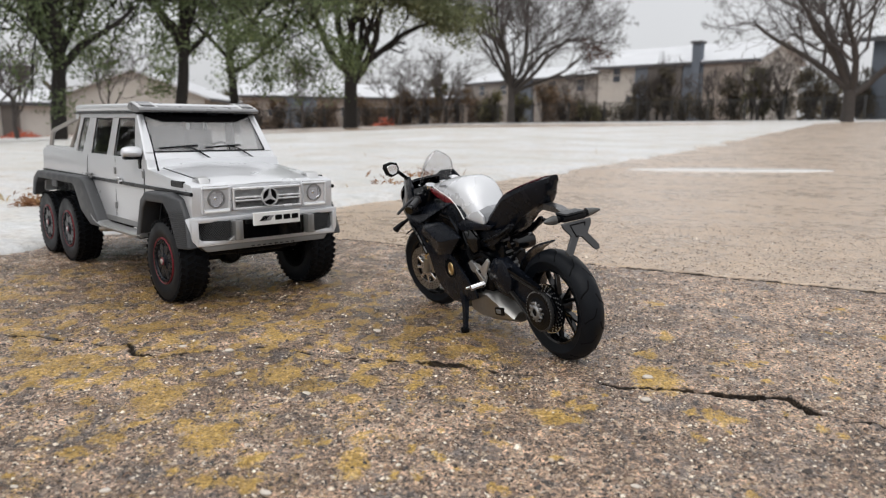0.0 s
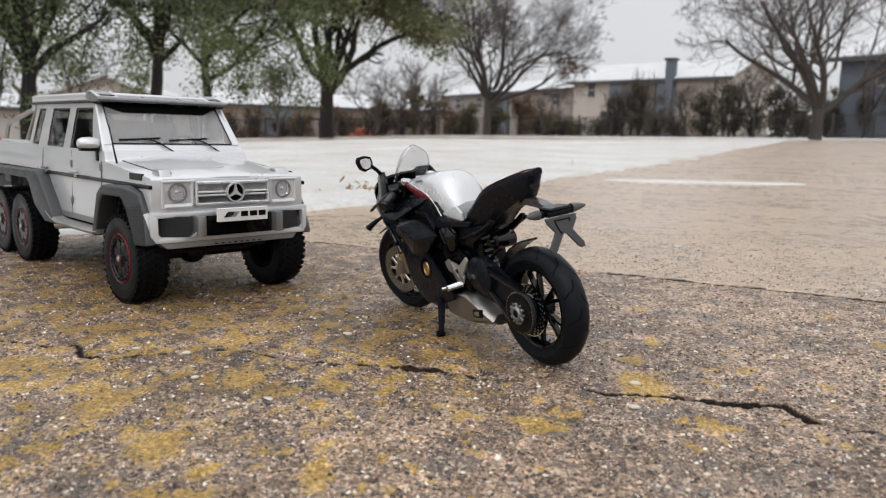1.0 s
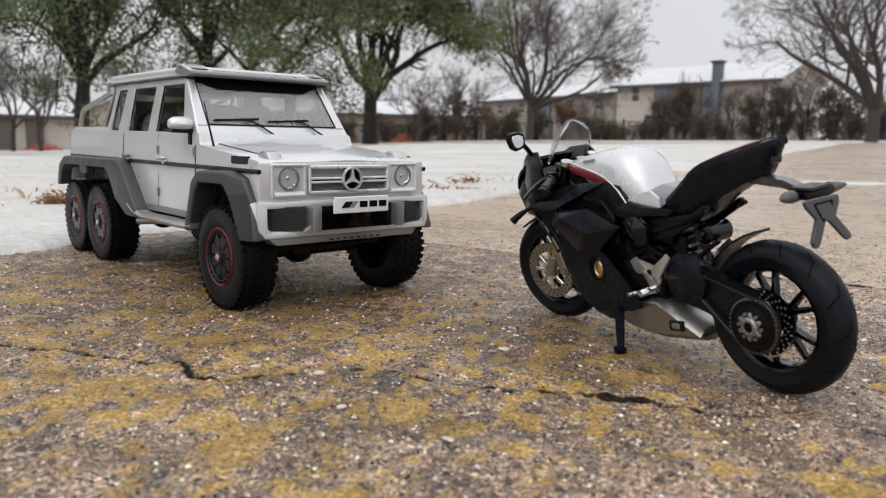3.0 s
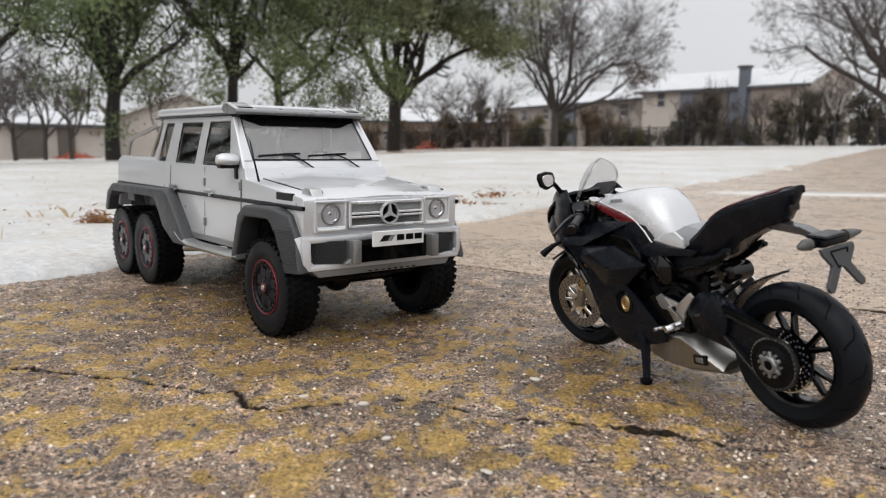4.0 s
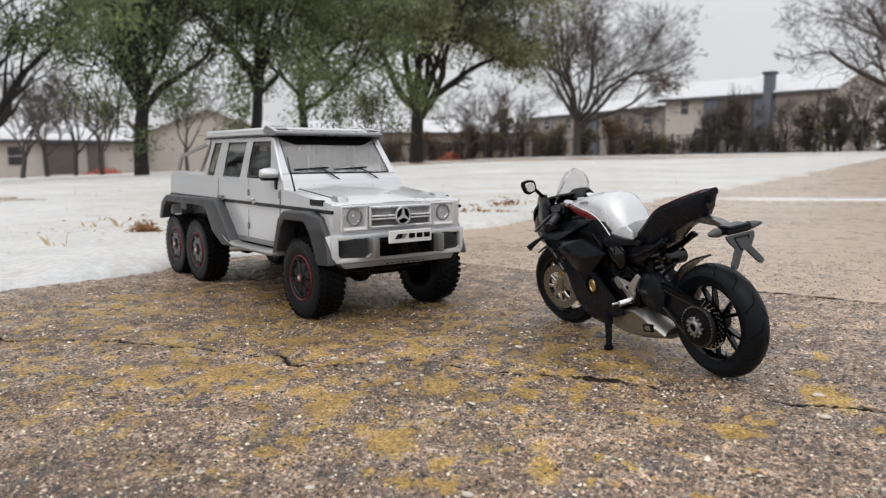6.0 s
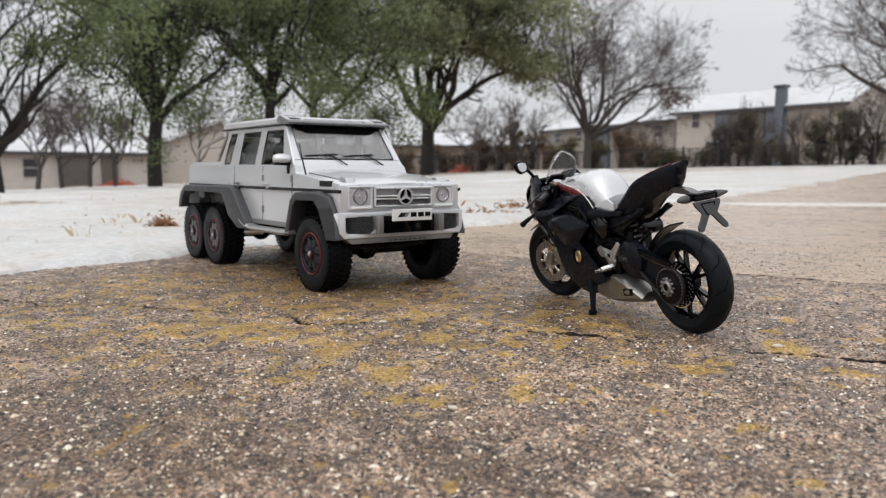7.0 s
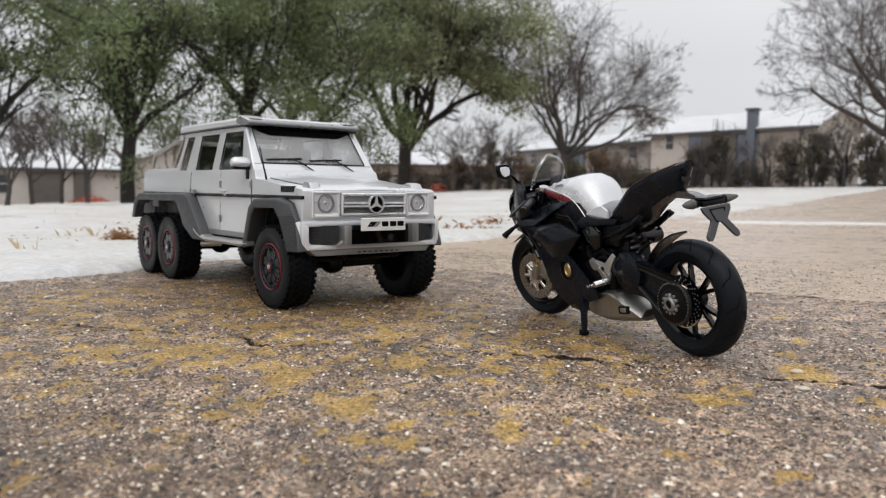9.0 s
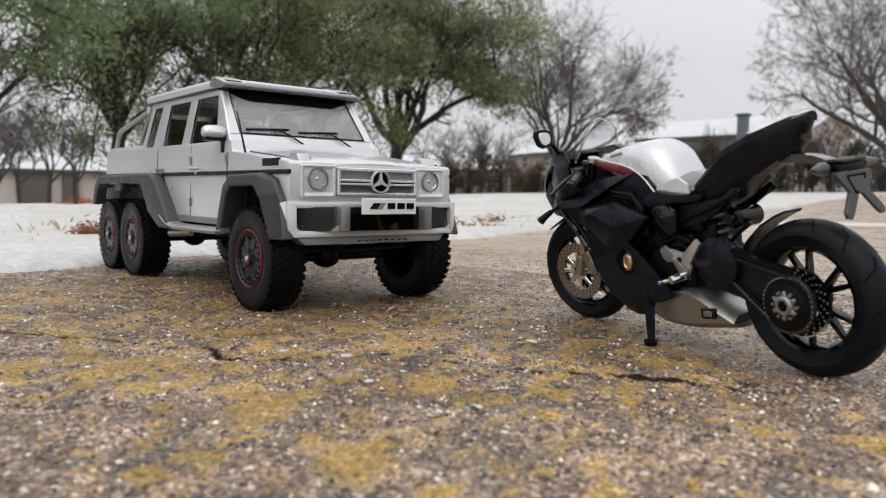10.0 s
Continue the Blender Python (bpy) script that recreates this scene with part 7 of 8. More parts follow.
    part("tail", loft([ring_pts(x, [(0.02, t), (hw * 0.55, t - 0.1), (hw * 0.93, t - 1.0), (hw, t - 3.0), (hw * 0.86, lo + (t - lo) * 0.3), (hw * 0.55, lo), (0.02, lo - 0.4)]) for x, hw, lo, t in sec]), M_MATTE, root, "upswept matte black tail unit", 28)
    part("seat_pad", loft([ring_pts(x, [(0.02, t + 0.75), (hw * 0.5, t + 0.6), (hw * 0.72, t - 0.2), (hw * 0.6, t - 1.4), (0.02, t - 1.4)]) for x, hw, lo, t in sec[2:8]]), M_SEATRED, root, "dark red and black padded seat", 40)
    for s in (-1, 1):
        part("seat_stripe", tube([(x, s * hw * 0.84, t - 0.25) for x, hw, lo, t in sec[3:9]], 0.22, 6, 1), M_SEATRED, root, "dark red seat piping")
        part("under_tail", panel([(50, 58), (30, 61.5), (25, 65), (23.5, 65.2), (23, 64.0), (26, 60.6), (38, 52.5), (48, 50)], lambda x, z: 9.6 + 0.06 * (x - 20), 1.6, 0.3, s), M_MATTE, root)
        part("subframe_bar", tube([(52, s * 11.6, 52), (34, s * 11.5, 57.5), (23, s * 10.2, 63.4)], 0.9, 8, 1), M_BLACK, root)
    part("tail_light", box((1.6, -2.6, 79.6), (3.4, 2.6, 82.0), 0.4, 1), M_GLOSS, root)
    # plate hanger
    hang = part("plate_hanger", joined(loft([[(14, -2.8, 76.2), (14, 2.8, 76.2), (14, 2.8, 73), (14, -2.8, 73)], [(-2, -2.4, 74.6), (-2, 2.4, 74.6), (-2, 2.4, 72), (-2, -2.4, 72)], [(-9, -2.4, 72.2), (-9, 2.4, 72.2), (-9, 2.4, 70.2), (-9, -2.4, 70.2)]])), M_HANGER, root, "grey tail arm with plate bracket and indicators")
    part("crossbar", joined(box((-13.6, -6.4, 69.2), (-6.8, 6.4, 72.0), 0.9, 2), box((-14.6, -5.8, 71.8), (-6.4, 5.8, 73.2), 0.6, 1), tube([(-10.2, -9.0, 70.6), (-10.2, 9.0, 70.6)], 1.3, 10, 0)), M_BLACK, hang)
    bracket = prism([(-8.2, 69.2), (8.2, 69.2), (7.8, 67.0), (4.6, 63.2), (9.2, 57.2), (8.9, 55.4), (7.0, 55.0), (5.6, 56.2), (0.7, 62.2), (-0.7, 62.2), (-5.6, 56.2), (-7.0, 55.0), (-8.9, 55.4), (-9.2, 57.2), (-4.6, 63.2), (-7.8, 67.0)], -0.7, 0.7, 0.3, 1, axis="x")
    tilt = lambda z: -17.8 + 0.29 * (z - 55)
    for v in bracket.verts:
        v.co.x += tilt(v.co.z)
    br = part("plate_bracket", bracket, M_FOOTPRINT, hang, "grey forked plate bracket")
    for a, b in (((-4.2, 68.0), (4.2, 68.0)), ((4.2, 68.0), (2.2, 62.6)), ((-4.2, 68.0), (-3.6, 66.6)), ((2.2, 62.6), (1.2, 63.0))):
        part("emboss", tube([(tilt(a[1]) - 0.75, a[0], a[1]), (tilt(b[1]) - 0.75, b[0], b[1])], 0.3, 6, 0), M_INK, br)
    for s in (-1, 1):
        part("stalk", tube([(-10.2, s * 6.6, 70.5), (-10.2, s * 9.6, 70.7)], 1.6, 10, 0), M_RUBBER, hang)
        part("indicator", tube([(-10.3, s * 8.9, 70.8), (-10.4, s * 11.2, 70.9), (-10.9, s * 13.6, 71.0), (-11.8, s * 15.8, 71.2)], lambda q: 1.9 * (1 - q ** 1.8) + 0.25, 12, 1), M_SMOKELENS, hang, "grey indicator lens")
    # tank
    tsec = ((46.5, 7.4, 59.5, 64.2), (49.0, 9.2, 59, 68.4), (53, 11.2, 59.5, 75.0), (58.5, 12.8, 60.5, 80.4), (64, 13.7, 62.5, 83.0), (69, 13.8, 64.5, 84.0), (76, 13.0, 67, 83.5), (84, 11.9, 69.5, 82.6), (92, 10.3, 72.2, 80.9), (99, 8.2, 74, 79.0), (104, 6.0, 75, 77.4))
    part("tank", loft([ring_pts(x, [(0.02, t), (hw * 0.4, t - 0.35), (hw * 0.72, t - (t - lo) * 0.12), (hw * 0.93, t - (t - lo) * 0.34), (hw, t - (t - lo) * 0.62), (hw * 0.93, lo + 0.3), (0.02, lo - 1)]) for x, hw, lo, t in [(a + 3.4 * min(1, max(0, (72 - a) / 20)), b, c, d) for a, b, c, d in tsec]]), M_WHITEPAINT, root, "pearl white fuel tank", 60)
    for s in (-1, 1):
        part("tank_grey_panel", facets([(48.6, s * 11.6, 69.2), (47.2, s * 6.6, 70.9), (39.2, s * 6.6, 70.0), (37.2, s * 8.0, 67.4), (43.6, s * 12.6, 62.9), (45.9, s * 12.4, 67.1)], [(0, 1, 2, 5), (2, 3, 4, 5)], 2.0, 0.3), M_TANKGREY, root, "silver grey knee panel")
        part("tank_skirt", facets([(59.0, s * 13.9, 64.9), (55, s * 13.4, 67.2), (48.2, s * 12.6, 69.2), (43.2, s * 13.0, 66.8), (42.2, s * 13.4, 63.2), (50, s * 13.9, 63.8)], [(0, 1, 2, 5), (2, 3, 4, 5)], 1.4, 0.3), M_WHITEPAINT, root)
        part("pinstripe", tube([(97, s * 9.9, 77.3), (85.4, s * 12.4, 76.0), (77, s * 13.2, 74.6), (70, s * 13.6, 72.4), (64.5, s * 14.0, 69.0), (60.8, s * 14.3, 65.6), (59.0, s * 14.3, 63.8)], 0.34, 6, 1), M_PLATE, root, "white and red pinstripe along the tank")
        part("red_flash", panel([(98, 77.0), (88, 75.9), (77, 74.2), (70, 71.9), (66, 69.0), (70, 69.6), (80, 71.2), (92, 73.2), (97, 74.6)], lambda x, z: 13.9 - 0.11 * max(0, x - 78), 1.0, 0.2, s, 1), M_REDPAINT, root, "dark red flash")
        face = Matrix.Translation((84.5, s * 10.9, 79.0)) @ Matrix.Rotation(s * radians(-8), 4, "Z") @ Matrix.Rotation(radians(8), 4, "Y") @ Matrix.Rotation(s * radians(24), 4, "X")
        for k in range(6):
            part("print_bar", moved(box((-4.6 + 1.6 * k, -0.15, -0.55), (-3.5 + 1.6 * k, 0.15, 0.55)), face), M_GREYINK, root)
        # side fairing: nose cheek, wing panel, lower panel
        part("nose_cheek", panel([(154, 61), (150, 67), (140, 75.5), (128, 81.5), (116, 82.5), (110, 77), (112, 70), (104, 64), (122, 58.5), (138, 54.5), (150, 56)], lambda x, z: 17.3 - 0.0075 * max(0, x - 108) ** 2 - 0.02 * max(0, z - 70) ** 2 * 0.5, 1.4, 0.4, s, 2), M_MATTE, root, "black nose cheek")
        part("upper_panel", facets([(125, s * 15.8, 60.6), (118.8, s * 17.0, 55.2), (103.6, s * 17.4, 57.1), (82, s * 16.2, 66.6), (70.2, s * 14.4, 71.7), (88.7, s * 13.2, 69.6), (106.8, s * 12.4, 65.4)], [(0, 1, 2, 6), (2, 3, 5, 6), (3, 4, 5)], 1.6, 0.35), M_MATTE, root, "matte black upper fairing blade")
        part("knee_cover", facets([(84, s * 14.4, 66.2), (71, s * 14.0, 71.6), (63.5, s * 13.9, 70.2), (58.8, s * 14.0, 64.8), (67.5, s * 14.2, 59.8), (82, s * 14.4, 61.5)], [(0, 1, 2, 3, 4, 5)], 1.6, 0.35), M_MATTE, root)
        part("wing_panel", facets([(104, s * 15.6, 57.2), (83, s * 15.4, 59.6), (60.6, s * 17.8, 54.3), (79.8, s * 19.8, 49.6), (96.5, s * 18.8, 54.6), (72.6, s * 16.2, 44.8), (78, s * 16.0, 40.6), (90, s * 16.0, 39.4), (98, s * 16.2, 45.5), (107, s * 16.2, 49.6), (118.8, s * 16.4, 55.4)], [(0, 1, 2, 3, 4), (3, 2, 5), (3, 5, 6, 7), (4, 3, 7, 8), (0, 4, 8, 9, 10)], 1.8, 0.35), M_MATTE, root, "matte black side fairing wing")
        dt = part("duct", panel([(85, 65.0), (72.2, 63.9), (64.2, 57.0), (66.9, 53.6), (81.5, 60.0)], lambda x, z: 15.2, 1.4, 0.5, s), M_GLOSS, root)
        part("duct_lip", tube([(72.2, s * 15.5, 63.8), (67.5, s * 15.7, 59.8), (64.4, s * 15.7, 56.9), (66.8, s * 15.6, 53.8)], 0.55, 6, 1), M_MATTE, dt)
        part("cheek_slat", tube([(121, s * 15, 55), (110, s * 16.2, 47), (103, s * 16, 39)], 1.1, 8, 1), M_GLOSS, root)
        part("cheek_slat", tube([(117, s * 13.5, 54), (106, s * 14.5, 45), (100, s * 14.5, 37)], 1.1, 8, 1), M_MATTE, root)
        low = panel([(103, 45), (97, 47), (85, 46), (78, 44.5), (71, 40.5), (62, 33.5), (52.5, 25.4), (52, 22.5), (58, 20.0), (72, 16.6), (80, 14.6), (86, 17.5), (91, 22), (95.5, 29), (99.5, 38)], lambda x, z: 16.4 - 0.018 * max(0, 30 - z) ** 1.75, 1.5, 0.4, s, 2)
        fl = part("lower_fairing", low, M_MATTE, root, "matte black lower fairing")
        part("port_rim", lathe([(4.8, 15.6), (5.6, 15.8), (5.6, 16.7), (4.8, 16.9)], 36, (76.5, 0, 34.6), True) if s > 0 else mirrored(lathe([(4.8, 15.6), (5.6, 15.8), (5.6, 16.7), (4.8, 16.9)], 36, (76.5, 0, 34.6), True)), M_GLOSS, fl)
        pt = part("port", (lambda b: b if s > 0 else mirrored(b))(disc((76.5, 0, 34.6), 5.0, 16.2, 16.6)), M_INK, fl)
        part("cover", (lambda b: b if s > 0 else mirrored(b))(moved(lathe([(3.5, 16.4), (3.2, 17.0), (2.2, 17.3), (1.8, 16.9), (0.2, 17.2)], 28), Matrix.Translation((75.2, 0, 34.8)) @ Matrix.Diagonal((0.82, 1, 1.1, 1)))), M_GOLD, fl, "gold engine cover")
        for k in range(7):
            part("print_bar", (lambda b: b if s > 0 else mirrored(b))(moved(box((-0.5, -0.1, -0.8), (0.5, 0.1, 0.8)), Matrix.Translation((92.5 - 1.6 * k, 15.2, 20.8)) @ Matrix.Rotation(radians(-20), 4, "X"))), M_GREYINK, fl)
        part("frame_spar", facets([(69, s * 14.4, 59.6), (60, s * 14.6, 64.0), (50, s * 14.6, 62.9), (36.2, s * 12.2, 62.7), (38.8, s * 12.2, 60.2), (50, s * 15.2, 59.6), (61.5, s * 15.4, 57.6)], [(0, 1, 2, 5, 6), (2, 3, 4, 5)], 2.2, 0.4), M_MATTE, root)
        duct = part("air_scoop", facets(*fan([(60.7, s * 15.0, 58.0), (54, s * 15.0, 59.6), (48.4, s * 14.6, 55.6), (48.6, s * 14.4, 48.6), (52.5, s * 14.6, 46.5), (58, s * 15.0, 50.4)], (54.4, s * 17.2, 54)), 3.0, 0.9), M_GLOSS, root)
        part("scoop_edge", tube([(59.6, s * 15.8, 57.0), (56.6, s * 16.8, 54.4), (53.8, s * 16.9, 51.0)], 0.4, 6, 1), M_BLACK, duct)
        # foot control
        ctl = part("heel_plate", panel([(43.6, 40.6), (36.2, 47.2), (34.4, 45.6), (35.6, 43.8), (40, 37.2), (42.4, 37.4)], lambda x, z: 17.4, 1.1, 0.25, s), M_SATIN, root, "bright metal heel plate with foot peg")
        part("linkage", panel([(56.4, 41.4), (53.4, 43.4), (48.6, 40.2), (43.6, 33.4), (46, 32.6), (49.4, 37.2), (52.6, 37.0), (54.6, 38.4)], lambda x, z: 16.4, 1.2, 0.3, s), M_GUNMETAL, ctl)
        part("linkage", panel([(48.2, 39.4), (44.0, 36.6), (40.0, 33.6), (41.6, 32.0), (45.6, 34.6), (49.4, 38.4)], lambda x, z: 17.3, 1.0, 0.3, s), M_STEEL, ctl)
        part("bracket", panel([(52.8, 42.4), (48, 41.8), (43.6, 40.8), (40.6, 36.4), (42.4, 33), (47, 35.2), (51.4, 38.4)], lambda x, z: 15.9, 1.2, 0.35, s), M_SATIN, ctl)
        part("bracket_eye", tube([(46.2, s * 15.2, 38.4), (46.2, s * 16.4, 38.4)], 1.1, 12, 0), M_BLACK, ctl)
        part("foot_peg", tube([(41, s * 17, 33.4), (42.5, s * 24.5, 32.4)], 1.5, 10, 0), M_CHROME, ctl)
        part("gear_lever", tube([(40, s * 18.5, 32.8), (46, s * 19.4, 31.4), (50.5, s * 19.6, 30.2), (51, s * 22.6, 30)], 0.9, 8, 1), M_CHROME, ctl)
        # fork, bar, lever, mirror
        top, low_ = Vector((103.5, s * 9.2, 77.4)), Vector((120.6, s * 8.6, 25.8))
        fk = part("fork_leg", tube([top, top.lerp(low_, 0.55)], 2.3, 16, 0), M_BLACK, root)
        part("slider", tube([top.lerp(low_, 0.52), top.lerp(low_, 0.97)], 1.75, 14, 0), M_GOLD, fk, "gold fork slider")
        part("axle_clamp", tube([top.lerp(low_, 0.86), low_ + Vector((0.6, 0, -1.6))], 2.4, 12, 0), M_STEEL, fk)
        part("fork_cap", tube([top + Vector((0, 0, -0.4)), top + Vector((-0.6, 0, 1.5))], 2.7, 18, 0), M_CHROME, fk)
        part("caliper", (lambda b: moved(b, Matrix.Translation((112.6, s * 8.8, 30.6)) @ Matrix.Rotation(radians(20), 4, "Y")))(joined(box((-2.4, -1.9, -5.6), (2.8, 1.9, 5.6), 1.1, 2), disc((0.2, s * 1.2, 2.8), 1.7, -1, 1, 16), disc((0.2, s * 1.2, -2.8), 1.7, -1, 1, 16))), M_STEEL, fk, "silver brake caliper")
        g0, g1 = Vector((107.2, s * 10.6, 74.0)), Vector((96.6 if s > 0 else 98.5, s * 27, 67.2))
        gr = part("handlebar", tube([g0, g1], 1.25, 12, 0), M_BLACK, root, "black clip-on handlebar")
        part("grip", tube([g0.lerp(g1, 0.42), g0.lerp(g1, 0.97)], 1.95, 16, 0), M_GRIP, gr)
        part("grip_collar", joined(*[tube([g0.lerp(g1, f), g0.lerp(g1, f + 0.03)], 2.35, 16, 0) for f in (0.44, 0.86)]), M_GRIP, gr)
        part("bar_end", tube([g0.lerp(g1, 0.96), g0.lerp(g1, 1.02)], 2.3, 16, 0), M_GLOSS, gr)
        part("switch_gear", moved(box((-2.2, -2.2, -2.4), (2.4, 2.2, 2.2), 0.8, 2), Matrix.Translation(g0.lerp(g1, 0.30))), M_BLACK, gr)
        part("lever", tube([g0.lerp(g1, 0.28) + Vector((2, 0, 0)), g0.lerp(g1, 0.45) + Vector((8.5, 0, -1.0)), g0.lerp(g1, 1.0) + Vector((13.4, s * 1.0, -3.6))], 0.85, 8, 1), M_GRIP, gr)
        part("front_indicator", joined(tube([(123, s * 14.5, 57), (127, s * 17.5, 54)], 1.0, 8, 0), tube([(126.5, s * 17.2, 54.4), (129.4, s * 19.6, 51.8), (131, s * 20.8, 50)], lambda q: 1.3 + 0.7 * q, 10, 0)), M_BLACK, root, "black front indicator stalk")
        if s < 0:
            continue
        turn = Matrix.Translation((114.6, s * 26.2, 88.6)) @ Matrix.Rotation(s * radians(12), 4, "Z")
        rim = [(-5.2, 0.2), (-3.9, -3.2), (0.6, -4.3), (3.6, -2.6), (5.4, 1.6), (4.6, 3.9), (0.0, 4.4), (-4.0, 3.4)]
        mir = part("mirror", moved(prism(rim, -1.0, 1.4, 0.8, 2, axis="x"), turn), M_BLACK, root, "black angular mirror on a stalk")
        part("glass", moved(prism([(y * 0.70, z * 0.68) for y, z in rim], -1.35, -0.9, 0.15, 1, axis="x"), turn), M_CHROME, mir)
        part("stalk", tube([(115.6, s * 22.5, 87.4), (119, s * 17.0, 83.5), (123, s * 12, 79.5)], 1.1, 10, 1), M_BLACK, mir)
    part("seat_front", prism([(49, 70.4), (47, 70.8), (39.2, 69.9), (37.0, 67.2), (40, 62), (49, 62)], -7.0, 7.0, 0.4, 1), M_TANKGREY, root)
    # nose cap, dash and screen
    part("nose_cap", loft([[(x + dx, hw * math.sin(u), z - drop * (1 - math.cos(u)) - off) for off, dx in ((0, 0), (1.2, -0.8)) for u in ([k * 0.26 - 1.3 for k in range(11)] if off == 0 else [1.3 - k * 0.26 for k in range(11)])] for x, hw, z, drop in ((155.5, 3.5, 62, 3), (152, 7.5, 66.5, 4), (145, 11, 71.5, 4), (137, 13.4, 76, 4.5), (131, 14.2, 79, 5))]), M_MATTE, root, "satin black nose cap", 50)
    part("nose_chin", loft([ring_pts(x, [(0.02, t), (hw * 0.8, t - 1), (hw, (t + lo) / 2), (hw * 0.7, lo + 0.5), (0.02, lo)]) for x, hw, lo, t in ((155, 3, 58.5, 62), (150, 8, 55, 66), (140, 12.5, 51, 71), (128, 14.5, 50, 74), (118, 14.5, 52, 70))]), M_BLACK, root)
    screen = loft([[(x - back * (1 - math.cos(u)) + dx, hw * math.sin(u) / math.sin(1.25), z - drop * (1 - math.cos(u))) for dx in (0.0, -0.45) for u in ([k * 0.25 - 1.25 for k in range(11)] if dx == 0 else [1.25 - k * 0.25 for k in range(11)])] for x, hw, z, drop, back in ((122, 9.6, 77.4, 1.2, 11), (119.4, 10.0, 84.0, 4.0, 13), (115.6, 9.6, 90.0, 6.6, 12), (111.4, 8.0, 94.0, 6.6, 8), (109.2, 5.8, 95.3, 4.8, 5), (108.2, 3.4, 95.7, 2.6, 2.6))])
    part("windscreen", screen, M_BUBBLE, root, "clear bubble windscreen", 60)
    half = [(122 - 11 * 0.685, 9.6, 77.4 - 1.2 * 0.685), (119.4 - 13 * 0.685, 10.0, 84.0 - 4.0 * 0.685), (115.6 - 12 * 0.685, 9.6, 90.0 - 6.6 * 0.685), (111.4 - 8 * 0.685, 8.0, 94.0 - 6.6 * 0.685), (109.2 - 5 * 0.685, 5.8, 95.3 - 4.8 * 0.685), (108.2 - 2.6 * 0.685, 3.4, 95.7 - 2.6 * 0.685)]
    part("screen_rim", tube([(x, -y, z) for x, y, z in half] + [(108.0, 0, 95.8)] + half[::-1], 0.48, 6, 1), M_LENS, root)
    part("dash", moved(box((-1.0, -5.0, -2.6), (1.0, 5.0, 2.6), 0.8, 2), Matrix.Translation((117, 0, 78.6)) @ Matrix.Rotation(radians(-35), 4, "Y")), M_GLOSS, root)
    part("top_yoke", box((99, -11.5, 75.2), (108, 11.5, 77.4), 1.0, 2), M_STEEL, root, "machined top yoke")
    part("ignition", moved(lathe([(2.6, -0.9), (2.4, 0.9), (1.0, 1.2)], 20), Matrix.Translation((103, 0, 78)) @ Matrix.Rotation(math.pi / 2, 4, "X")), M_CHROME, root)
    # front wheel
    fw = bike_wheel(root, "front_wheel", 123.0, 25.3, 25.3, 5.0, 18.4, 5, 12)
    for y in (-6.6, 6.6):
        brake_disc(fw, y, 9.0, 13.5, M_STEEL, 26)
        part("disc_carrier", joined(*[moved(box((-0.9, y - 0.5, 3.5), (0.9, y + 0.5, 9.4), 0.2, 1), Matrix.Rotation(2 * math.pi * k / 8, 4, "Y")) for k in range(8)], lathe([(2.4, y - 0.8), (4.4, y - 0.8), (4.4, y + 0.8), (2.4, y + 0.8)], 24, closed=True)), M_CHROME, fw)
    part("front_axle", disc((121.6, 0, 25.3), 1.6, -10.8, 10.8, 16), M_STEEL, root)
    part("front_fender", loft([[(121.6 + (27.0 + th) * math.cos(a), y, 25.3 + (27.0 + th - 0.05 * y * y) * math.sin(a)) for th in (0, 0.8) for y in ((-5.8, -3, 0, 3, 5.8) if th == 0 else (5.8, 3, 0, -3, -5.8))] for a in [radians(d) for d in (50, 70, 90, 110, 130, 150)]]), M_MATTE, root, "black front fender", 50)
    # engine, radiator, stand, exhaust
    part("engine", joined(box((44, -10.5, 24), (84, 10.5, 48), 3, 2), box((56, -9, 44), (74, 9, 62), 3, 2), disc((58, 0, 33), 8.5, -13, 13, 28), disc((50, 0, 42), 4, -12.5, 12.5, 20)), M_BLACK, root, "black engine block")
    part("radiator", moved(box((-1.5, -13, -12), (1.5, 13, 12), 0.6, 1), Matrix.Translation((96, 0, 36)) @ Matrix.Rotation(radians(-15), 4, "Y")), M_GRID, root)
    part("inner_frame", joined(box((40, -9.5, 48), (66, 9.5, 60), 2.5, 2), box((66, -12.5, 45), (108, 12.5, 69), 3, 2), box((60, -12, 50), (72, 12, 64), 2.5, 2), box((36, -7, 34), (50, 7, 52), 2, 2)), M_BLACK, root)
    part("belly_pan", loft([ring_pts(x, [(0.02, t), (hw, t), (hw * 0.95, (t + lo) / 2), (hw * 0.6, lo), (0.02, lo - 0.5)]) for x, hw, lo, t in ((93, 9, 14, 22), (89, 12.0, 11, 26), (80, 12.6, 10, 26), (62, 12.2, 13, 26), (52, 11.5, 17, 26))]), M_MATTE, root, "", 40)
    for z in (40, 37):
        part("hose", tube([(62, 12.4, z + 8), (56, 13.4, z + 3), (50, 12.5, z + 7), (44, 11, z + 4)], 0.9, 8, 2), M_RUBBER, root)
    part("cable", tube([(60, 13.8, 47), (57, 14.6, 45), (55.5, 14.2, 42)], 0.6, 6, 1), M_RUBBER, root)
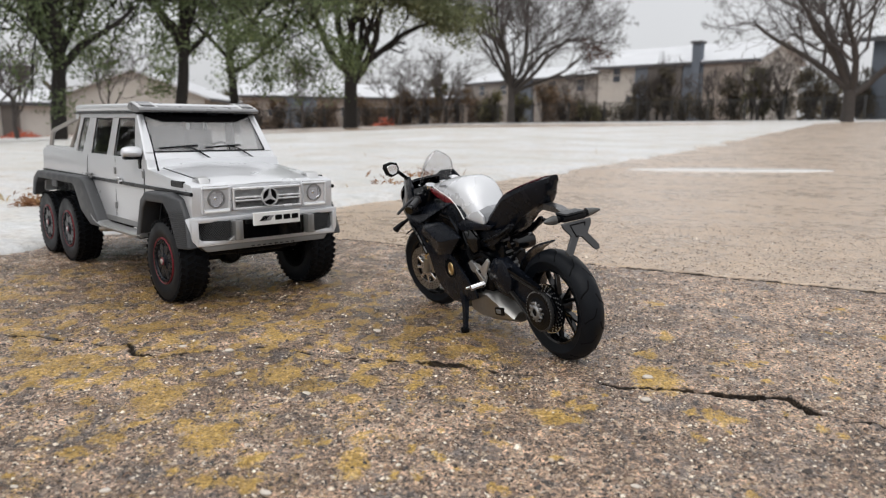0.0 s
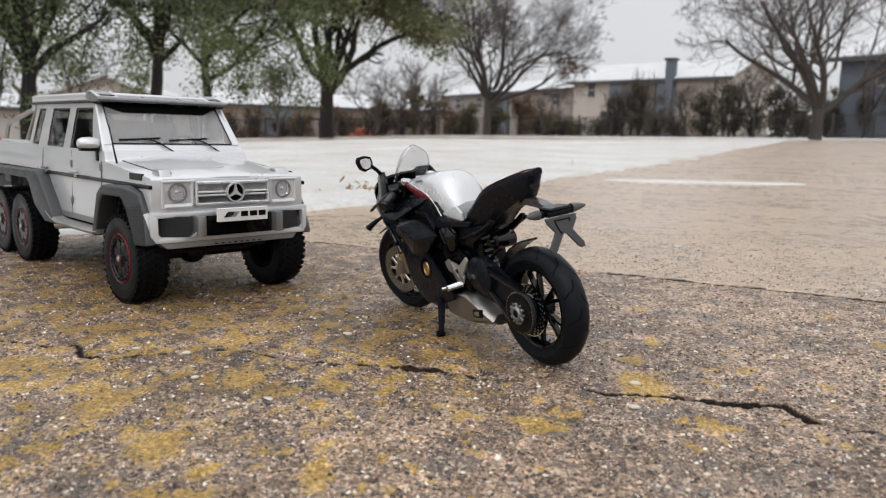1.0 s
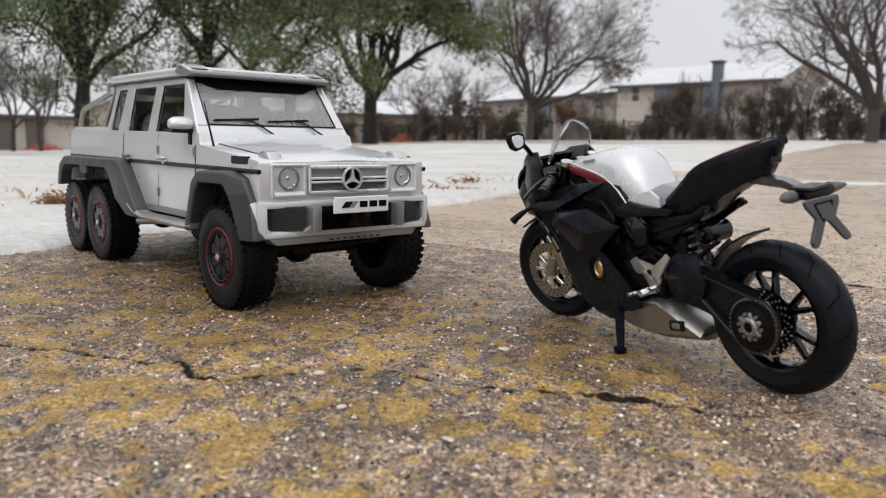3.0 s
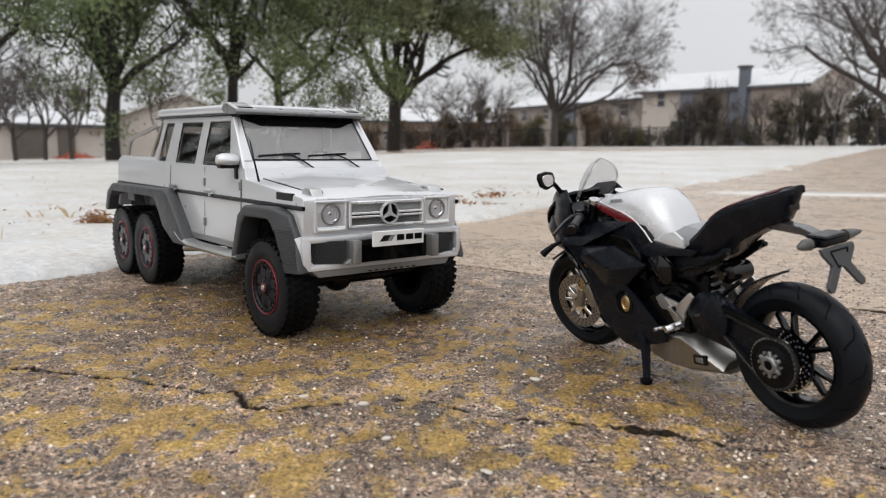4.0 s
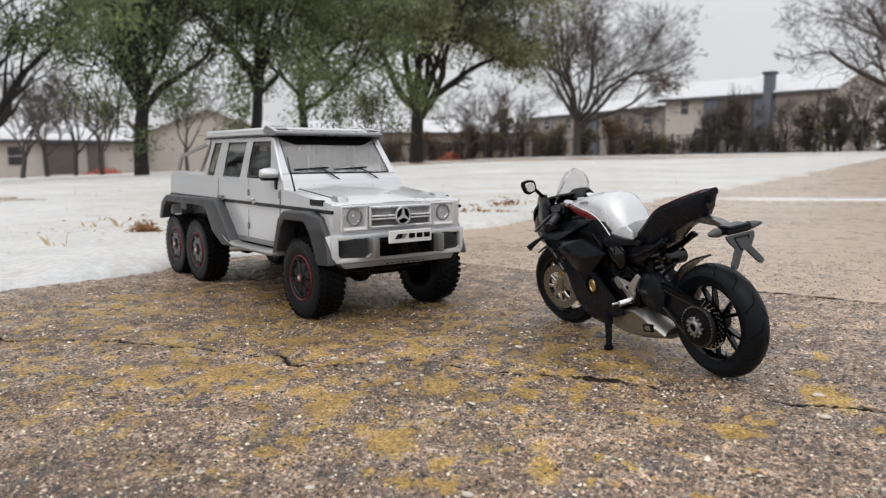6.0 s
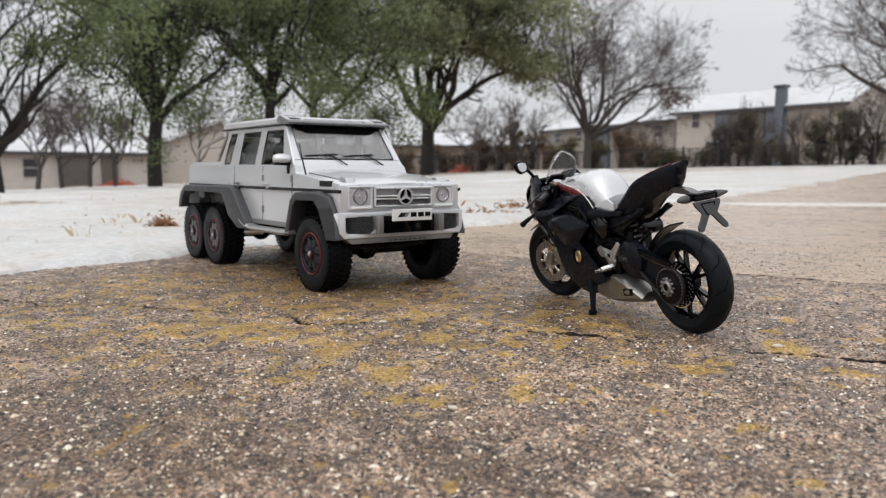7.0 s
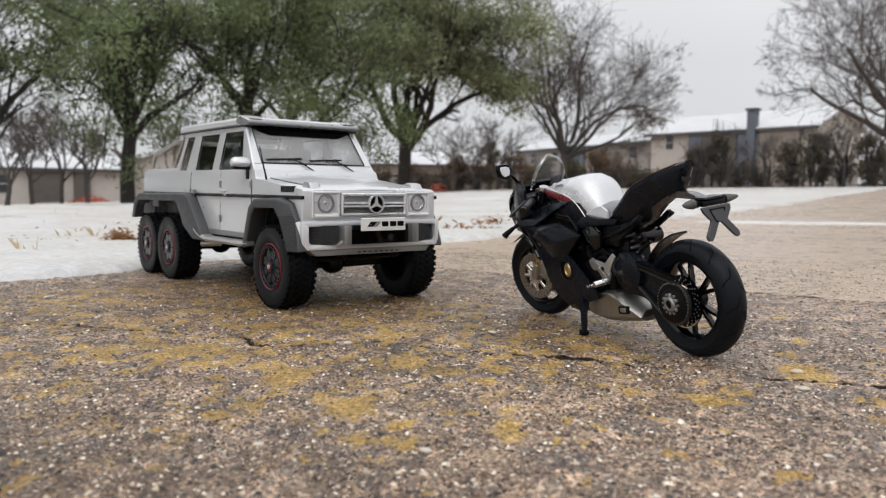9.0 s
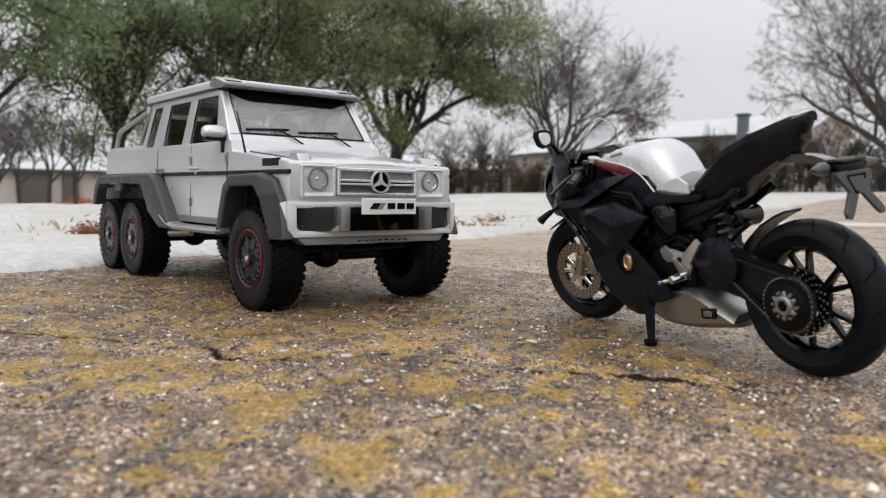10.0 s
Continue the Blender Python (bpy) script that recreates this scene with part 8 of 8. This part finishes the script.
    ex = part("silencer", loft([ring_pts(x, [(0.02, t), (hw * 0.7, t - 0.3), (hw, t - 3.2), (hw * 0.96, lo + 2.6), (hw * 0.62, lo), (0.02, lo - 0.2)]) for x, hw, lo, t in ((72, 8.0, 11, 20), (66, 11.2, 9.8, 23.5), (56, 12.6, 9.6, 27), (47, 13.0, 10.2, 28), (40, 12.8, 11.2, 25.5), (34, 12.2, 12.2, 22.5), (27, 10.6, 13.2, 18.6))]), M_STEEL, root, "brushed steel under-engine silencer", 36)
    for s in (-1, 1):
        bz = moved(box((-3.4, -0.9, -2.1), (3.4, 0.9, 2.1), 0.9, 2), Matrix.Translation((36.6, s * 12.3, 18.2)) @ Matrix.Rotation(radians(6), 4, "Y") @ Matrix.Rotation(s * radians(6), 4, "Z"))
        oz = part("outlet", bz, M_GLOSS, ex, "black-rimmed square outlet")
        part("outlet_core", moved(box((-2.0, -0.3, -1.1), (2.0, 0.3, 1.1), 0.4, 1), Matrix.Translation((36.6, s * 13.2, 18.2)) @ Matrix.Rotation(radians(6), 4, "Y")), M_GUNMETAL, oz)
    st = part("side_stand", loft([[(68.5 + a, y, 24 + b) for a, b, y in ((-2.6, 0, 12.4), (2.6, 0, 12.4), (2.6, 0, 15.4), (-2.6, 0, 15.4))], [(64.5 + a, y, 15) for a, y in ((-1.6, 15.0), (1.6, 15.0), (1.6, 17.4), (-1.6, 17.4))], [(60.6 + a, y, 5.2) for a, y in ((-1.2, 18.9), (1.2, 18.9), (1.2, 20.8), (-1.2, 20.8))]]), M_MATTE, root, "black side stand", 40)
    part("foot", moved(box((-2.2, -1.8, -1.3), (2.0, 2.0, 1.6), 0.8, 2), Matrix.Translation((60.2, 20.6, 4.2)) @ Matrix.Rotation(radians(8), 4, "X")), M_BLACK, st)
    # the nose is short: draw it in ahead of the fork
    for ob in root.children:
        if ob.name.split(".")[0] in ("nose_cheek", "nose_cap", "nose_chin"):
            for v in ob.data.vertices:
                if v.co.x > 0.118:
                    v.co.x = 0.118 + (v.co.x - 0.118) * 0.80
    # the fork is turned a little to the left
    top, axis = Vector((0.101, 0, 0.077)), Vector((-0.32, 0, 0.95)).normalized()
    steer = Matrix.Translation(top) @ Matrix.Rotation(radians(12), 4, axis) @ Matrix.Translation(-top)
    for ob in root.children:
        if ob.name.split(".")[0] in ("front_wheel", "fork_leg", "front_axle", "front_fender"):
            ob.matrix_basis = steer @ ob.matrix_basis
    return root


build_bike()
